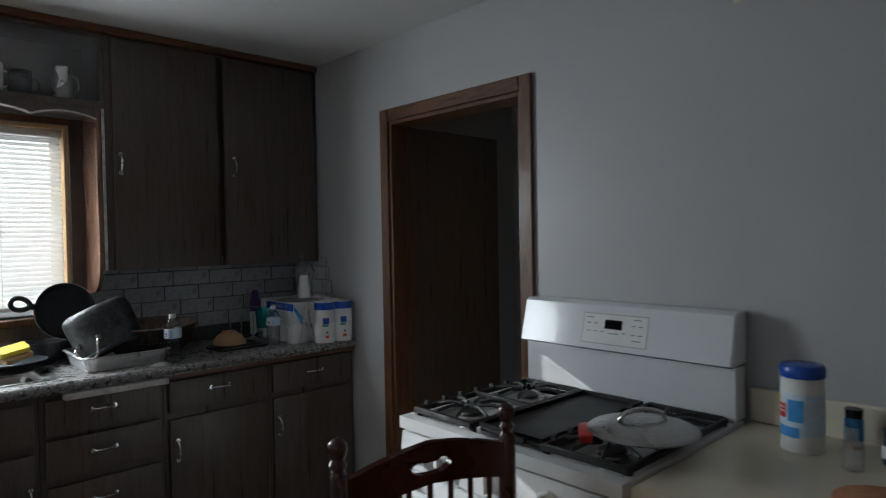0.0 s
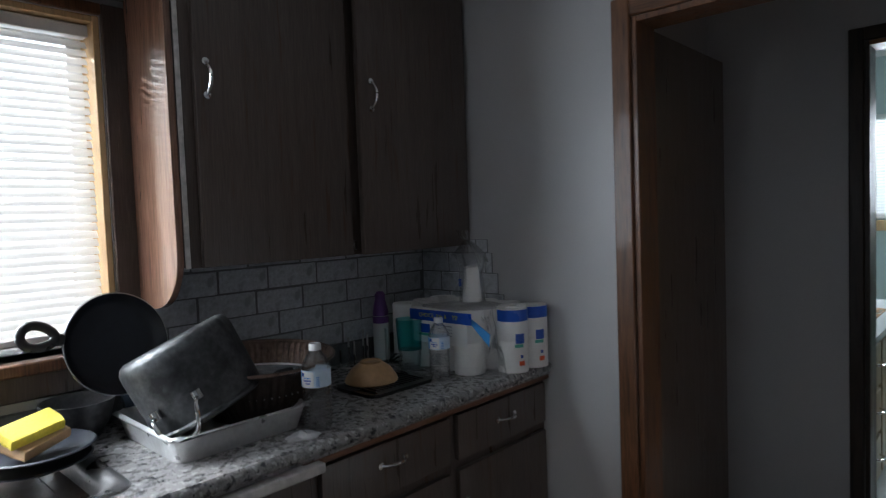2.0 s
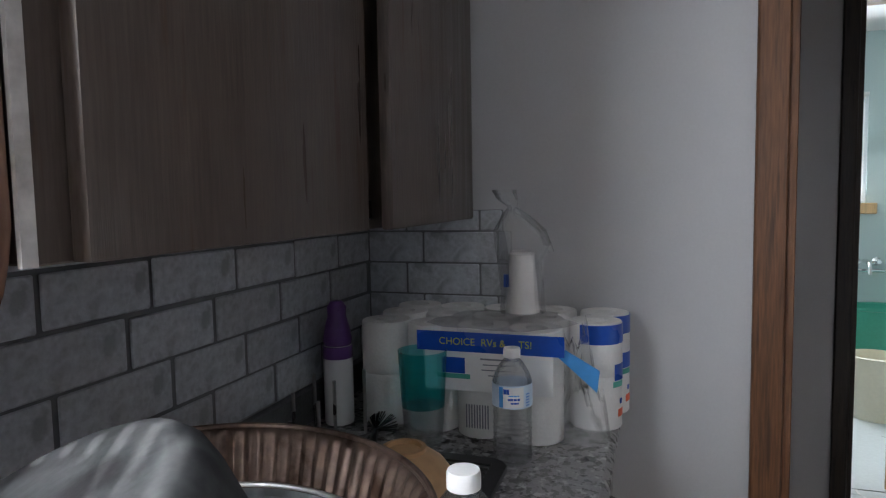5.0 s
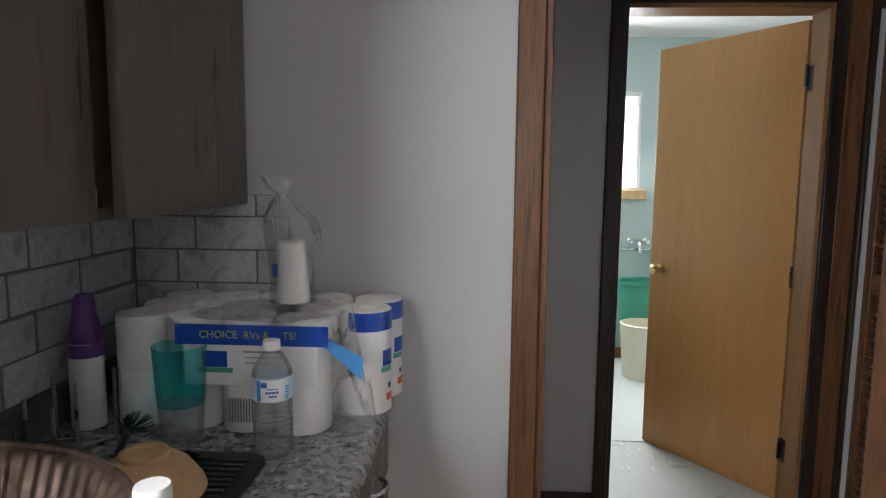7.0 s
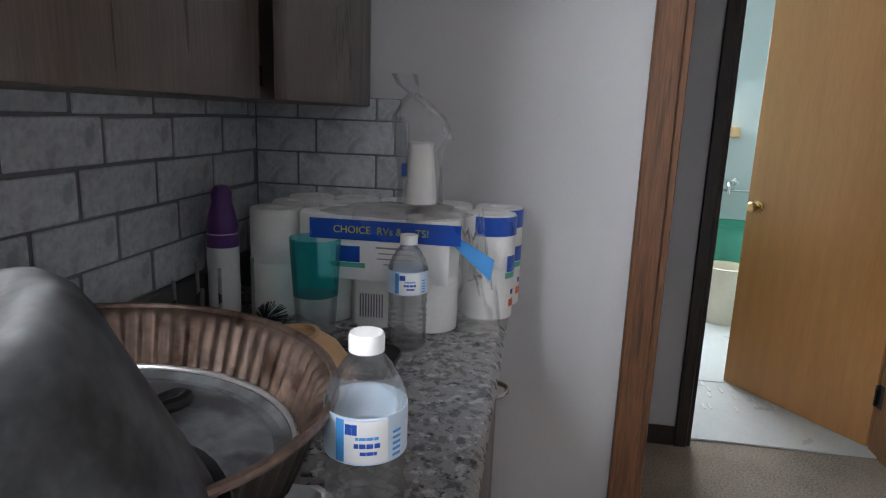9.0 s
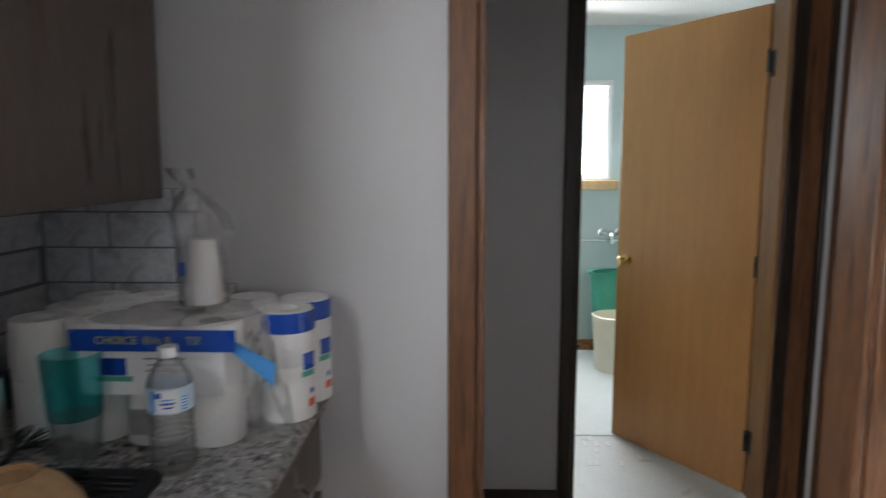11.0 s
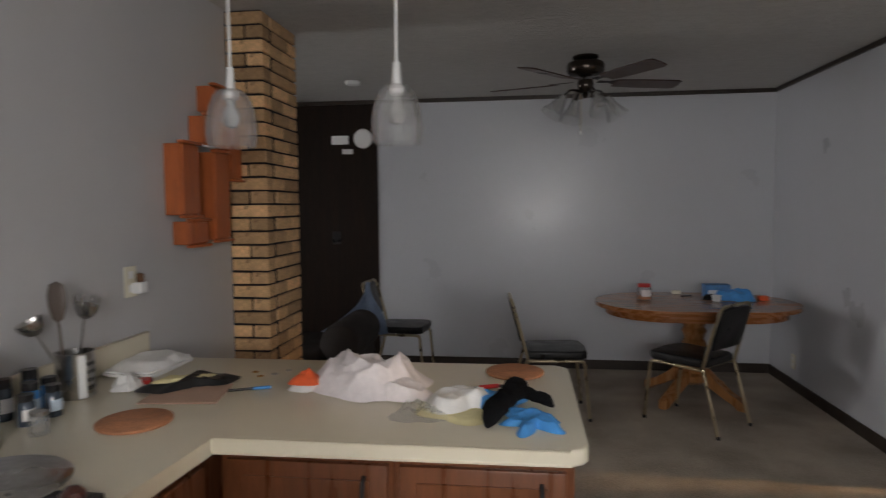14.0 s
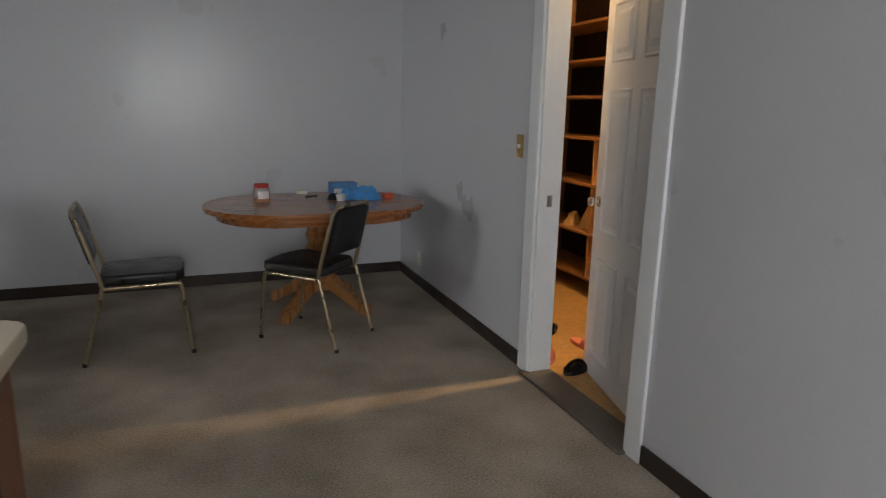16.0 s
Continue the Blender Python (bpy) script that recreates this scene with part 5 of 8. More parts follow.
# ---------------------------------------------------------------- brick pier
def pier():
    x0, x1, y0, y1 = 1.905, EAST + 0.12, -1.63, -1.17
    p = thing("brick_pier", "pier of rough tan bricks with recessed black joints", "pier", ((x0 + x1) / 2, (y0 + y1) / 2, 0))
    p["kind"] = "structure"
    part("core", box(x0 + 0.012, x1 - 0.005, y0 + 0.012, y1 - 0.012, 0, CEIL + 0.029), "mortar", p)
    rng = random.Random(5)
    h, pitch = 0.058, 0.0685
    n = 36
    cache = {}
    def brick(bx0, bx1, by0, by1, z):
        key = (round(bx1 - bx0, 3), round(by1 - by0, 3), rng.randrange(3))
        if key not in cache:
            bm = box(-(bx1 - bx0) / 2, (bx1 - bx0) / 2, -(by1 - by0) / 2, (by1 - by0) / 2, -h / 2, h / 2, 0.004)
            for v in bm.verts:
                v.co += Vector((rng.uniform(-1, 1), rng.uniform(-1, 1), rng.uniform(-1, 1))) * 0.0014
            cache[key] = finish(bm, "brick", False)
        ob = new("brick", cache[key])
        ob.parent = p
        ob.location = Vector(((bx0 + bx1) / 2 - rng.uniform(0, 0.003), (by0 + by1) / 2 + rng.uniform(-0.003, 0.003), z)) - Vector(((x0 + x1) / 2, (y0 + y1) / 2, 0))
    j = 0.010
    for i in range(n):
        z = 0.006 + i * pitch + h / 2
        xs = [x0, x0 + 0.20, x1] if i % 2 else [x0, x0 + 0.095, x1]
        ys = [y0, y0 + 0.215, y1] if i % 2 else [y0, y0 + 0.12, y0 + 0.33, y1]
        for a, b in zip(xs, xs[1:]):
            brick(a + (0 if a == x0 else j / 2), b - j / 2, y1 - 0.09, y1, z)
        for a, b in zip(ys, ys[1:]):
            if b == y1:
                b = y1 - 0.09 - j
            if b - a > 0.03:
                brick(x0, x0 + 0.09, a + j / 2, b - j / 2, z)
pier()


# ---------------------------------------------------------------- faux bricks behind the counter
def faux_bricks():
    rng = random.Random(9)
    cache = {}
    pitch, h, l = 0.0765, 0.0725, 0.186
    z0 = 1.0055
    north, east = bpy.data.objects["wall_north"], bpy.data.objects["wall_east"]
    def put(axis, a0, a1, z, z1, parent):
        key = (axis, round(a1 - a0, 3), round(z1 - z, 3))
        if key not in cache:
            w, t = a1 - a0, z1 - z
            bm = box(-w / 2, w / 2, -0.004, 0.0, -t / 2, t / 2, 0.0022) if axis == "y" else box(-0.004, 0.0, -w / 2, w / 2, -t / 2, t / 2, 0.0022)
            cache[key] = finish(bm, "tile")
        ob = new("brick", cache[key])
        ob.parent = parent
        ob.location = ((a0 + a1) / 2, NORTH - 0.0022, (z + z1) / 2) if axis == "y" else (EAST - 0.0022, (a0 + a1) / 2, (z + z1) / 2)
    row, z = 0, z0
    while z < 1.355:
        top = min(z + h, 1.358)
        off = (row % 2) * l / 2 + rng.uniform(0, 0.03)
        a = 0.965 - off
        while a < EAST - 0.002:
            step = l + rng.uniform(-0.016, 0.012)
            b = a + step - rng.uniform(0.005, 0.009)
            lo, hi = max(a, 0.97), min(b, EAST - 0.006)
            if hi - lo > 0.012:
                put("y", lo, hi, z + rng.choice((0, 0.002)), top - rng.choice((0, 0.002)), north)
            a += step
        ends = [2.93, 2.96, 2.985, 3.01, 3.03, 3.05]
        a = NORTH - 0.006
        first_len = l - 0.04 if row % 2 else l * 0.55
        stop = ends[row % 6]
        while a > stop + 0.02:
            b = max(a - first_len, stop)
            if a - b > 0.012:
                put("x", b + 0.0025, a - 0.0025, z, top, east)
            a, first_len = b, l
        z += pitch
        row += 1
    part("joint_sheet", box(0.969, EAST - 0.0005, NORTH - 0.0018, NORTH - 0.0004, 1.0052, 1.3595), "tile_joint", north, "grey faux-brick backing sheet")
    part("joint_sheet", plate([(NORTH - 0.002, 1.0052), (2.93, 1.0052), (2.93, 1.080), (2.96, 1.080), (2.96, 1.156), (2.985, 1.156), (2.985, 1.233), (3.01, 1.233), (3.01, 1.309), (3.03, 1.309), (3.03, 1.3595), (NORTH - 0.002, 1.3595)], EAST - 0.0018, EAST - 0.0004, plane="YZ"), "tile_joint", east, "grey faux-brick backing sheet")


faux_bricks()


# ---------------------------------------------------------------- wooden kitchen chair in front of the range
def turned_chair():
    c = thing("spindle_chair", "dark cherry wooden spindle-back chair with a cut-out crest", "chair", (1.08, 1.05, 0))
    ax, ay = Vector((0.872, 1.080, 0)), Vector((1.305, 1.005, 0))
    w = (ay - ax)
    L = w.length
    ux = w.normalized()
    uy = Vector((-ux.y, ux.x, 0))          # toward the seat
    def at(u, v, z):
        return ax + ux * u + uy * v + Vector((0, 0, z))
    prof = [(0.014, 0.45), (0.017, 0.52), (0.014, 0.56), (0.02, 0.60), (0.016, 0.66), (0.019, 0.70), (0.022, 0.80), (0.020, 0.985), (0.013, 1.0), (0.019, 1.012), (0.013, 1.022), (0.021, 1.04), (0.020, 1.055), (0.010, 1.066), (0.0, 1.068)]
    for u in (0, L):
        bm = lathe([(r, z) for r, z in prof], at(u, 0, 0), 14)
        part("back_post", bm, "chair_wood", c)
        part("leg", tube([at(u, -0.03, 0.0), at(u, 0.02, 0.45)], 0.018, 10), "chair_wood", c)
        part("leg", tube([at(u * 1.05 - 0.01, 0.43, 0.0), at(u * 0.9 + 0.02, 0.38, 0.45)], 0.018, 10), "chair_wood", c)
    n = 24
    up = [(L * i / n, 1.005 - 0.045 * abs(2 * i / n - 1) ** 1.5 + 0.012) for i in range(n + 1)]
    lo = [(L * i / n, 0.925 - 0.035 * abs(2 * i / n - 1) ** 1.5) for i in range(n + 1)]
    bm = bmesh.new()
    hole = [(L / 2 + 0.052 * math.cos(radians(15 * k)), 0.965 + 0.019 * math.sin(radians(15 * k)) - (0.010 if math.sin(radians(15 * k)) > 0 and abs(math.cos(radians(15 * k))) < 0.35 else 0)) for k in range(24)]
    ring = []
    for k in range(24):
        a = radians(15 * k)
        u = L / 2 + (L / 2 - 0.012) * max(-1, min(1, 1.35 * math.cos(a)))
        f = u / L * n
        i = min(n - 1, max(0, int(f)))
        zt = up[i][1] + (up[i + 1][1] - up[i][1]) * (f - i)
        zl = lo[i][1] + (lo[i + 1][1] - lo[i][1]) * (f - i)
        s = max(-1, min(1, 1.6 * math.sin(a)))
        ring.append((u, (zt + zl) / 2 + s * (zt - zl) / 2))
    for v0 in (-0.010, 0.010):
        A = [bm.verts.new(at(u, v0, z)) for u, z in ring]
        B = [bm.verts.new(at(u, v0, z)) for u, z in hole]
        for k in range(24):
            bm.faces.new((A[k], A[(k + 1) % 24], B[(k + 1) % 24], B[k]))
    bm.verts.ensure_lookup_table()
    for base in (0, 24):
        for k in range(24):
            a, b = base + k, base + (k + 1) % 24
            bm.faces.new((bm.verts[a], bm.verts[b], bm.verts[48 + b], bm.verts[48 + a]))
    part("crest_rail", bm, "chair_wood", c)
    for k in range(7):
        u = L * (k + 1) / 8
        bm = lathe([(0.006, 0.45), (0.008, 0.55), (0.011, 0.66), (0.006, 0.70), (0.010, 0.74), (0.006, 0.78), (0.007, 0.93)], at(u, 0, 0), 10)
        part("spindle", bm, "chair_wood", c)
    q = [at(-0.005, -0.02, 0), at(L + 0.005, -0.02, 0), at(L + 0.015, 0.40, 0), at(L * 0.5, 0.43, 0), at(-0.015, 0.40, 0)]
    part("seat", plate([(p.x, p.y) for p in q], 0.43, 0.462, bevel=0.01, seg=2), "chair_wood", c)


turned_chair()


# ---------------------------------------------------------------- closet shelves
def closet():
    s = thing("closet_shelving", "brown wooden closet shelving, mostly empty, lit by a warm bulb", "shelving", (-2.78, -2.6, 0))
    y0, y1, xf, xb = -3.66, -1.95, -2.60, -2.98
    for z in (0.16, 0.50, 0.865, 1.205, 1.505, 1.765, 2.03):
        part("shelf", box(xb, xf, y0 + 0.02, y1 - 0.02, z - 0.02, z, 0.002), "shelf_wood", s)
    for y in (y0, y1 - 0.02):
        part("side", box(xb, xf + 0.002, y, y + 0.0195, 0.012, 2.3, 0.002), "shelf_wood", s)
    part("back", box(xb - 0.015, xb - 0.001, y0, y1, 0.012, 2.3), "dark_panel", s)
    part("divider", box(xb + 0.005, xf - 0.004, -2.705, -2.69, 0.165, 1.184, 0.001), "shelf_wood", s)
    lamp = thing("closet_lamp", "bare bulb in a white ceiling holder in the closet", "lamp", (-2.30, -1.565, 2.3))
    part("holder", lathe([(0.05, 0), (0.05, -0.02), (0.025, -0.06), (0.0, -0.06)], (-2.30, -1.565, CEIL - 0.0005), 18), "white_plastic", lamp)
    part("bulb", lathe([(0.014, 0.0), (0.02, -0.02), (0.03, -0.05), (0.022, -0.075), (0.0, -0.085)], (-2.30, -1.565, CEIL - 0.0605), 16), "warm_bulb", lamp)
    for i, (y, x) in enumerate(((-2.86, -2.72), (-2.95, -2.78), (-3.05, -2.70))):
        solid("boot", heap((x, y, 0.501), 0.07, 0.055, 0.20 - 0.03 * i, 40 + i, 18, 0.3), "tan", "tan suede boot standing on a closet shelf", "boot", "boots on the closet shelf")
    solid("shoe_box", box(-2.80, -2.62, -2.62, -2.50, 0.161, 0.23, 0.004), "cream", "small cream box on the lowest closet shelf", "box")
    def slipper(x, y, turn, m, label, seed):
        o = thing("slipper", label, "slipper", (x, y, 0.0125), turn, group="slippers on the closet floor")
        out = [(0.13 * math.cos(radians(a)) + 0.008 * math.cos(radians(2 * a)), 0.045 * math.sin(radians(a)) * (1 + 0.2 * math.cos(radians(a)))) for a in range(0, 360, 15)]
        part("sole", plate(out, 0.0, 0.022, bevel=0.005, seg=1), m, o, local=True)
        bm = bmesh.new()
        rows = []
        for k in range(7):
            a = radians(180 * k / 6)
            rows.append([bm.verts.new((xx, 0.05 * math.cos(a) * (1 - 0.25 * (xx > 0.08)), 0.012 + 0.052 * math.sin(a) * (1 - 0.5 * (xx > 0.08)))) for xx in (0.0, 0.05, 0.105)])
        for a, b in zip(rows, rows[1:]):
            for i in range(2):
                bm.faces.new((a[i], a[i + 1], b[i + 1], b[i]))
        r = bmesh.ops.solidify(bm, geom=bm.faces[:], thickness=0.008)
        part("strap", bm, m, o, local=True)
    slipper(-1.72, -1.74, 60, "pink", "pink foam slide slipper on the plywood floor", 1)
    slipper(-2.02, -1.80, 100, "pink", "pink foam slide slipper on the plywood floor", 2)
    slipper(-1.95, -2.10, 40, "black", "black slipper on the plywood floor", 3)
    slipper(-1.80, -1.52, 20, "black", "black slipper on the plywood floor", 4)


M["warm_bulb"] = glow("warm_lit_bulb", (1.0, 0.72, 0.36), 8.0)
closet()

# ---------------------------------------------------------------- wall fittings
M["rust"] = mat("rusty_brown_metal", (0.14, 0.065, 0.03), 0.7, var=0.4, scale=14, bump=0.2)
v = thing("wall_vent", "cream metal wall vent with a brown grille near the ceiling", "vent", (EAST, 0.64, 2.13))
part("frame", box(EAST - 0.012, EAST - 0.0005, 0.53, 0.78, 2.148, 2.305, 0.003), "cream", v)
part("grille", box(EAST - 0.015, EAST - 0.0122, 0.56, 0.75, 2.165, 2.275), "rust", v, "rusty brown grille")
for k in range(7):
    part("slat", box(EAST - 0.020, EAST - 0.0152, 0.56, 0.75, 2.170 + k * 0.0155, 2.175 + k * 0.0155), "cream", v)


def outlet(at, axis, name="power_outlet", label="ivory double wall outlet"):
    o = thing(name, label, "outlet", at)
    x, y, z = at
    def pl(a0, a1, z0, z1, d0, d1):
        return box(x - d1, x - d0, y + a0, y + a1, z + z0, z + z1, 0.001) if axis == "e" else box(x + d0, x + d1, y + a0, y + a1, z + z0, z + z1, 0.001)
    part("plate", pl(-0.036, 0.036, -0.058, 0.058, 0.0005, 0.006), "outlet", o)
    for s in (-0.026, 0.026):
        part("socket", pl(-0.016, 0.016, s - 0.014, s + 0.014, 0.0062, 0.008), "white_plastic", o)
    return o


o = outlet((EAST, -0.33, 1.215), "e", label="ivory wall outlet with a white plug-in freshener")
pi = thing("plug_in", "white and brown plug-in air freshener in the outlet", "air freshener", (EAST - 0.03, -0.345, 1.19))
part("body", box(EAST - 0.048, EAST - 0.0085, -0.375, -0.325, 1.17, 1.212, 0.007, seg=2), "white_plastic", pi)
part("vial", lathe([(0.012, 0.0), (0.014, 0.005), (0.014, 0.03), (0.0, 0.036)], (EAST - 0.030, -0.35, 1.2125), 12), "rust", pi)
sw = thing("light_switch", "brass wall switch plate with a white toggle", "switch", (WEST, -1.80, 1.15))
part("plate", box(WEST + 0.0005, WEST + 0.005, -1.84, -1.765, 1.145, 1.265, 0.002), "brass", sw)
part("toggle", box(WEST + 0.0052, WEST + 0.018, -1.808, -1.796, 1.195, 1.215, 0.002), "white_plastic", sw)
outlet((WEST, -3.40, 0.225), "w")
cl = thing("wall_clock", "round white dial and small white plates on the dark panelled wall", "wall decor", (2.06, SOUTH + 0.02, 2.0))
part("dial", lathe([(0.085, 0.0), (0.09, 0.01), (0.082, 0.02), (0.0, 0.02)], (2.10, SOUTH + 0.0155, 2.12), 28, axis="Y"), "white_plastic", cl)
part("plate", box(2.24, 2.40, SOUTH + 0.0155, SOUTH + 0.03, 2.07, 2.15, 0.004), "white_plastic", cl)
part("plate", box(2.20, 2.30, SOUTH + 0.0155, SOUTH + 0.03, 1.98, 2.025, 0.004), "white_plastic", cl)
ws = thing("wall_switch", "dark switch plate on the panelled wall", "switch", (2.37, SOUTH + 0.02, 1.15))
part("plate", box(2.33, 2.41, SOUTH + 0.0155, SOUTH + 0.022, 1.14, 1.26, 0.002), "black", ws)


# cedar hanging lantern-like wall shelf by the pier
def wall_shelf():
    s = thing("cedar_wall_shelf", "orange cedar wall rack of stepped open boxes", "wall shelf", (2.04, -0.86, 1.33))
    xb, xf = EAST - 0.001, 2.025
    for y0, y1, z0, z1 in ((-0.725, -0.585, 1.462, 1.76), (-0.93, -0.79, 1.78, 1.90), (-1.0, -0.87, 1.93, 2.045), (-1.0, -0.86, 1.345, 1.745), (-0.785, -0.635, 1.335, 1.434), (-1.135, -1.015, 1.63, 1.90)):
        bm = bmesh.new()
        for ya, yb in ((y0, y0 + 0.013), (y1 - 0.013, y1)):
            box(xf, xb, ya, yb, z0, z1, 0.002, bm)
        for za in (z0, (z0 + z1) / 2, z1 - 0.013):
            box(xf + 0.001, xb, y0 + 0.013, y1 - 0.013, za, za + 0.013, 0.0, bm)
        box(xb - 0.006, xb, y0 + 0.013, y1 - 0.013, z0 + 0.013, z1 - 0.013, 0.0, bm)
        b = part("open_box", bm, "cedar", s)
        part("front_board", box(xf - 0.010, xf - 0.0005, y0 + 0.004, y1 - 0.004, z0 + 0.006, z1 - 0.006, 0.002), "cedar", b)
        part("front_cap", box(xf - 0.022, xf + 0.01, y0 - 0.008, y1 + 0.008, z1 + 0.0005, z1 + 0.013, 0.003), "cedar", b)
        part("front_foot", box(xf - 0.022, xf + 0.01, y0 - 0.008, y1 + 0.008, z0 - 0.013, z0 - 0.0005, 0.003), "cedar", b)
    part("tag", box(xf - 0.028, xf - 0.0225, -0.84, -0.735, 1.757, 1.766, 0.001), "white_plastic", s, "white strip")


wall_shelf()

# ---------------------------------------------------------------- bathroom
bw = thing("window_2", "bright bathroom window with a white blind", "window", (5.55, 1.885, 1.33))
bw["kind"] = "structure"
bm = bmesh.new()
for ya, yb, za, zb in ((BWIN[0], BWIN[0] + 0.04, BWIN[2], BWIN[3]), (BWIN[1] - 0.04, BWIN[1], BWIN[2], BWIN[3]), (BWIN[0] + 0.04, BWIN[1] - 0.04, BWIN[2], BWIN[2] + 0.04), (BWIN[0] + 0.04, BWIN[1] - 0.04, BWIN[3] - 0.04, BWIN[3])):
    box(5.56, 5.60, ya, yb, za, zb, 0.003, bm)
part("window_frame", bm, "white_paint", bw)
part("window_sill", box(5.49, 5.56, BWIN[0] - 0.05, BWIN[1] + 0.05, BWIN[2] - 0.075, BWIN[2] - 0.002, 0.006), "pine", bw, "pale pine sill")
bb = thing("bath_blind", "white slatted blind in the bathroom window", "blind", (5.545, 1.885, 1.33))
part("head_rail", box(5.53, 5.556, BWIN[0] + 0.005, BWIN[1] - 0.005, BWIN[3] - 0.03, BWIN[3] - 0.003, 0.002), "white_plastic", bb)
me = None
z = BWIN[2] + 0.02
while z < BWIN[3] - 0.035:
    if me is None:
        m0 = box(-0.011, 0.011, -(BWIN[1] - BWIN[0]) / 2 + 0.008, (BWIN[1] - BWIN[0]) / 2 - 0.008, -0.0006, 0.0006)
        bmesh.ops.rotate(m0, verts=m0.verts, cent=(0, 0, 0), matrix=Matrix.Rotation(radians(-58), 3, "Y"))
        me = finish(m0, "slat")
    ob = new("slat", me)
    ob.parent = bb
    ob.location = (0, 0, z - 1.33)
    z += 0.021
struct("backdrop", box(6.9, 6.92, -2.5, 5.0, -0.5, 4.5), "sky_out", "white daylight outside the bathroom window", "backdrop", False)
pipe = thing("towel_rail", "chrome rail along the aqua bathroom wall", "rail", (5.5, 1.3, 0.868))
part("rail", tube([(5.50, 0.9, 0.868), (5.50, 2.0, 0.868)], 0.011, 10), "chrome", pipe)
for y in (0.92, 1.98):
    part("bracket", tube([(5.549, y, 0.868), (5.50, y, 0.868)], 0.013, 10), "chrome", pipe)
tap = thing("wall_tap", "chrome wall tap with two valves over the green tub", "tap", (5.3, 1.33, 0.9))
part("body", tube(curve_points([(5.549, 1.36, 0.93), (5.47, 1.36, 0.93), (5.43, 1.36, 0.90), (5.42, 1.36, 0.85)], 5), 0.014, 10), "chrome", tap)
for y in (1.30, 1.42):
    part("valve", lathe([(0.0, 0.03), (0.026, 0.026), (0.028, 0.014), (0.012, 0.0), (0.012, -0.05)], (5.499, y, 0.93), 12, axis="X"), "chrome", tap)
tub = thing("green_tub", "green plastic laundry tub on the bathroom floor", "tub", (5.385, 1.31, 0.0085))
part("tub_body", lathe([(0.15, 0.0), (0.19, 0.30), (0.215, 0.62), (0.235, 0.625), (0.235, 0.645), (0.205, 0.64), (0.18, 0.3), (0.14, 0.015), (0.0, 0.012)], (5.385, 1.31, 0.0085), 28, sx=0.62), "green", tub)
bn = thing("waste_bin", "cream plastic waste bin on the bathroom floor", "bin", (5.08, 1.405, 0.0085))
part("bin_body", lathe([(0.125, 0.0), (0.13, 0.01), (0.155, 0.36), (0.16, 0.385), (0.15, 0.39), (0.145, 0.36), (0.12, 0.02), (0.0, 0.018)], (5.08, 1.405, 0.0085), 28), "cream", bn)
sc = thing("bath_scale", "black and white bundle of cords beside the tub", "cord", (5.38, 1.62, 0.0085))
part("cord", tube(curve_points([(5.40, 1.68, 0.02), (5.34, 1.66, 0.06), (5.36, 1.60, 0.09), (5.42, 1.62, 0.05), (5.40, 1.69, 0.018), (5.30, 1.64, 0.018)], 6), 0.012, 8), "black", sc)
bmt = thing("bath_mat", "pale grey ribbed bath mat on the vinyl floor", "mat", (4.25, 1.72, 0.0085))
part("sheet", box(3.95, 4.5, 1.55, 1.98, 0.0085, 0.012, 0.001), "vinyl", bmt)
rng = random.Random(3)
for k in range(70):
    bx, by = 3.62 + rng.uniform(0, 0.6), 1.36 + rng.uniform(0, 0.58)
    if k == 0:
        rib_me = finish(box(-0.028, 0.028, -0.006, 0.006, 0, 0.002), "white_plastic")
    ob = new("rib", rib_me)
    ob.parent = bpy.data.objects["floor_bath"]
    ob.location = (round(bx / 0.07) * 0.07, round(by / 0.03) * 0.03 + (0.015 if round(bx / 0.07) % 2 else 0), 0.0082)
bc = thing("exhaust_fan", "white ceiling vent with dark slots in the bathroom", "vent", (4.55, 1.85, 2.42))
part("cover", box(4.45, 4.70, 1.72, 1.97, CEIL - 0.018, CEIL - 0.0005, 0.005), "white_plastic", bc)
for k in range(4):
    part("slot", box(4.47, 4.68, 1.75 + k * 0.055, 1.77 + k * 0.055, CEIL - 0.020, CEIL - 0.0182), "black", bc)

M["vanity_wood"] = mat("pale_grooved_vanity_wood", (0.36, 0.29, 0.18), 0.45, var=0.25, scale=4, fine=26, bump=0.1, stretch=GRAIN_Z)
M["basin_brown"] = mat("tan_sink_glaze", (0.38, 0.24, 0.13), 0.2, var=0.1, bump=0.0)
M["pipe_blue"] = mat("blue_pipe_plastic", (0.02, 0.10, 0.42), 0.35, var=0.06, bump=0.0)
M["pipe_red"] = mat("red_pipe_plastic", (0.50, 0.03, 0.03), 0.35, var=0.06, bump=0.0)


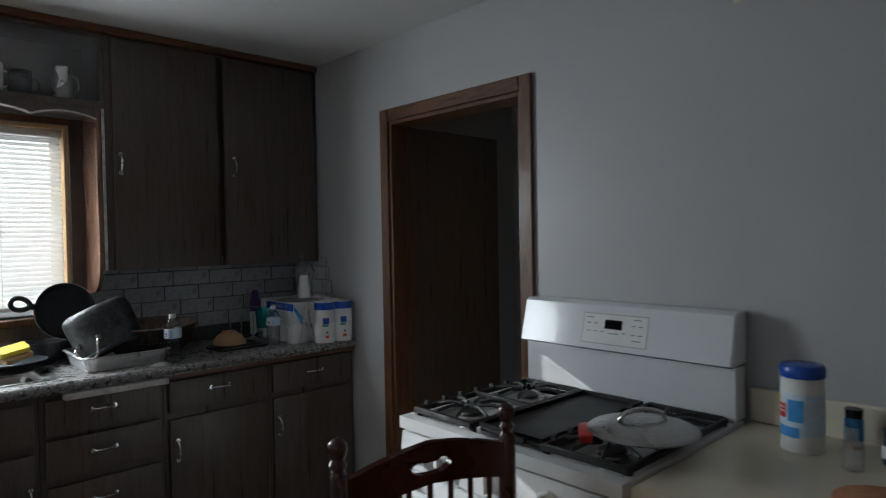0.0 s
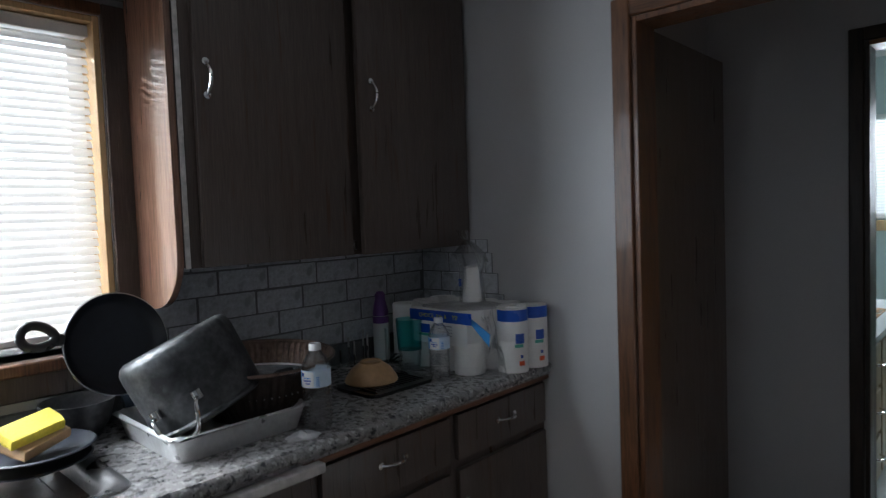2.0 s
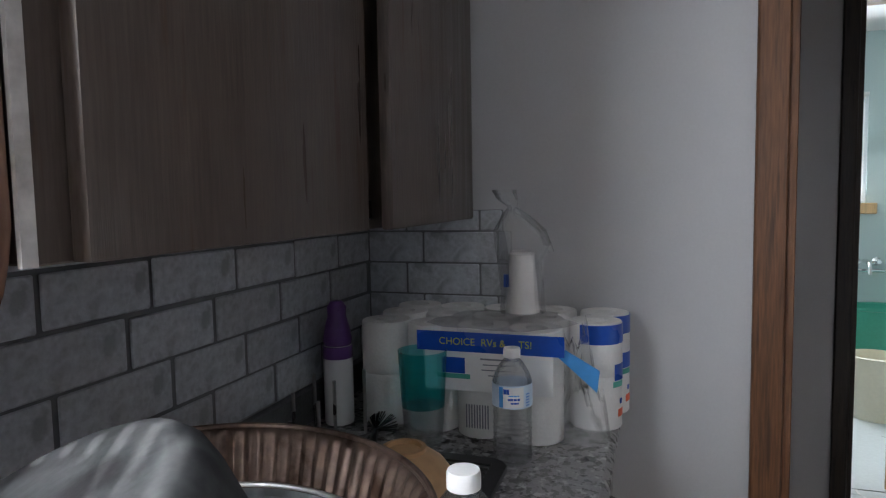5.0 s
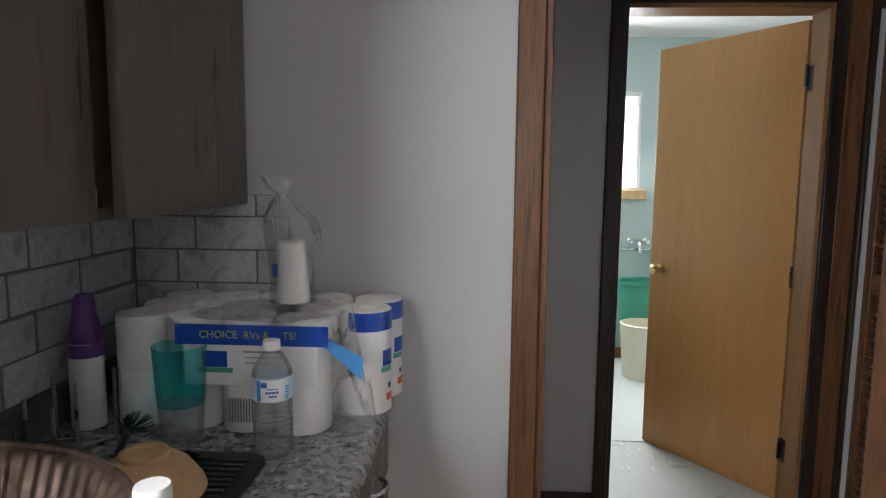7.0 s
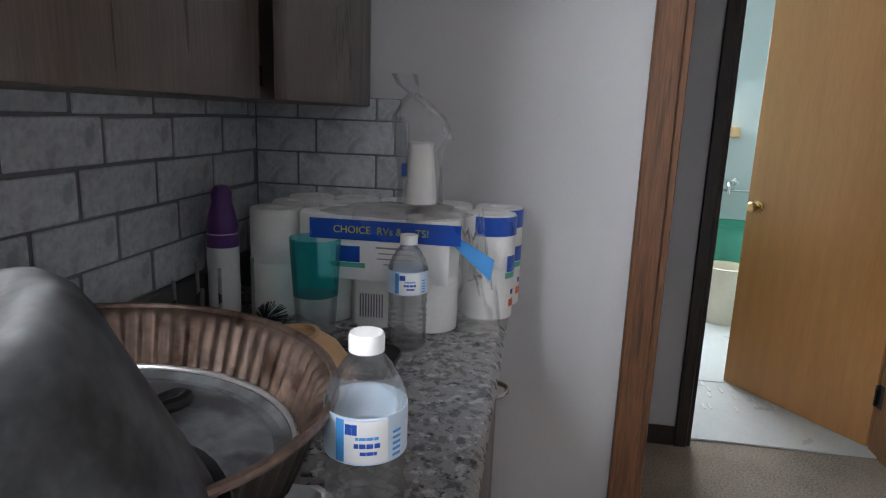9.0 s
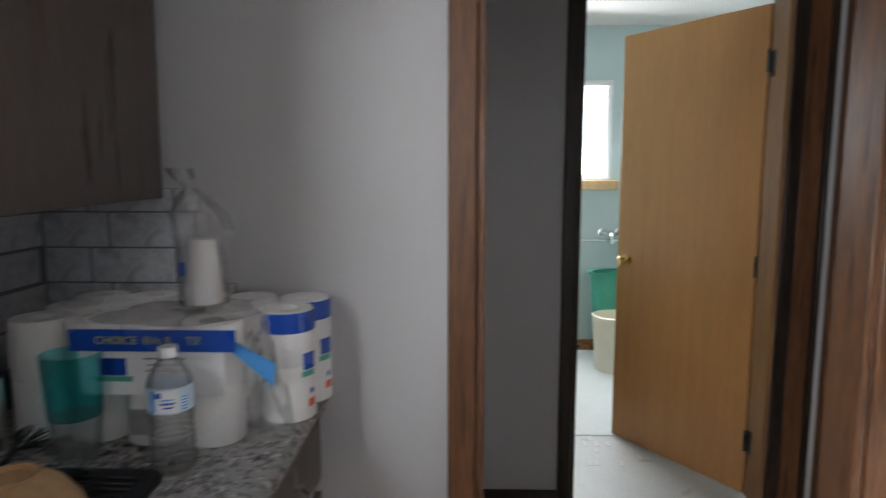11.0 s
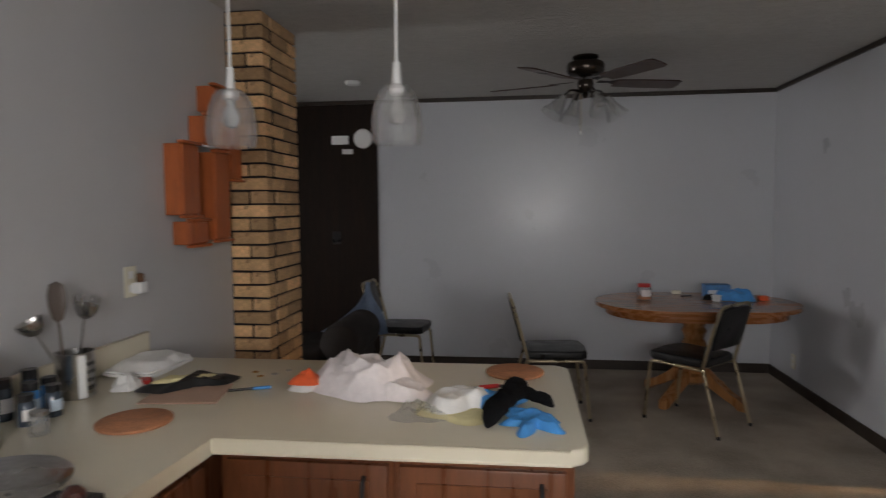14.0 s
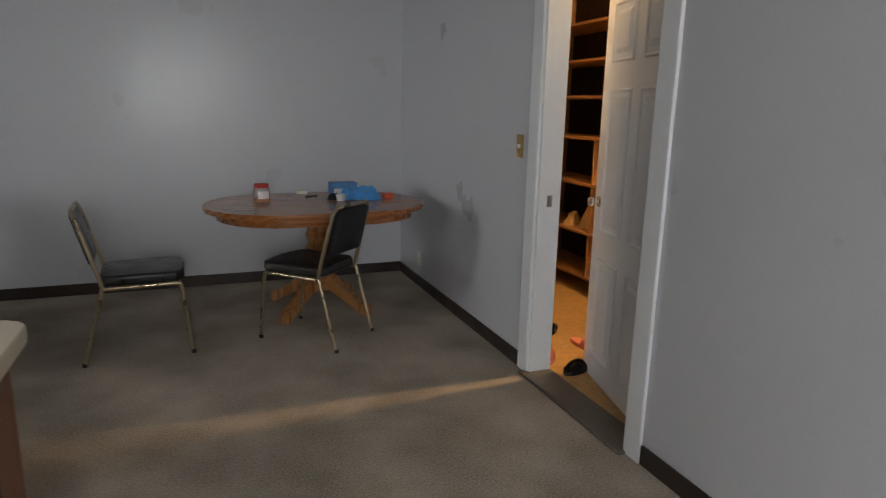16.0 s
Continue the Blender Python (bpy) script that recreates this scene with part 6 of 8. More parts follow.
def bath_vanity():
    v = thing("bath_vanity", "pale wooden bathroom vanity with drawers and grooved doors", "vanity", (4.3, 2.34, 0.0085))
    x0, x1, yf, yb, top = 3.46, 5.06, 2.085, 2.616, 0.79
    part("body", box(x0, x1, yf, yb, 0.09, top, 0.002), "vanity_wood", v)
    part("toe_kick", box(x0 + 0.01, x1 - 0.01, yf + 0.06, yb, 0.0085, 0.09), "black", v)
    for k in range(3):
        z0 = 0.12 + 0.225 * k
        d = part("drawer", box(x0 + 0.02, x0 + 0.44, yf - 0.018, yf - 0.0005, z0, z0 + 0.20, 0.004), "vanity_wood", v)
        part("handle", tube(curve_points([(x0 + 0.30, yf - 0.019, z0 + 0.11), (x0 + 0.32, yf - 0.042, z0 + 0.11), (x0 + 0.37, yf - 0.042, z0 + 0.11), (x0 + 0.39, yf - 0.019, z0 + 0.11)], 4), 0.005, 8), "chrome", d, "chrome pull")
    for k in range(2):
        xa = x0 + 0.47 + 0.56 * k
        d = part("door", box(xa, xa + 0.54, yf - 0.012, yf - 0.0005, 0.12, 0.77, 0.002), "vanity_wood", v)
        for i in range(6):
            part("board", box(xa + 0.003 + 0.09 * i, xa + 0.087 + 0.09 * i, yf - 0.018, yf - 0.0123, 0.122, 0.768, 0.002), "vanity_wood", d)
    tp = bmesh.new()
    bx0, bx1, by0, by1 = 4.05, 4.62, 2.16, 2.48
    for xa, xb, ya, yc in ((x0 - 0.02, bx0, yf - 0.025, yb), (bx1, x1 + 0.02, yf - 0.025, yb), (bx0, bx1, yf - 0.025, by0), (bx0, bx1, by1, yb)):
        box(xa, xb, ya, yc, top + 0.001, top + 0.032, 0.0, tp)
    bmesh.ops.remove_doubles(tp, verts=tp.verts, dist=1e-5)
    part("top", tp, "enamel", v, "white vanity top")
    part("backsplash", box(x0 - 0.02, x1 + 0.02, yb - 0.018, yb + 0.002, top + 0.0325, top + 0.11, 0.003), "enamel", v)
    part("basin", sheet_loft([rounded(bx0 - 0.02, bx1 + 0.02, by0 - 0.02, by1 + 0.02, 0.05, top + 0.034), rounded(bx0 - 0.018, bx1 + 0.018, by0 - 0.018, by1 + 0.018, 0.05, top + 0.040), rounded(bx0 + 0.012, bx1 - 0.012, by0 + 0.012, by1 - 0.012, 0.06, top + 0.034), rounded(bx0 + 0.03, bx1 - 0.03, by0 + 0.03, by1 - 0.03, 0.06, top - 0.06), rounded(bx0 + 0.09, bx1 - 0.09, by0 + 0.09, by1 - 0.09, 0.05, top - 0.10)]), "basin_brown", v, "tan glazed basin")
    for x, h in ((4.80, 0.17), (4.87, 0.11)):
        b = thing("soap_bottle", "white plastic bottle standing on the vanity top", "bottle", (x, 2.40, top + 0.032), group="bottles on the vanity")
        part("bottle_body", lathe([(0.0, 0.0), (0.034, 0.0), (0.036, 0.004), (0.036, h * 0.66), (0.014, h * 0.80), (0.014, h * 0.84), (0.0, h * 0.84)], (x, 2.40, top + 0.0325), 20), "white_plastic", b)
        part("cap", lathe([(0.0, h * 0.842), (0.017, h * 0.842), (0.017, h), (0.0, h)], (x, 2.40, top + 0.0325), 16), "white_plastic", b)
    for y, z1, m, lab in ((2.565, 2.36, "pipe_blue", "blue plastic water pipe running up the bathroom corner"), (2.522, 2.10, "pipe_red", "red plastic water pipe running up the bathroom corner")):
        p = thing("water_pipe", lab, "pipe", (5.53, y, 0.0085), group="water pipes in the bathroom corner")
        part("pipe", tube(curve_points([(5.53, y, 0.009), (5.53, y, 1.2), (5.53, y, z1 - 0.05), (5.545, y, z1)], 5), 0.012, 10), m, p)
        for z in (0.5, 1.15, 1.8):
            part("clip", box(5.532, 5.549, y - 0.017, y + 0.017, z, z + 0.02, 0.002), "white_plastic", p)


# ---------------------------------------------------------------- living room beyond the pier
rc = thing("recliner", "dark brown upholstered recliner with fat rounded arms", "armchair", (2.31, -2.6, 0))
part("base", box(1.99, 2.65, -2.90, -2.28, 0.05, 0.42, 0.04, seg=3), "cloth_brown", rc)
part("seat_cushion", box(2.01, 2.63, -2.84, -2.25, 0.421, 0.52, 0.04, seg=3), "cloth_brown", rc)
part("backrest", box(2.90, 3.11, -2.92, -2.28, 0.05, 0.95, 0.08, seg=4), "cloth_brown", rc)
for x in (1.88, 2.76):
    bm = lathe([(0.0, -0.36), (0.09, -0.355), (0.135, -0.33), (0.145, -0.28), (0.145, 0.28), (0.135, 0.33), (0.09, 0.355), (0.0, 0.36)], (x, -2.60, 0.545), 28, axis="Y")
    box(x - 0.10, x + 0.10, -2.92, -2.28, 0.02, 0.52, 0.03, bm)
    part("arm", bm, "cloth_brown", rc)


def fleece():
    bm = bmesh.new()
    n = 14
    rows = []
    for j in range(n + 1):
        v = j / n
        row = []
        for i in range(n + 1):
            u = i / n
            xr, zr = 1.885 - 0.155 * v, 0.87 - 0.42 * v
            xl, zl = 1.915 + 0.46 * v ** 1.5, 0.87 - 0.46 * v ** 0.8
            x = xr + (xl - xr) * u + 0.012 * math.sin(7 * v + 3 * u)
            z = zr + (zl - zr) * u + 0.012 * math.sin(9 * u + 4 * v) * v
            y = -3.17 + 0.02 * v + 0.035 * v * math.sin(9 * u) + 0.02 * math.sin(5 * v)
            row.append(bm.verts.new((x, y, z)))
        rows.append(row)
    for a, b in zip(rows, rows[1:]):
        for i in range(n):
            bm.faces.new((a[i], a[i + 1], b[i + 1], b[i]))
    bmesh.ops.solidify(bm, geom=bm.faces[:], thickness=0.02)
    return bm


solid("fleece_blanket", fleece(), "cloth_blue", "slate blue fleece draped over a chair back", "blanket")

# ---------------------------------------------------------------- things on the granite counter
GT = 0.9305


M["pot_metal"] = mat("scratched_grey_pot_metal", (0.095, 0.098, 0.102), 0.46, metal=0.6, var=0.4, scale=7, fine=70, bump=0.1, dark=(0.035, 0.035, 0.038), dark_at=0.55)
# foil darkened to hold the shade on the roasting pan's outside
M["foil_shaded"] = mat("shaded_outer_foil", (0.055, 0.042, 0.036), 0.5, metal=0.4, var=0.4, scale=12, fine=60, bump=0.2)
M["card"] = mat("pinkish_cardboard", (0.46, 0.30, 0.22), 0.8, var=0.08, scale=12, fine=120, bump=0.1)
M["black_knit"] = mat("black_knit_cloth", (0.007, 0.007, 0.008), 0.95, var=0.3, scale=20, fine=260, bump=0.6, spec=0.1)
M["pale_yellow"] = mat("pale_yellow_paper", (0.74, 0.66, 0.36), 0.8, var=0.08, bump=0.1)
M["blue_print"] = mat("blue_print_carton", (0.07, 0.22, 0.48), 0.5, var=0.25, scale=20, bump=0.02)


def writing(text, size, parent, m, material, name="lettering", depth=0.0004):
    cu = bpy.data.curves.new("lettering", "FONT")
    cu.body, cu.size, cu.extrude, cu.align_x, cu.align_y = text, size, depth, "CENTER", "CENTER"
    tmp = bpy.data.objects.new("tmp_text", cu)
    scene.collection.objects.link(tmp)
    dg = bpy.context.evaluated_depsgraph_get()
    me = bpy.data.meshes.new_from_object(tmp.evaluated_get(dg))
    bpy.data.objects.remove(tmp)
    me.materials.clear()
    me.materials.append(M[material])
    me.transform(W[parent.name].inverted() @ m)
    ob = new(name, me)
    ob.parent = parent
    W[ob.name] = W[parent.name]
    return ob


def water_bottle(x, y, h, r, label):
    b = thing("water_bottle", label, "bottle", (x, y, GT))
    k = h / 0.205
    prof = [(0.0, 0.002), (r * 0.75, 0.0), (r * 0.95, 0.006)]
    z = 0.012
    while z < 0.082:
        prof += [(r, z), (r * 0.94, z + 0.004)]
        z += 0.010
    prof += [(r * 0.97, 0.086), (r, 0.090), (r * 0.96, 0.096), (r, 0.101), (r, 0.148), (r * 0.97, 0.153), (r * 0.86, 0.163), (r * 0.64, 0.177), (r * 0.44, 0.186), (r * 0.36, 0.189), (r * 0.36, 0.193)]
    part("bottle_body", lathe([(q, zz * k) for q, zz in prof] + [(q - 0.0007, zz * k) for q, zz in reversed(prof[3:])] + [(0.0, 0.004)], (x, y, GT), 28), "pet", b)
    part("label_band", lathe([(r + 0.0006, 0.106 * k), (r + 0.0006, 0.146 * k), (r + 0.0001, 0.146 * k), (r + 0.0001, 0.106 * k)], (x, y, GT), 28, loop=True), "label", b, "pale blue and white paper label")
    for a, w, z0, z1, m in ((196, 58, 0.108, 0.144, "white_plastic"), (176, 16, 0.132, 0.141, "blue"), (197, 30, 0.128, 0.1305, "sky_blue"), (197, 34, 0.121, 0.125, "blue"), (199, 22, 0.115, 0.118, "blue"), (240, 14, 0.110, 0.112, "sky_blue"), (240, 14, 0.115, 0.117, "sky_blue"), (240, 14, 0.120, 0.122, "sky_blue"), (240, 14, 0.125, 0.127, "sky_blue"), (240, 14, 0.130, 0.132, "sky_blue"), (160, 12, 0.108, 0.144, "sky_blue")):
        bm = bmesh.new()
        n = 6
        rows = [[bm.verts.new((x + (r + o) * math.cos(radians(a + w * (i / n - 0.5))), y + (r + o) * math.sin(radians(a + w * (i / n - 0.5))), GT + zz * k)) for i in range(n + 1)] for o, zz in ((0.0008, z0), (0.0013, z0), (0.0013, z1), (0.0008, z1))]
        for p, q in zip(rows, rows[1:] + rows[:1]):
            for i in range(n):
                bm.faces.new((p[i], p[i + 1], q[i + 1], q[i]))
        part("label_mark", bm, m, b)
    part("cap", lathe([(0.0, 0.016), (r * 0.40, 0.016), (r * 0.43, 0.013), (r * 0.43, 0.0), (r * 0.38, 0.0), (r * 0.38, 0.004), (0.0, 0.004)], (x, y, GT + 0.190 * k), 24), "white_plastic", b, "white screw cap")


water_bottle(1.182, 2.853, 0.215, 0.036, "clear water bottle with blue and white label by foil pan")
water_bottle(1.706, 2.925, 0.198, 0.034, "clear water bottle with blue and white label by tissue rolls")


def sheet_loft(rings, material_bm=None, cap=True):
    bm = bmesh.new()
    rs = [[bm.verts.new(p) for p in ring] for ring in rings]
    n = len(rs[0])
    for a, b in zip(rs, rs[1:]):
        for i in range(n):
            bm.faces.new((a[i], a[(i + 1) % n], b[(i + 1) % n], b[i]))
    if cap:
        bm.faces.new(rs[-1])
    return bm


def rounded(x0, x1, y0, y1, r, z, wob=0.0, n=6, seed=0):
    rng = random.Random(seed)
    out = []
    for cx, cy, a0 in ((x1 - r, y1 - r, 0), (x0 + r, y1 - r, 90), (x0 + r, y0 + r, 180), (x1 - r, y0 + r, 270)):
        for k in range(n + 1):
            a = radians(a0 + 90 * k / n)
            out.append((cx + r * math.cos(a) + rng.uniform(-wob, wob), cy + r * math.sin(a) + rng.uniform(-wob, wob), z + rng.uniform(-wob, wob)))
    return out


bath_vanity()


def foil_tray():
    t = thing("foil_tray", "crumpled rectangular foil baking tray holding a pot", "tray", (0.88, 3.0, GT))
    x0, x1, y0, y1 = 0.835, 1.175, 2.885, 3.22
    rings = [rounded(x0 - 0.012, x1 + 0.012, y0 - 0.012, y1 + 0.012, 0.03, GT + 0.060, 0.003, 6, 1), rounded(x0 - 0.004, x1 + 0.004, y0 - 0.004, y1 + 0.004, 0.03, GT + 0.064, 0.002, 6, 2),
             rounded(x0, x1, y0, y1, 0.03, GT + 0.058, 0.0015, 6, 3), rounded(x0 + 0.015, x1 - 0.015, y0 + 0.015, y1 - 0.015, 0.03, GT + 0.006, 0.001, 6, 4)]
    bm = sheet_loft(rings)
    outer = [rounded(x0 - 0.012, x1 + 0.012, y0 - 0.012, y1 + 0.012, 0.03, GT + 0.058, 0.001, 6, 5), rounded(x0 - 0.002, x1 + 0.002, y0 - 0.002, y1 + 0.002, 0.03, GT + 0.054, 0.001, 6, 6), rounded(x0 + 0.012, x1 - 0.012, y0 + 0.012, y1 - 0.012, 0.03, GT + 0.0005, 0.0, 6, 7)]
    part("tray_wall", bm, "foil", t)
    part("tray_underside", sheet_loft(outer), "foil", t)


foil_tray()


def stock_pot():
    p = thing("stock_pot", "scratched dull aluminium pot turned over in the foil tray", "pot", (0.90, 2.97, GT))
    m = Matrix.Translation((0.988, 3.022, 1.000)) @ Vector((-0.335, 0.285, 0.89)).to_track_quat("Z", "Y").to_matrix().to_4x4() @ Matrix.Scale(1.05, 4)
    prof = [(0.124, -0.004), (0.137, 0.002), (0.137, 0.008), (0.130, 0.012), (0.133, 0.15), (0.131, 0.168), (0.124, 0.180), (0.112, 0.186), (0.0, 0.187)]
    bm = lathe([(0.0, 0.165), (0.118, 0.165), (0.127, 0.15), (0.124, 0.0)] + prof, (0, 0, 0), 48)
    bmesh.ops.transform(bm, matrix=m, verts=bm.verts)
    part("pot_body", bm, "pot_metal", p)
    inv = m.inverted().to_3x3()
    for way in (Vector((-0.75, -0.70, 0)), Vector((0.75, 0.70, 0))):
        d = inv @ way
        d.z = 0
        d.normalize()
        t = Vector((-d.y, d.x, 0))
        pts = [d * 0.131 + t * 0.05 + Vector((0, 0, 0.06)), d * 0.155 + t * 0.05 + Vector((0, 0, 0.045)), d * 0.168 + t * 0.03 + Vector((0, 0, -0.005)), d * 0.168 - t * 0.03 + Vector((0, 0, -0.005)), d * 0.155 - t * 0.05 + Vector((0, 0, 0.045)), d * 0.131 - t * 0.05 + Vector((0, 0, 0.06))]
        bm = tube(curve_points(pts, 5), 0.005, 8)
        for q in (pts[0], pts[-1]):
            lathe([(0.0, -0.012), (0.012, -0.010), (0.012, 0.010), (0.0, 0.012)], q, 10, bm)
        bmesh.ops.transform(bm, matrix=m, verts=bm.verts)
        part("wire_handle", bm, "chrome", p)


stock_pot()


def frying_pan():
    p = thing("frying_pan", "black nonstick frying pan leaning against the window", "frying pan", (0.857, 3.22, 1.07))
    m = Matrix.Translation((0.840, 3.235, 1.158)) @ Matrix.Rotation(radians(6), 4, "Z") @ Matrix.Rotation(radians(78), 4, "X")
    bm = lathe([(0.0, 0.0), (0.095, 0.0), (0.112, 0.012), (0.124, 0.036), (0.126, 0.038), (0.124, 0.040), (0.108, 0.014), (0.094, 0.005), (0.0, 0.005)], (0, 0, 0), 44)
    bmesh.ops.transform(bm, matrix=m, verts=bm.verts)
    part("pan_bowl", bm, "nonstick", p)
    rim = tube([(0.126 * math.cos(radians(a)), 0.126 * math.sin(radians(a)), 0.038) for a in range(0, 360, 8)], 0.0018, 6, closed=True)
    bmesh.ops.transform(rim, matrix=m, verts=rim.verts)
    part("rim", rim, "steel", p)
    turn = m @ Matrix.Rotation(radians(-14), 4, "Z")
    h = tube([(-0.178 + 0.036 * math.cos(radians(a)), 0.003 + 0.022 * math.sin(radians(a)) * (1.15 - 0.2 * math.cos(radians(a))), 0.034) for a in range(0, 360, 12)], 0.011, 10, closed=True)
    box(-0.148, -0.118, -0.014, 0.014, 0.027, 0.040, 0.004, h)
    bmesh.ops.transform(h, matrix=turn, verts=h.verts)
    part("handle", h, "black", p, "black handle with an open loop")
    # bowls that hold the pan up
    for x, y, r, h0, mm, lab in ((0.765, 3.27, 0.085, 0.10, "dull_steel", "grey mixing bowl under the frying pan"), (0.935, 3.28, 0.068, 0.10, "dark_glass", "dark smoked-glass bowl under the frying pan")):
        o = solid("mixing_bowl", lathe([(r * 0.5, 0.0), (r * 0.55, 0.004), (r * 0.85, h0 * 0.5), (r, h0), (r * 0.96, h0), (r * 0.8, h0 * 0.5), (r * 0.5, 0.010), (0.0, 0.010)], (x, y, GT), 28), mm, lab, "bowl", "bowls by the window")


frying_pan()
o = thing("sink_dishes", "stack of dark plates drying over the sink edge", "plates", (0.63, 3.13, 0.935))
for k in range(2):
    part("plate", lathe([(0.07, 0.0), (0.075, 0.003), (0.115, 0.016), (0.118, 0.018), (0.114, 0.020), (0.07, 0.007), (0.0, 0.007)], (0.63 + 0.006 * k, 3.13 - 0.006 * k, 0.9365 + 0.028 * k), 32), "nonstick", o)


def sponge(x, y, z, turn, tilt, m, label):
    bm = plate([(-0.055, -0.032), (0.05, -0.036), (0.056, -0.01), (0.052, 0.034), (-0.01, 0.030), (-0.056, 0.036), (-0.05, 0.0)], 0.0, 0.022, bevel=0.006, seg=2)
    for v in bm.verts:
        v.co.z += 0.010 * math.sin(v.co.x * 34) + 0.004 * math.sin(v.co.y * 60)
    bmesh.ops.transform(bm, matrix=Matrix.Translation((x, y, z)) @ Matrix.Rotation(radians(turn), 4, "Z") @ Matrix.Rotation(radians(tilt), 4, "X"), verts=bm.verts)
    solid("sponge", bm, m, label, "sponge", "sponges by the sink")


sponge(0.635, 3.10, 0.994, 25, 6, "tan", "pale worn sponge under a yellow one")
sponge(0.627, 3.105, 1.020, 12, 9, "yellow", "bright yellow sponge on a stack of plates")


def roaster():
    cx, cy = 1.168, 3.12
    r = thing("roasting_pan", "large browned oval foil roasting pan with fluted sides", "roasting pan", (cx, cy, GT))
    n, flutes = 330, 66
    u, v = Vector((0.38, 0.925, 0)), Vector((0.925, -0.38, 0))
    def ring(k, z, flute):
        out = []
        for i in range(n):
            a = 2 * math.pi * i / n
            f = flute * math.cos(flutes * a + 0.8 * math.sin(5 * a)) * (1 + 0.3 * math.sin(3 * a))
            p = Vector((cx, cy, z)) + u * (0.243 * k + f) * math.cos(a) + v * (0.213 * k + f) * math.sin(a)
            out.append(tuple(p))
        return out
    T = GT + 0.150
    part("fluted_wall", sheet_loft([ring(1.0, T, 0.0), ring(0.975, T - 0.003, 0.0005), ring(0.95, T - 0.010, 0.0035), ring(0.87, T - 0.062, 0.004), ring(0.855, T - 0.068, 0.001), ring(0.83, T - 0.069, 0.0)], cap=False), "foil_brown", r)
    # the outer wall's shade is in its dark foil colour
    part("outer_wall", sheet_loft([ring(1.0, T - 0.003, 0.0), ring(0.96, T - 0.014, 0.003), ring(0.84, T - 0.082, 0.003), ring(0.58, GT + 0.0005, 0.0)]), "foil_shaded", r, "foil outside with its shade put into the colour")
    part("rim", tube(ring(1.005, T, 0.0)[::3], 0.0045, 8, closed=True), "foil_brown", r, "rolled brown rim")
    part("inner_bead", tube(ring(0.845, T - 0.066, 0.0)[::3], 0.0035, 8, closed=True), "foil", r, "bright inner foil bead")
    part("pan_floor", sheet_loft([ring(0.842, T - 0.068, 0.0), ring(0.80, T - 0.076, 0.0), ring(0.40, T - 0.080, 0.0), ring(0.1, T - 0.080, 0.0)]), "foil_grey", r, "greasy grey pan floor")
    lid = thing("pan_lid", "grey metal lid with a black loop handle in the roasting pan", "lid", (cx, cy, T - 0.08))
    part("disc", sheet_loft([ring(0.74, T - 0.0795, 0.0), ring(0.75, T - 0.074, 0.0), ring(0.70, T - 0.070, 0.0), ring(0.40, T - 0.062, 0.0), ring(0.05, T - 0.060, 0.0)]), "foil_grey", lid)
    z = T - 0.062
    part("handle", tube(curve_points([(1.200, 3.092, z), (1.210, 3.072, z + 0.016), (1.224, 3.058, z + 0.019), (1.240, 3.058, z + 0.019), (1.247, 3.070, z + 0.017), (1.240, 3.086, z + 0.012), (1.218, 3.110, z)], 5), 0.0075, 8), "black", lid)


roaster()
solid("foil_scrap", heap((1.12, 2.83, GT), 0.045, 0.03, 0.014, 71, 22, 0.9), "foil", "crumpled scrap of foil beside the tray", "foil")

dm = thing("grill_tray", "black ribbed plastic tray with a slotted grid", "tray", (1.56, 3.03, GT))
part("base", plate([(p[0], p[1]) for p in rounded(1.425, 1.685, 2.925, 3.115, 0.025, 0)], GT, GT + 0.010, bevel=0.003, seg=1), "black", dm)
for k in range(13):
    part("rib", box(1.45 + k * 0.0165, 1.457 + k * 0.0165, 2.95, 3.09, GT + 0.0103, GT + 0.0145, 0.001), "black", dm)
bo = thing("stoneware_bowl", "tan stoneware bowl turned upside down on the tray", "bowl", (1.53, 3.055, GT + 0.015))
bm = lathe([(0.082, 0.0), (0.084, 0.003), (0.080, 0.014), (0.062, 0.040), (0.040, 0.056), (0.034, 0.058), (0.034, 0.064), (0.028, 0.064), (0.026, 0.058), (0.0, 0.057)], (1.53, 3.055, GT + 0.0148), 36)
part("bowl_body", bm, "tan", bo)


def tumbler():
    t = thing("tumbler", "teal to clear tapered plastic tumbler", "tumbler", (1.748, 3.105, GT))
    part("upper", lathe([(0.0464, 0.175), (0.0405, 0.070), (0.0392, 0.070), (0.0449, 0.175)], (1.748, 3.105, GT), 30, loop=True), "teal_clear", t, "teal upper half")
    part("lower", lathe([(0.0404, 0.0698), (0.036, 0.012), (0.033, 0.0), (0.0, 0.0), (0.0, 0.008), (0.032, 0.012), (0.0390, 0.0698)], (1.748, 3.105, GT), 30), "pet", t, "clear lower half")


M["teal_clear"] = glass("teal_translucent_plastic", (0.10, 0.70, 0.72), 0.10, 1.2, 0.68)
tumbler()

sp = thing("spray_can", "white and purple air freshener spray can", "spray can", (1.80, 3.31, GT))
part("can", lathe([(0.0, 0.0), (0.029, 0.0), (0.030, 0.004), (0.030, 0.154), (0.028, 0.162), (0.0, 0.162)], (1.80, 3.31, GT), 24), "white_plastic", sp)
part("sleeve", lathe([(0.0303, 0.136), (0.0303, 0.160), (0.0285, 0.161), (0.0285, 0.136)], (1.80, 3.31, GT), 24, loop=True), "purple", sp)
part("top", lathe([(0.028, 0.1625), (0.030, 0.175), (0.025, 0.20), (0.019, 0.222), (0.020, 0.240), (0.012, 0.252), (0.0, 0.254)], (1.80, 3.31, GT), 24), "purple", sp, "purple trigger cap")

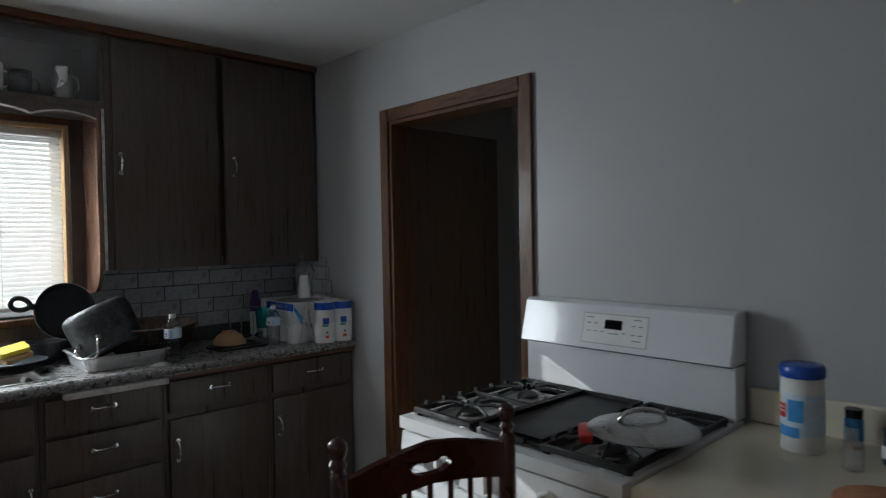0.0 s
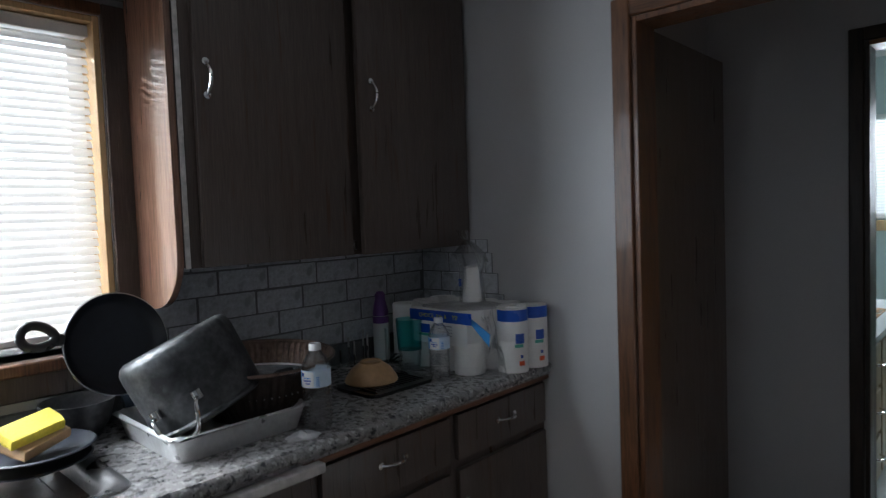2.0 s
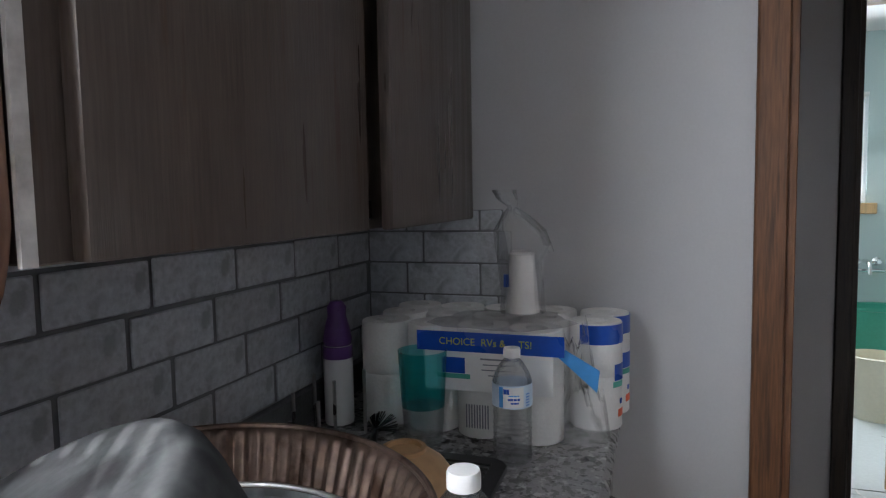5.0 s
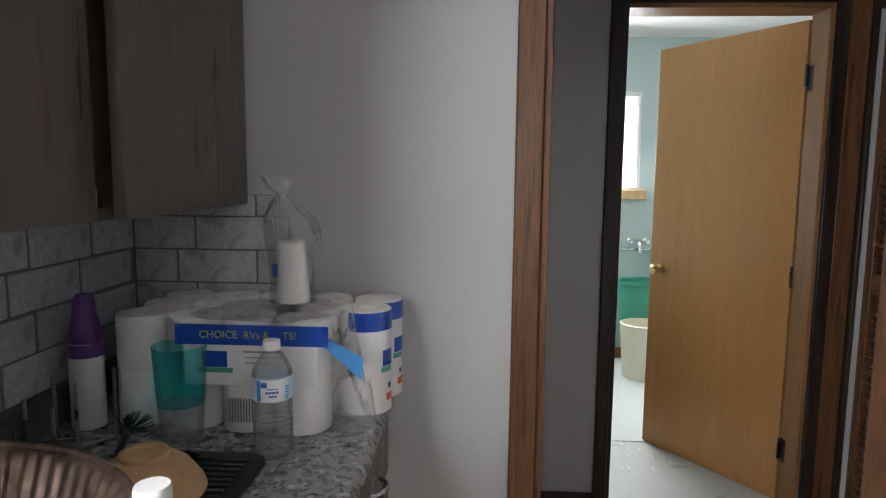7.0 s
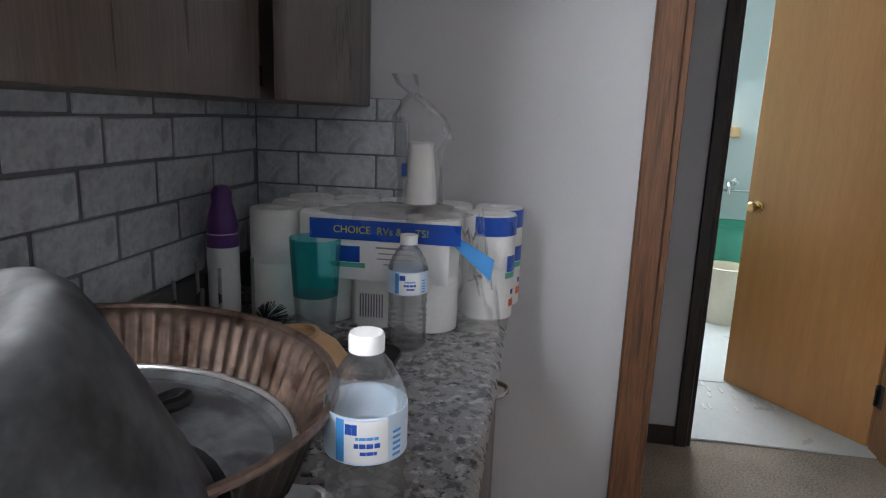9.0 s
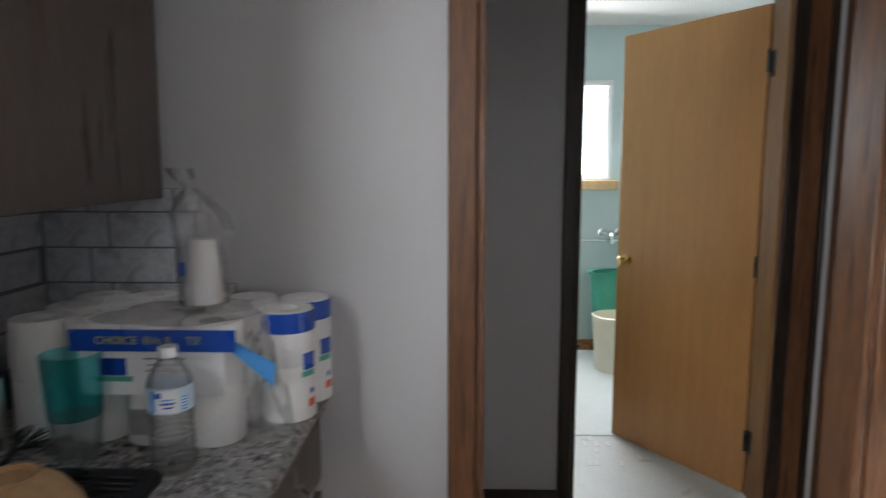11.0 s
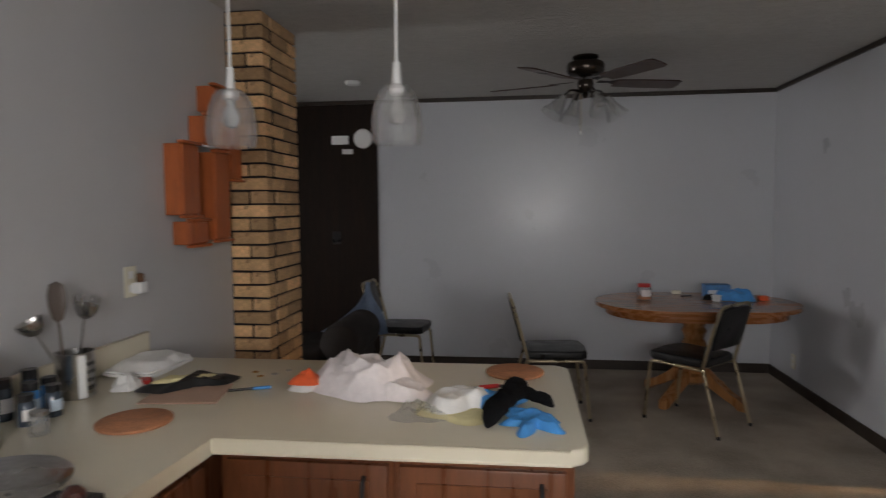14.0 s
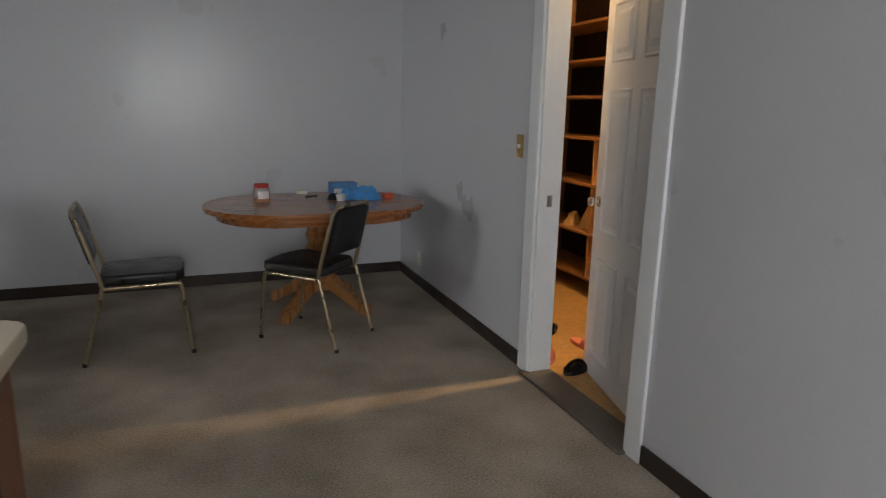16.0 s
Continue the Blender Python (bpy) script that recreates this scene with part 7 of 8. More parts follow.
rk = thing("peg_rack", "small wire peg rack on the counter by the wall", "rack", (1.68, 3.28, GT))
for x, y, h in ((1.60, 3.30, 0.07), (1.63, 3.26, 0.10), (1.69, 3.26, 0.12), (1.745, 3.225, 0.13), (1.66, 3.33, 0.10), (1.72, 3.32, 0.12)):
    part("peg", tube([(x, y, GT + 0.004), (x, y, GT + h)], 0.0035, 8), "steel", rk)
part("base_wire", tube([(1.60, 3.30, GT + 0.005), (1.63, 3.26, GT + 0.005), (1.69, 3.26, GT + 0.005), (1.745, 3.225, GT + 0.005), (1.72, 3.32, GT + 0.005), (1.66, 3.33, GT + 0.005)], 0.003, 6, closed=True), "steel", rk)
br = thing("dish_brush", "black bristled dish brush lying on the counter", "brush", (1.70, 3.18, GT))
part("handle", tube(curve_points([(1.60, 3.145, GT + 0.010), (1.66, 3.17, GT + 0.018), (1.715, 3.19, GT + 0.022)], 5), 0.007, 8), "black", br)
rng = random.Random(8)
bm = bmesh.new()
for k in range(40):
    a = rng.uniform(0, 360)
    p = Vector((1.735, 3.20, GT + 0.016))
    d = Vector((0.03 + rng.uniform(0, 0.015), 0.03 * math.cos(radians(a)), 0.022 * math.sin(radians(a))))
    q = p + d
    q.z = max(q.z, GT + 0.003)
    tube([p, q], 0.0012, 4, bm)
part("bristles", bm, "black", br)


# the pack of tissue rolls in clear film
def roll_mesh(r, h):
    return lathe([(0.0, 0.0), (r * 0.985, 0.0), (r, 0.002), (r, h - 0.006), (r * 0.96, h), (0.022, h), (0.021, h - 0.02), (0.0, h - 0.02)], (0, 0, 0), 28)


GB = GT - 0.02


def tissue_pack():
    t = thing("tissue_pack", "film-wrapped pack of white tissue rolls with blue print", "tissue rolls", (1.93, 2.98, GT))
    me = None
    spots = [(1.935, 2.805), (2.035, 2.795)] + [(x + 0.006 * k, 2.905 + 0.105 * k) for k in range(4) for x in (1.83, 1.935, 2.037)]
    for x, y in spots:
        for lvl in (0, 1):
            if me is None:
                me = finish(roll_mesh(0.0515, 0.1045), "paper")
            ob = new("roll", me)
            ob.parent = t
            ob.location = Vector((min(x, 2.044), min(y, 3.30), GT + 0.0005 + lvl * 0.105)) - Vector((1.93, 2.98, GT))
    def band(x, y, z0, z1, a0, a1, m, name, o=0.0012, label=""):
        bm = bmesh.new()
        n = 14
        r = 0.0515
        rows = [[bm.verts.new((x + (r + d) * math.cos(radians(a0 + (a1 - a0) * i / n)), y + (r + d) * math.sin(radians(a0 + (a1 - a0) * i / n)), GB + z)) for i in range(n + 1)] for d, z in ((o - 0.0008, z0), (o, z0), (o, z1), (o - 0.0008, z1))]
        for p, q in zip(rows, rows[1:] + rows[:1]):
            for i in range(n):
                bm.faces.new((p[i], p[i + 1], q[i + 1], q[i]))
        return part(name, bm, m, t, label)
    for x, y in ((1.935, 2.805), (2.035, 2.795)):
        band(x, y, 0.190, 0.2275, 150, 385, "blue", "film_band", label="royal blue band printed on the film")
        band(x, y, 0.118, 0.150, 228, 262, "blue", "logo_patch", 0.0016)
        band(x, y, 0.105, 0.116, 224, 258, "green", "logo_patch", 0.0016)
        band(x, y, 0.045, 0.060, 240, 262, "orange", "logo_patch", 0.0016)
        band(x, y, 0.070, 0.080, 246, 256, "blue", "logo_patch", 0.0016)
    # printed side of the film that faces the window
    xs = 1.7755
    side = part("film_label", box(xs - 0.0012, xs, 2.865, 3.11, GB + 0.115, GB + 0.189), "white_plastic", t, "white printed panel on the film")
    band_ob = part("film_band", box(xs - 0.0022, xs - 0.0002, 2.845, 3.125, GB + 0.1895, GB + 0.2265), "blue", t, "royal blue band with yellow lettering")
    turn = Matrix.Rotation(radians(-90), 4, "Z") @ Matrix.Rotation(radians(90), 4, "X")
    for words, yy in (("CHOICE", 3.045), ("RVs &", 2.975), ("TS!", 2.915)):
        writing(words, 0.019, band_ob, Matrix.Translation((xs - 0.0026, yy, GB + 0.208)) @ turn, "yellow_ink")
    for y0, y1, z0, z1, m in ((3.03, 3.075, 0.148, 0.178, "blue"), (3.02, 3.085, 0.138, 0.147, "green"), (2.93, 3.0, 0.176, 0.179, "grey_mark"), (2.93, 2.995, 0.166, 0.168, "grey_mark"), (2.93, 2.998, 0.156, 0.158, "grey_mark"), (2.93, 2.985, 0.146, 0.148, "grey_mark")):
        part("label_mark", box(xs - 0.0019, xs - 0.0013, y0, y1, GB + z0, GB + z1), m, side)
    for k in range(9):
        part("label_mark", box(xs - 0.0019, xs - 0.0013, 2.985 + k * 0.0052, 2.9876 + k * 0.0052, GB + 0.045, GB + 0.090), "grey_mark", t)
    # loose film over the top
    bm = heap((1.90, 2.98, GB + 0.2292), 0.11, 0.14, 0.012, 33, 30, 0.9)
    part("film_top", bm, "film", t, "loose clear film")


M["yellow_ink"] = mat("yellow_ink", (0.52, 0.50, 0.06), 0.5, var=0.02, bump=0.0)
tissue_pack()

tw = thing("bagged_cup", "white paper cup in a knotted clear plastic bag on the rolls", "plastic bag", (1.90, 2.945, GB + 0.23))
part("cup", lathe([(0.033, 0.0), (0.031, 0.03), (0.024, 0.115), (0.026, 0.118), (0.022, 0.118), (0.0, 0.116)], (1.90, 2.945, GB + 0.2465), 26), "paper", tw, "white paper cup")
bm = bmesh.new()
rng = random.Random(12)
rings = []
for j, (r, z, dx, dy) in enumerate(((0.046, 0.0, 0, 0), (0.044, 0.04, 0, 0), (0.040, 0.10, 0.004, 0.004), (0.052, 0.135, 0.004, 0.0), (0.050, 0.165, 0.0, 0.006), (0.026, 0.195, 0.002, 0.014), (0.010, 0.210, 0.002, 0.018), (0.020, 0.225, 0.0, 0.028), (0.022, 0.245, -0.004, 0.036))):
    rings.append([bm.verts.new((1.90 + dx + (r + rng.uniform(-0.2, 0.2) * r * (j > 1)) * math.cos(2 * math.pi * i / 18), 2.945 + dy + (r + rng.uniform(-0.2, 0.2) * r * (j > 1)) * math.sin(2 * math.pi * i / 18), GB + 0.2465 + z)) for i in range(18)])
for a, b in zip(rings, rings[1:]):
    for i in range(18):
        bm.faces.new((a[i], a[(i + 1) % 18], b[(i + 1) % 18], b[i]))
part("bag_film", bm, "film", tw, "crumpled clear film")
part("bag_tail", tube(curve_points([(1.90, 2.96, GB + 0.452), (1.89, 2.925, GB + 0.43), (1.875, 2.895, GB + 0.40), (1.87, 2.882, GB + 0.37)], 5), 0.006, 8), "film", tw)
part("bag_print", box(1.868, 1.870, 2.966, 2.976, GB + 0.30, GB + 0.325), "blue", tw)
bg = thing("snack_bag", "crumpled clear bag with a blue printed edge before the rolls", "plastic bag", (1.83, 2.835, GT))
part("bag_film", heap((1.842, 2.825, GT + 0.0005), 0.045, 0.058, 0.165, 52, 30, 0.7), "film", bg)
part("blue_edge", plate([(2.785, GT + 0.145), (2.865, GT + 0.19), (2.87, GT + 0.175), (2.79, GT + 0.105)], 1.792, 1.7935, plane="YZ"), "sky_blue", bg, "blue zip edge")


# ---------------------------------------------------------------- on the range and the peninsula
ld = thing("steel_lid", "round stainless steel pan lid with an arched handle on the grate", "lid", (1.622, 0.824, 0.946))
LX, LY, LZ = 1.622, 0.824, 0.967
part("dome", lathe([(0.128, 0.002), (0.136, 0.0), (0.139, 0.004), (0.132, 0.010), (0.119, 0.011), (0.110, 0.016), (0.07, 0.025), (0.0, 0.030), (0.0, 0.026), (0.07, 0.021), (0.113, 0.006)], (LX, LY, LZ), 48), "steel", ld)
part("handle", tube(curve_points([(LX + 0.045, LY - 0.04, LZ + 0.026), (LX + 0.035, LY - 0.03, LZ + 0.045), (LX, LY, LZ + 0.055), (LX - 0.035, LY + 0.03, LZ + 0.045), (LX - 0.045, LY + 0.04, LZ + 0.026)], 6), 0.006, 10), "chrome", ld)
ph = thing("pot_grip", "red silicone handle grip lying on the grate", "handle grip", (1.54, 0.95, 0.946))
bm = plate([(-0.055, -0.016), (0.045, -0.020), (0.062, -0.006), (0.062, 0.006), (0.045, 0.020), (-0.055, 0.016)], 0.0, 0.022, bevel=0.006, seg=2)
bmesh.ops.transform(bm, matrix=Matrix.Translation((1.538, 0.938, 0.9445)) @ Matrix.Rotation(radians(35), 4, "Z"), verts=bm.verts)
part("grip", bm, "red", ph)

wp = thing("wipes_canister", "white wipes canister with a blue lid and bright label", "canister", (1.926, 0.548, PT))
WX, WY = 1.926, 0.548
part("body", lathe([(0.0, 0.0), (0.048, 0.0), (0.050, 0.004), (0.050, 0.186), (0.046, 0.190), (0.0, 0.190)], (WX, WY, PT + 0.0005), 32), "white_plastic", wp)
part("lid", lathe([(0.051, 0.188), (0.053, 0.191), (0.053, 0.212), (0.049, 0.219), (0.030, 0.223), (0.0, 0.223), (0.0, 0.188)], (WX, WY, PT + 0.0005), 32), "blue", wp, "royal blue lid")


def wrap(x, y, r, a0, a1, z0, z1, m, parent, name, o=0.001):
    bm = bmesh.new()
    n = max(4, int(abs(a1 - a0) / 12))
    rows = [[bm.verts.new((x + (r + d) * math.cos(radians(a0 + (a1 - a0) * i / n)), y + (r + d) * math.sin(radians(a0 + (a1 - a0) * i / n)), z)) for i in range(n + 1)] for d, z in ((0.0002, z0), (o, z0), (o, z1), (0.0002, z1))]
    for p, q in zip(rows, rows[1:] + rows[:1]):
        for i in range(n):
            bm.faces.new((p[i], p[i + 1], q[i + 1], q[i]))
    return part(name, bm, m, parent)


lb = wrap(WX, WY, 0.050, 60, 300, PT + 0.045, PT + 0.150, "label", wp, "label_band", 0.0008)
wrap(WX, WY, 0.050, 90, 190, PT + 0.040, PT + 0.066, "sky_blue", wp, "label_stripe", 0.0013)
wrap(WX, WY, 0.050, 108, 152, PT + 0.086, PT + 0.122, "red", wp, "label_patch", 0.0014)
wrap(WX, WY, 0.050, 92, 128, PT + 0.122, PT + 0.142, "yellow", wp, "label_patch", 0.0014)
wrap(WX, WY, 0.050, 158, 200, PT + 0.080, PT + 0.135, "sky_blue", wp, "label_patch", 0.0014)
wrap(WX, WY, 0.050, 112, 148, PT + 0.100, PT + 0.104, "white_plastic", wp, "label_line", 0.0018)
wrap(WX, WY, 0.050, 112, 148, PT + 0.110, PT + 0.114, "white_plastic", wp, "label_line", 0.0018)

for k, (x, y, h, m, lab) in enumerate(((2.03, 0.46, 0.10, "sky_blue", "small blue spice jar with a dark lid"), (2.045, 0.33, 0.115, "dark_glass", "dark spice jar with a black lid"), (1.985, 0.30, 0.10, "sky_blue", "small blue spice jar with a dark lid"), (2.04, 0.24, 0.12, "dark_glass", "dark spice jar with a black lid"), (1.99, 0.225, 0.095, "sky_blue", "small blue spice jar with a dark lid"), (1.95, 0.36, 0.085, "dark_glass", "dark spice jar with a black lid"), (1.935, 0.28, 0.09, "dark_glass", "dark spice jar with a black lid"))):
    j = thing("spice_jar", lab, "jar", (x, y, PT), group="spice jars on the peninsula")
    part("jar", lathe([(0.0, 0.0), (0.021, 0.0), (0.022, 0.003), (0.022, h * 0.72), (0.018, h * 0.78), (0.0, h * 0.78)], (x, y, PT + 0.0005), 18), m, j)
    part("lid", lathe([(0.0, h * 0.782), (0.020, h * 0.782), (0.021, h), (0.0, h)], (x, y, PT + 0.0005), 18), "black", j)
    wrap(x, y, 0.022, 110, 220, PT + h * 0.2, PT + h * 0.55, "white_plastic" if k % 2 else "label", j, "label_band")
gj = thing("glass_jar", "small clear glass jar with a pale lid", "jar", (1.862, 0.42, PT))
part("jar", lathe([(0.0, 0.0), (0.022, 0.0), (0.024, 0.004), (0.024, 0.045), (0.020, 0.05), (0.019, 0.05), (0.021, 0.044), (0.021, 0.006), (0.0, 0.005)], (1.862, 0.42, PT + 0.0005), 20), "seeded", gj)
part("lid", lathe([(0.0, 0.0505), (0.022, 0.0505), (0.022, 0.062), (0.0, 0.063)], (1.862, 0.42, PT + 0.0005), 20), "steel", gj)


def utensils():
    x, y = 2.0, 0.105
    u = thing("utensil_holder", "slotted stainless steel utensil holder with cooking tools", "utensil holder", (x, y, PT))
    part("cup", lathe([(0.0, 0.0), (0.052, 0.0), (0.054, 0.003), (0.054, 0.138), (0.056, 0.141), (0.052, 0.141), (0.050, 0.006), (0.0, 0.004)], (x, y, PT + 0.0005), 32), "steel", u)
    wrap(x, y, 0.054, 135, 160, PT + 0.004, PT + 0.135, "white_plastic", u, "label_strip")
    for a in range(165, 300, 14):
        for z in (0.025, 0.05, 0.075, 0.10):
            wrap(x, y, 0.054, a, a + 8, PT + z, PT + z + 0.012, "black", u, "slot", 0.0006)
    def tool(name, foot, head, m, shape, label):
        t = thing(name, label, "utensil", (foot[0], foot[1], PT + 0.006), group="cooking tools in the holder")
        part("stem", tube([(*foot, PT + 0.008), head], 0.0045, 8), m, t)
        d = (Vector(head) - Vector((*foot, PT))).normalized()
        bm = shape()
        q = Matrix.Identity(4) if shape is paddle else d.to_track_quat("Z", "Y").to_matrix().to_4x4()
        bmesh.ops.transform(bm, matrix=Matrix.Translation(head) @ q, verts=bm.verts)
        part("head", bm, m, t)
    def paddle():
        return lathe([(0.0, 0.0), (0.018, 0.012), (0.030, 0.05), (0.032, 0.085), (0.024, 0.115), (0.0, 0.125)], (0, 0, -0.01), 20, sx=1.0, sy=0.35)
    def ladle():
        return lathe([(0.0, -0.005), (0.022, 0.004), (0.036, 0.025), (0.040, 0.045), (0.037, 0.045), (0.030, 0.022), (0.0, 0.004)], (0, 0, 0), 20, sx=0.6)
    def claw():
        bm = ladle()
        for k in range(8):
            a = radians(45 * k)
            tube([(0.022 * math.cos(a), 0.036 * math.sin(a), 0.04), (0.026 * math.cos(a), 0.042 * math.sin(a), 0.068)], 0.004, 6, bm)
        return bm
    tool("spatula", (x + 0.01, y + 0.02), (1.985, 0.185, PT + 0.255), "dark_wood", paddle, "dark brown wooden spoon standing in the holder")
    tool("pasta_server", (x + 0.01, y - 0.01), (1.965, 0.098, PT + 0.245), "steel", claw, "steel pasta server standing in the holder")
    tool("ladle", (x - 0.01, y + 0.01), (2.04, 0.205, PT + 0.215), "steel", ladle, "steel ladle standing in the holder")


utensils()


def cloth(name, x0, x1, y0, y1, z, h, m, label, cat, seed, layers=3):
    t = thing(name, label, cat, ((x0 + x1) / 2, (y0 + y1) / 2, z))
    rng = random.Random(seed)
    for k in range(layers):
        bm = plate([(p[0], p[1]) for p in rounded(x0 + rng.uniform(-0.01, 0.01), x1 + rng.uniform(-0.01, 0.01), y0 + rng.uniform(-0.01, 0.01), y1 + rng.uniform(-0.01, 0.01), 0.02, 0)], z + 0.0005 + k * h / layers, z + (k + 0.93) * h / layers, bevel=min(0.006, h / layers * 0.4), seg=2)
        part("fold", bm, m, t)


cloth("folded_towel", 1.88, 2.07, -0.38, -0.10, PT, 0.022, "paper", "folded white towels on the beige counter", "towel", 4)
part("top_fold", crumple((1.965, -0.235, PT + 0.0228), (0.10, 0.13, 0.15, 0.14, 0.10, 0.12, 0.16, 0.13), 0.026, 63, 0, 0.45, 64, 16), "paper", bpy.data.objects["folded_towel"])
solid("bottle_cap", lathe([(0.0, 0.0), (0.024, 0.0), (0.026, 0.004), (0.026, 0.014), (0.0, 0.016)], (1.875, -0.05, PT + 0.0005), 20), "red", "small red plastic bottle cap on the beige counter", "bottle cap")
solid("tissue_wad", heap((1.90, 0.0, PT + 0.0005), 0.05, 0.06, 0.045, 61, 22, 0.8), "paper", "crumpled white tissue by the towels", "tissue")
cb = thing("cardboard_sheet", "thin pinkish-brown cardboard sheet lying flat", "cardboard", (1.62, 0.07, PT))
bm = plate([(1.525, 0.135), (1.76, 0.165), (1.79, -0.02), (1.565, -0.06)], PT + 0.0005, PT + 0.005, bevel=0.001, seg=1)
part("sheet", bm, "card", cb)
kp2 = thing("foil_pouch", "black and yellow snack pouch, opened and flattened", "snack pouch", (1.72, -0.02, PT))
part("pouch", crumple((1.70, -0.04, PT + 0.006), (0.17, 0.13, 0.06, 0.045, 0.06, 0.13, 0.16, 0.12, 0.05, 0.045, 0.06, 0.13), 0.032, 55, 37, 0.6), "vinyl_black", kp2)
part("yellow_print", crumple((1.715, -0.03, PT + 0.026), (0.11, 0.07, 0.028, 0.022, 0.028, 0.07, 0.10, 0.06, 0.025, 0.022, 0.03, 0.07), 0.012, 56, 37, 0.6, 48, 10), "pale_yellow", kp2, "yellow printed panel")


def trivet(x, y, r, label):
    solid("cork_trivet", lathe([(0.0, 0.0), (r - 0.003, 0.0), (r, 0.003), (r, 0.008), (r - 0.003, 0.010), (0.0, 0.010)], (x, y, PT + 0.0005), 44), "cork", label, "trivet", "cork trivets")


trivet(1.668, 0.312, 0.098, "round tan cork trivet near the range")
trivet(0.650, -0.295, 0.100, "round tan cork trivet at the counter's end")
pn = thing("pen", "blue and black ballpoint pen on the counter", "pen", (1.47, 0.0, PT))
part("barrel", tube([(1.545, 0.02, PT + 0.0055), (1.475, -0.012, PT + 0.0055)], 0.0045, 8), "black", pn)
part("cap", tube([(1.475, -0.012, PT + 0.0055), (1.425, -0.035, PT + 0.0055)], 0.005, 8), "sky_blue", pn)
kk = thing("key_ring", "small metal keys and coins on the counter", "keys", (1.50, -0.2, PT))
for k, (x, y) in enumerate(((1.48, -0.20), (1.52, -0.17), (1.45, -0.25), (1.56, -0.22))):
    part("key", lathe([(0.0, 0.0), (0.011, 0.0), (0.011, 0.003), (0.0, 0.003)], (x, y, PT + 0.0005), 14), "brass" if k % 2 else "steel", kk)
oc = thing("orange_tub", "orange-red and white plastic tub lying on the counter", "tub", (1.32, -0.04, PT))
part("top", heap((1.315, -0.06, PT + 0.018), 0.058, 0.05, 0.045, 81, 22, 0.3), "orange", oc)
part("rim", heap((1.315, -0.045, PT + 0.0005), 0.055, 0.050, 0.030, 82, 22, 0.2), "white_plastic", oc)
gb = thing("grocery_bag", "crumpled thin white plastic grocery bag on the beige counter", "plastic bag", (1.11, -0.115, PT))
part("bag_body", crumple((1.135, -0.10, PT + 0.0005), (0.17, 0.15, 0.19, 0.20, 0.23, 0.16, 0.20, 0.21), 0.10, 21, 20, 0.6), "bag", gb)
part("bag_corner", crumple((0.985, 0.0, PT + 0.0006), (0.09, 0.07, 0.08, 0.10, 0.06, 0.08), 0.05, 28, 0, 0.7, 48, 12), "bag", gb)
solid("blue_wrapper", heap((1.215, -0.02, PT + 0.0005), 0.05, 0.03, 0.012, 22, 20, 0.5), "sky_blue", "small blue wrapper under the white bag", "wrapper")
solid("film_wrapper", heap((0.905, 0.185, PT + 0.0005), 0.075, 0.05, 0.045, 23, 28, 0.9), "film", "crumpled clear plastic wrapper", "wrapper")
solid("napkin", crumple((0.81, 0.075, PT + 0.0005), (0.10, 0.12, 0.07, 0.12, 0.09, 0.11), 0.055, 24, 10, 0.5, 60, 16), "paper", "crumpled white paper napkin", "napkin")
solid("yellow_wrapper", crumple((0.80, 0.145, PT + 0.0003), (0.13, 0.07, 0.11, 0.10, 0.06, 0.09), 0.009, 25, 0, 0.7, 60, 14), "pale_yellow", "pale yellow paper under the napkin", "wrapper")
solid("rubber_glove", crumple((0.595, 0.205, PT + 0.0005), (0.09, 0.05, 0.12, 0.05, 0.11, 0.06, 0.07, 0.06, 0.08, 0.05, 0.11, 0.05), 0.032, 26, 15, 0.7), "sky_blue", "crumpled bright blue rubber glove on the beige counter", "glove", "blue rubber gloves")
solid("rubber_glove", crumple((0.705, 0.06, PT + 0.0005), (0.07, 0.06, 0.10, 0.07, 0.12, 0.06, 0.10, 0.06), 0.045, 29, 40, 0.7, 60, 16), "sky_blue", "crumpled bright blue rubber glove under a black sock", "glove", "blue rubber gloves")
bm = limp_tube([(0.712, 0.265, PT + 0.004), (0.685, 0.19, PT + 0.030), (0.65, 0.10, PT + 0.034), (0.642, 0.02, PT + 0.036), (0.665, -0.035, PT + 0.02)], (0.055, 0.075, 0.075, 0.06, 0.05), 0.034)
limp_tube([(0.652, 0.07, PT + 0.036), (0.595, 0.11, PT + 0.034), (0.54, 0.16, PT + 0.030)], (0.06, 0.05, 0.04), 0.028, bm)
solid("black_sock", bm, "black_knit", "black knit sock lying on the blue gloves", "sock")
kn = thing("red_pliers", "long tool with red handles on the counter", "tool", (0.78, -0.1, PT))
part("handle", tube([(0.76, -0.085, PT + 0.008), (0.70, -0.11, PT + 0.008)], 0.007, 8), "red", kn)
part("shaft", tube([(0.86, -0.075, PT + 0.006), (0.76, -0.085, PT + 0.007)], 0.0045, 8), "steel", kn)
part("tip", tube([(0.70, -0.11, PT + 0.0075), (0.655, -0.12, PT + 0.006)], 0.005, 8), "black", kn)

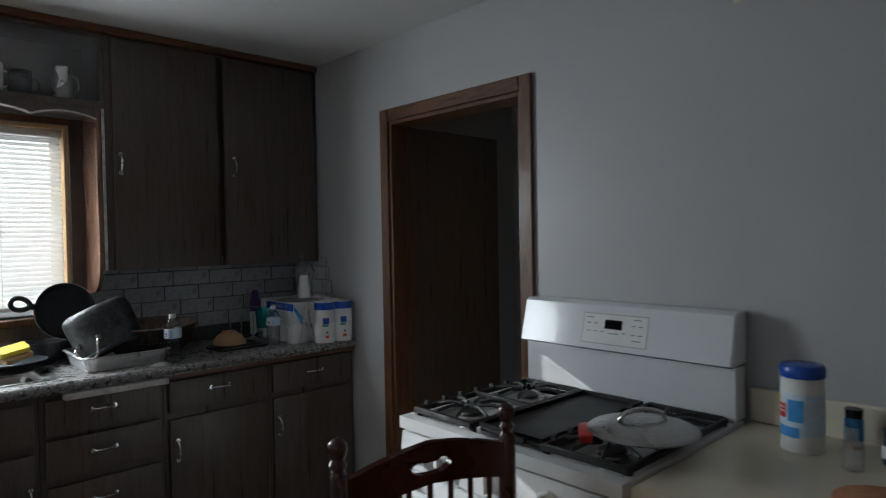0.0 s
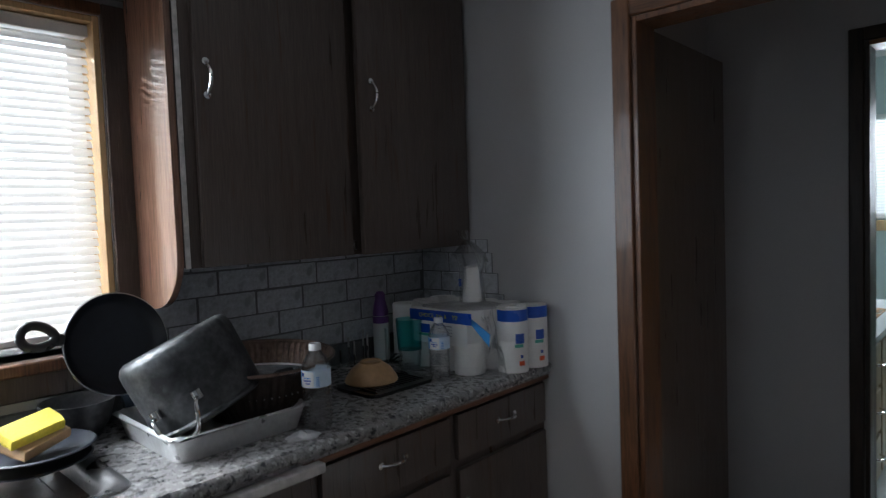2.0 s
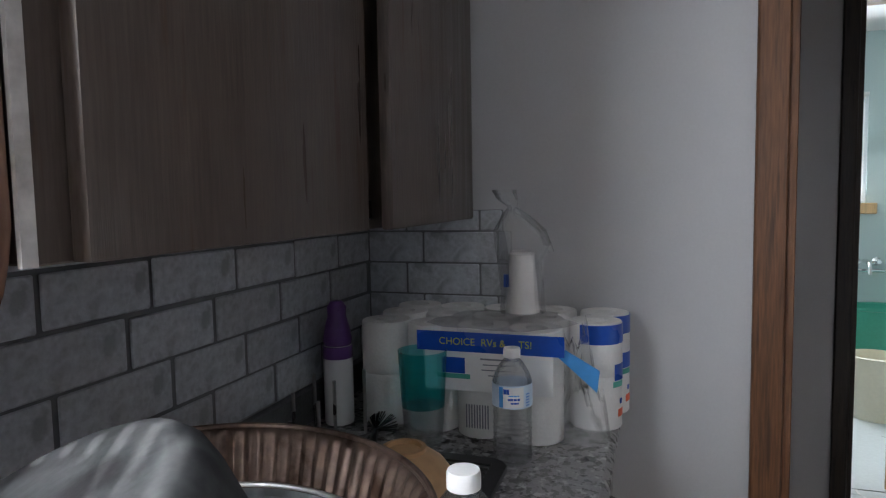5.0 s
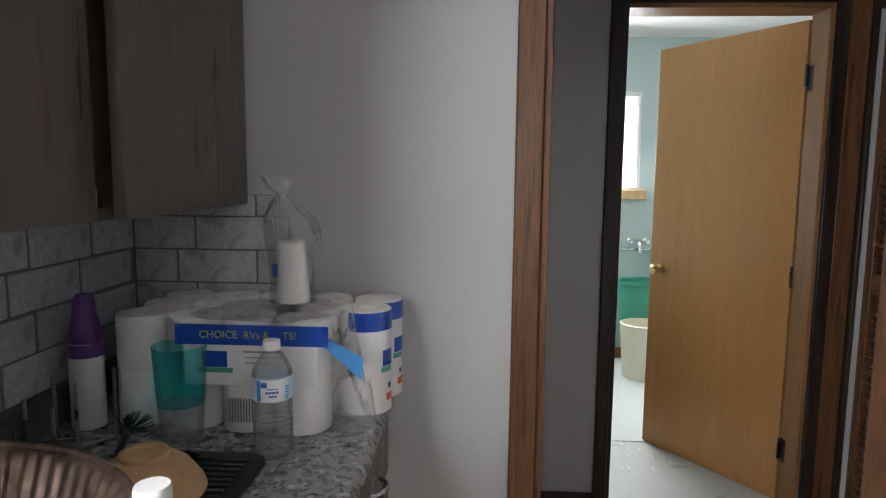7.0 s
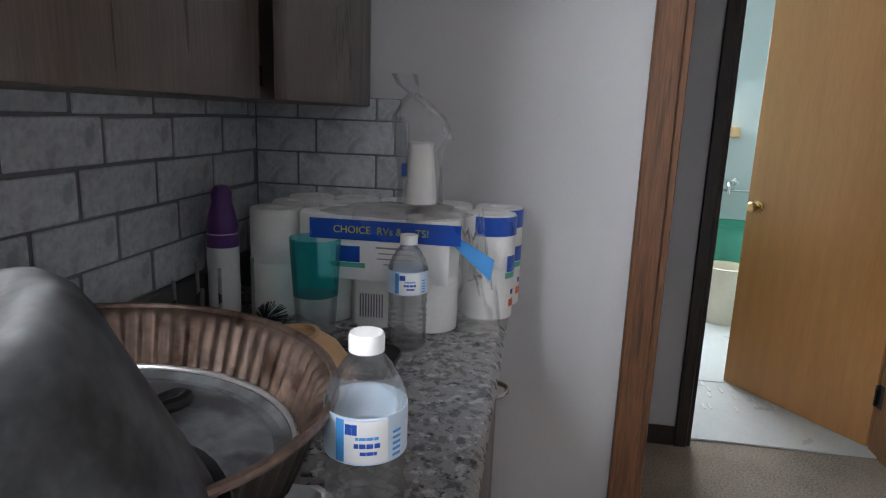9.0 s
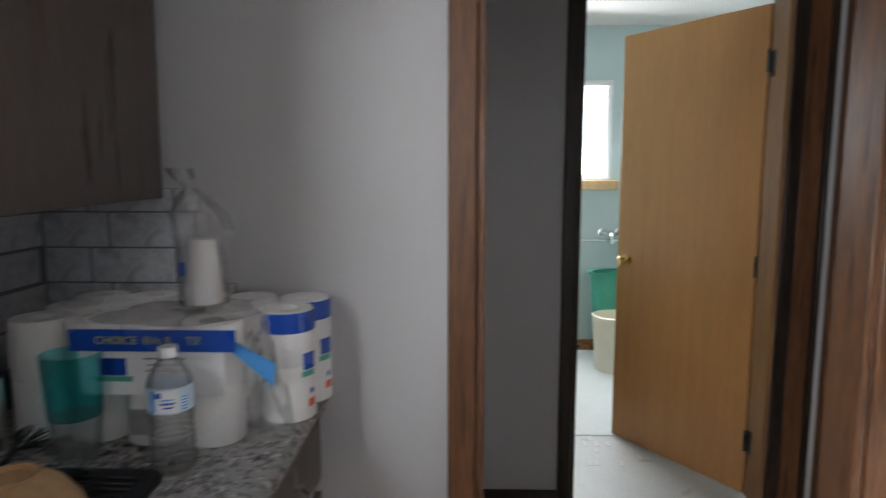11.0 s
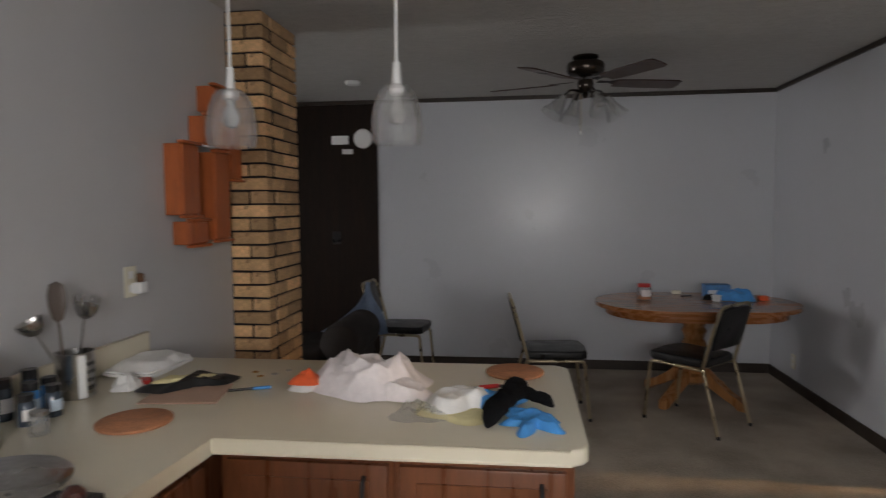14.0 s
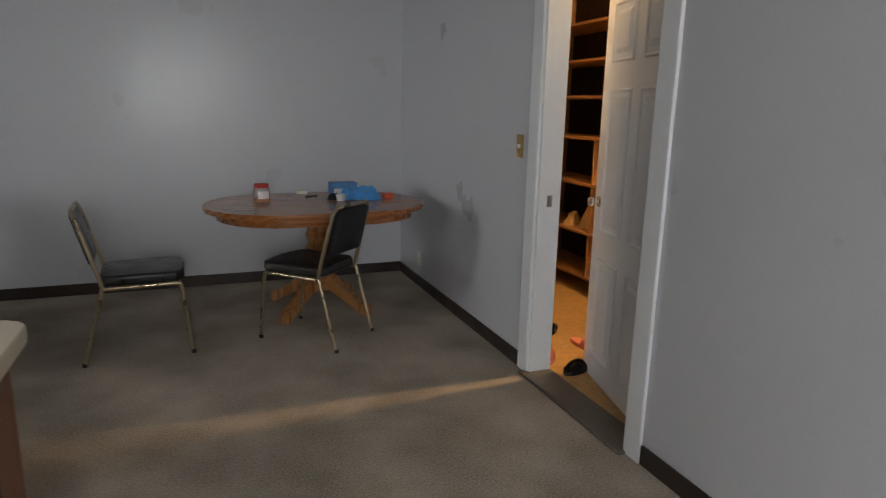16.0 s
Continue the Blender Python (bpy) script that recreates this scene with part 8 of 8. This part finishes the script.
# ---------------------------------------------------------------- on the dining table
TT = 0.7525
jr = thing("snack_jar", "clear plastic jar with a red lid, nearly empty", "jar", (-0.305, -3.13, TT))
part("jar", lathe([(0.0, 0.0), (0.052, 0.0), (0.055, 0.005), (0.055, 0.085), (0.046, 0.10), (0.045, 0.10), (0.053, 0.084), (0.053, 0.006), (0.0, 0.004)], (-0.305, -3.13, TT), 28), "pet", jr)
part("lid", lathe([(0.0, 0.1005), (0.048, 0.1005), (0.049, 0.122), (0.045, 0.125), (0.0, 0.125)], (-0.305, -3.13, TT), 28), "red", jr, "red screw lid")
part("contents", lathe([(0.0, 0.006), (0.052, 0.007), (0.052, 0.03), (0.0, 0.036)], (-0.305, -3.13, TT), 24), "cork", jr, "brown crumbs")
wrap(-0.305, -3.13, 0.055, 60, 140, TT + 0.03, TT + 0.08, "bag", jr, "label_band")
solid("blue_package", crumple((-0.98, -3.17, TT), (0.17, 0.10, 0.12, 0.16, 0.14, 0.10, 0.09, 0.12), 0.085, 91, 10, 0.6), "sky_blue", "crumpled bright blue package on the oak table", "package")
bx = thing("snack_box", "small blue and white carton on the oak table", "carton", (-0.88, -3.32, TT))
part("carton", box(-0.99, -0.80, -3.38, -3.27, TT, TT + 0.10, 0.003), "blue_print", bx)
part("panel", box(-0.97, -0.82, -3.2698, -3.2685, TT + 0.015, TT + 0.06), "white_plastic", bx)
solid("black_case", heap((-0.80, -3.17, TT), 0.06, 0.05, 0.05, 92, 22, 0.4), "black", "small black case on the oak table", "case")
solid("white_cup", lathe([(0.0, 0.0), (0.028, 0.0), (0.036, 0.045), (0.034, 0.045), (0.026, 0.004), (0.0, 0.004)], (-0.83, -3.09, TT), 22), "white_plastic", "small white cup on the oak table", "cup")
solid("cream_soap", box(-0.66, -0.585, -3.49, -3.45, TT, TT + 0.028, 0.008, seg=2), "cream", "cream bar of soap on the oak table", "soap")
solid("red_carton", box(-1.22, -1.15, -3.18, -3.12, TT, TT + 0.035, 0.003), "orange", "small red and white carton on the oak table", "carton")
mk = thing("marker", "black marker pen on the oak table", "pen", (-0.66, -3.30, TT))
part("barrel", tube([(-0.71, -3.33, TT + 0.006), (-0.62, -3.29, TT + 0.006)], 0.006, 8), "black", mk)
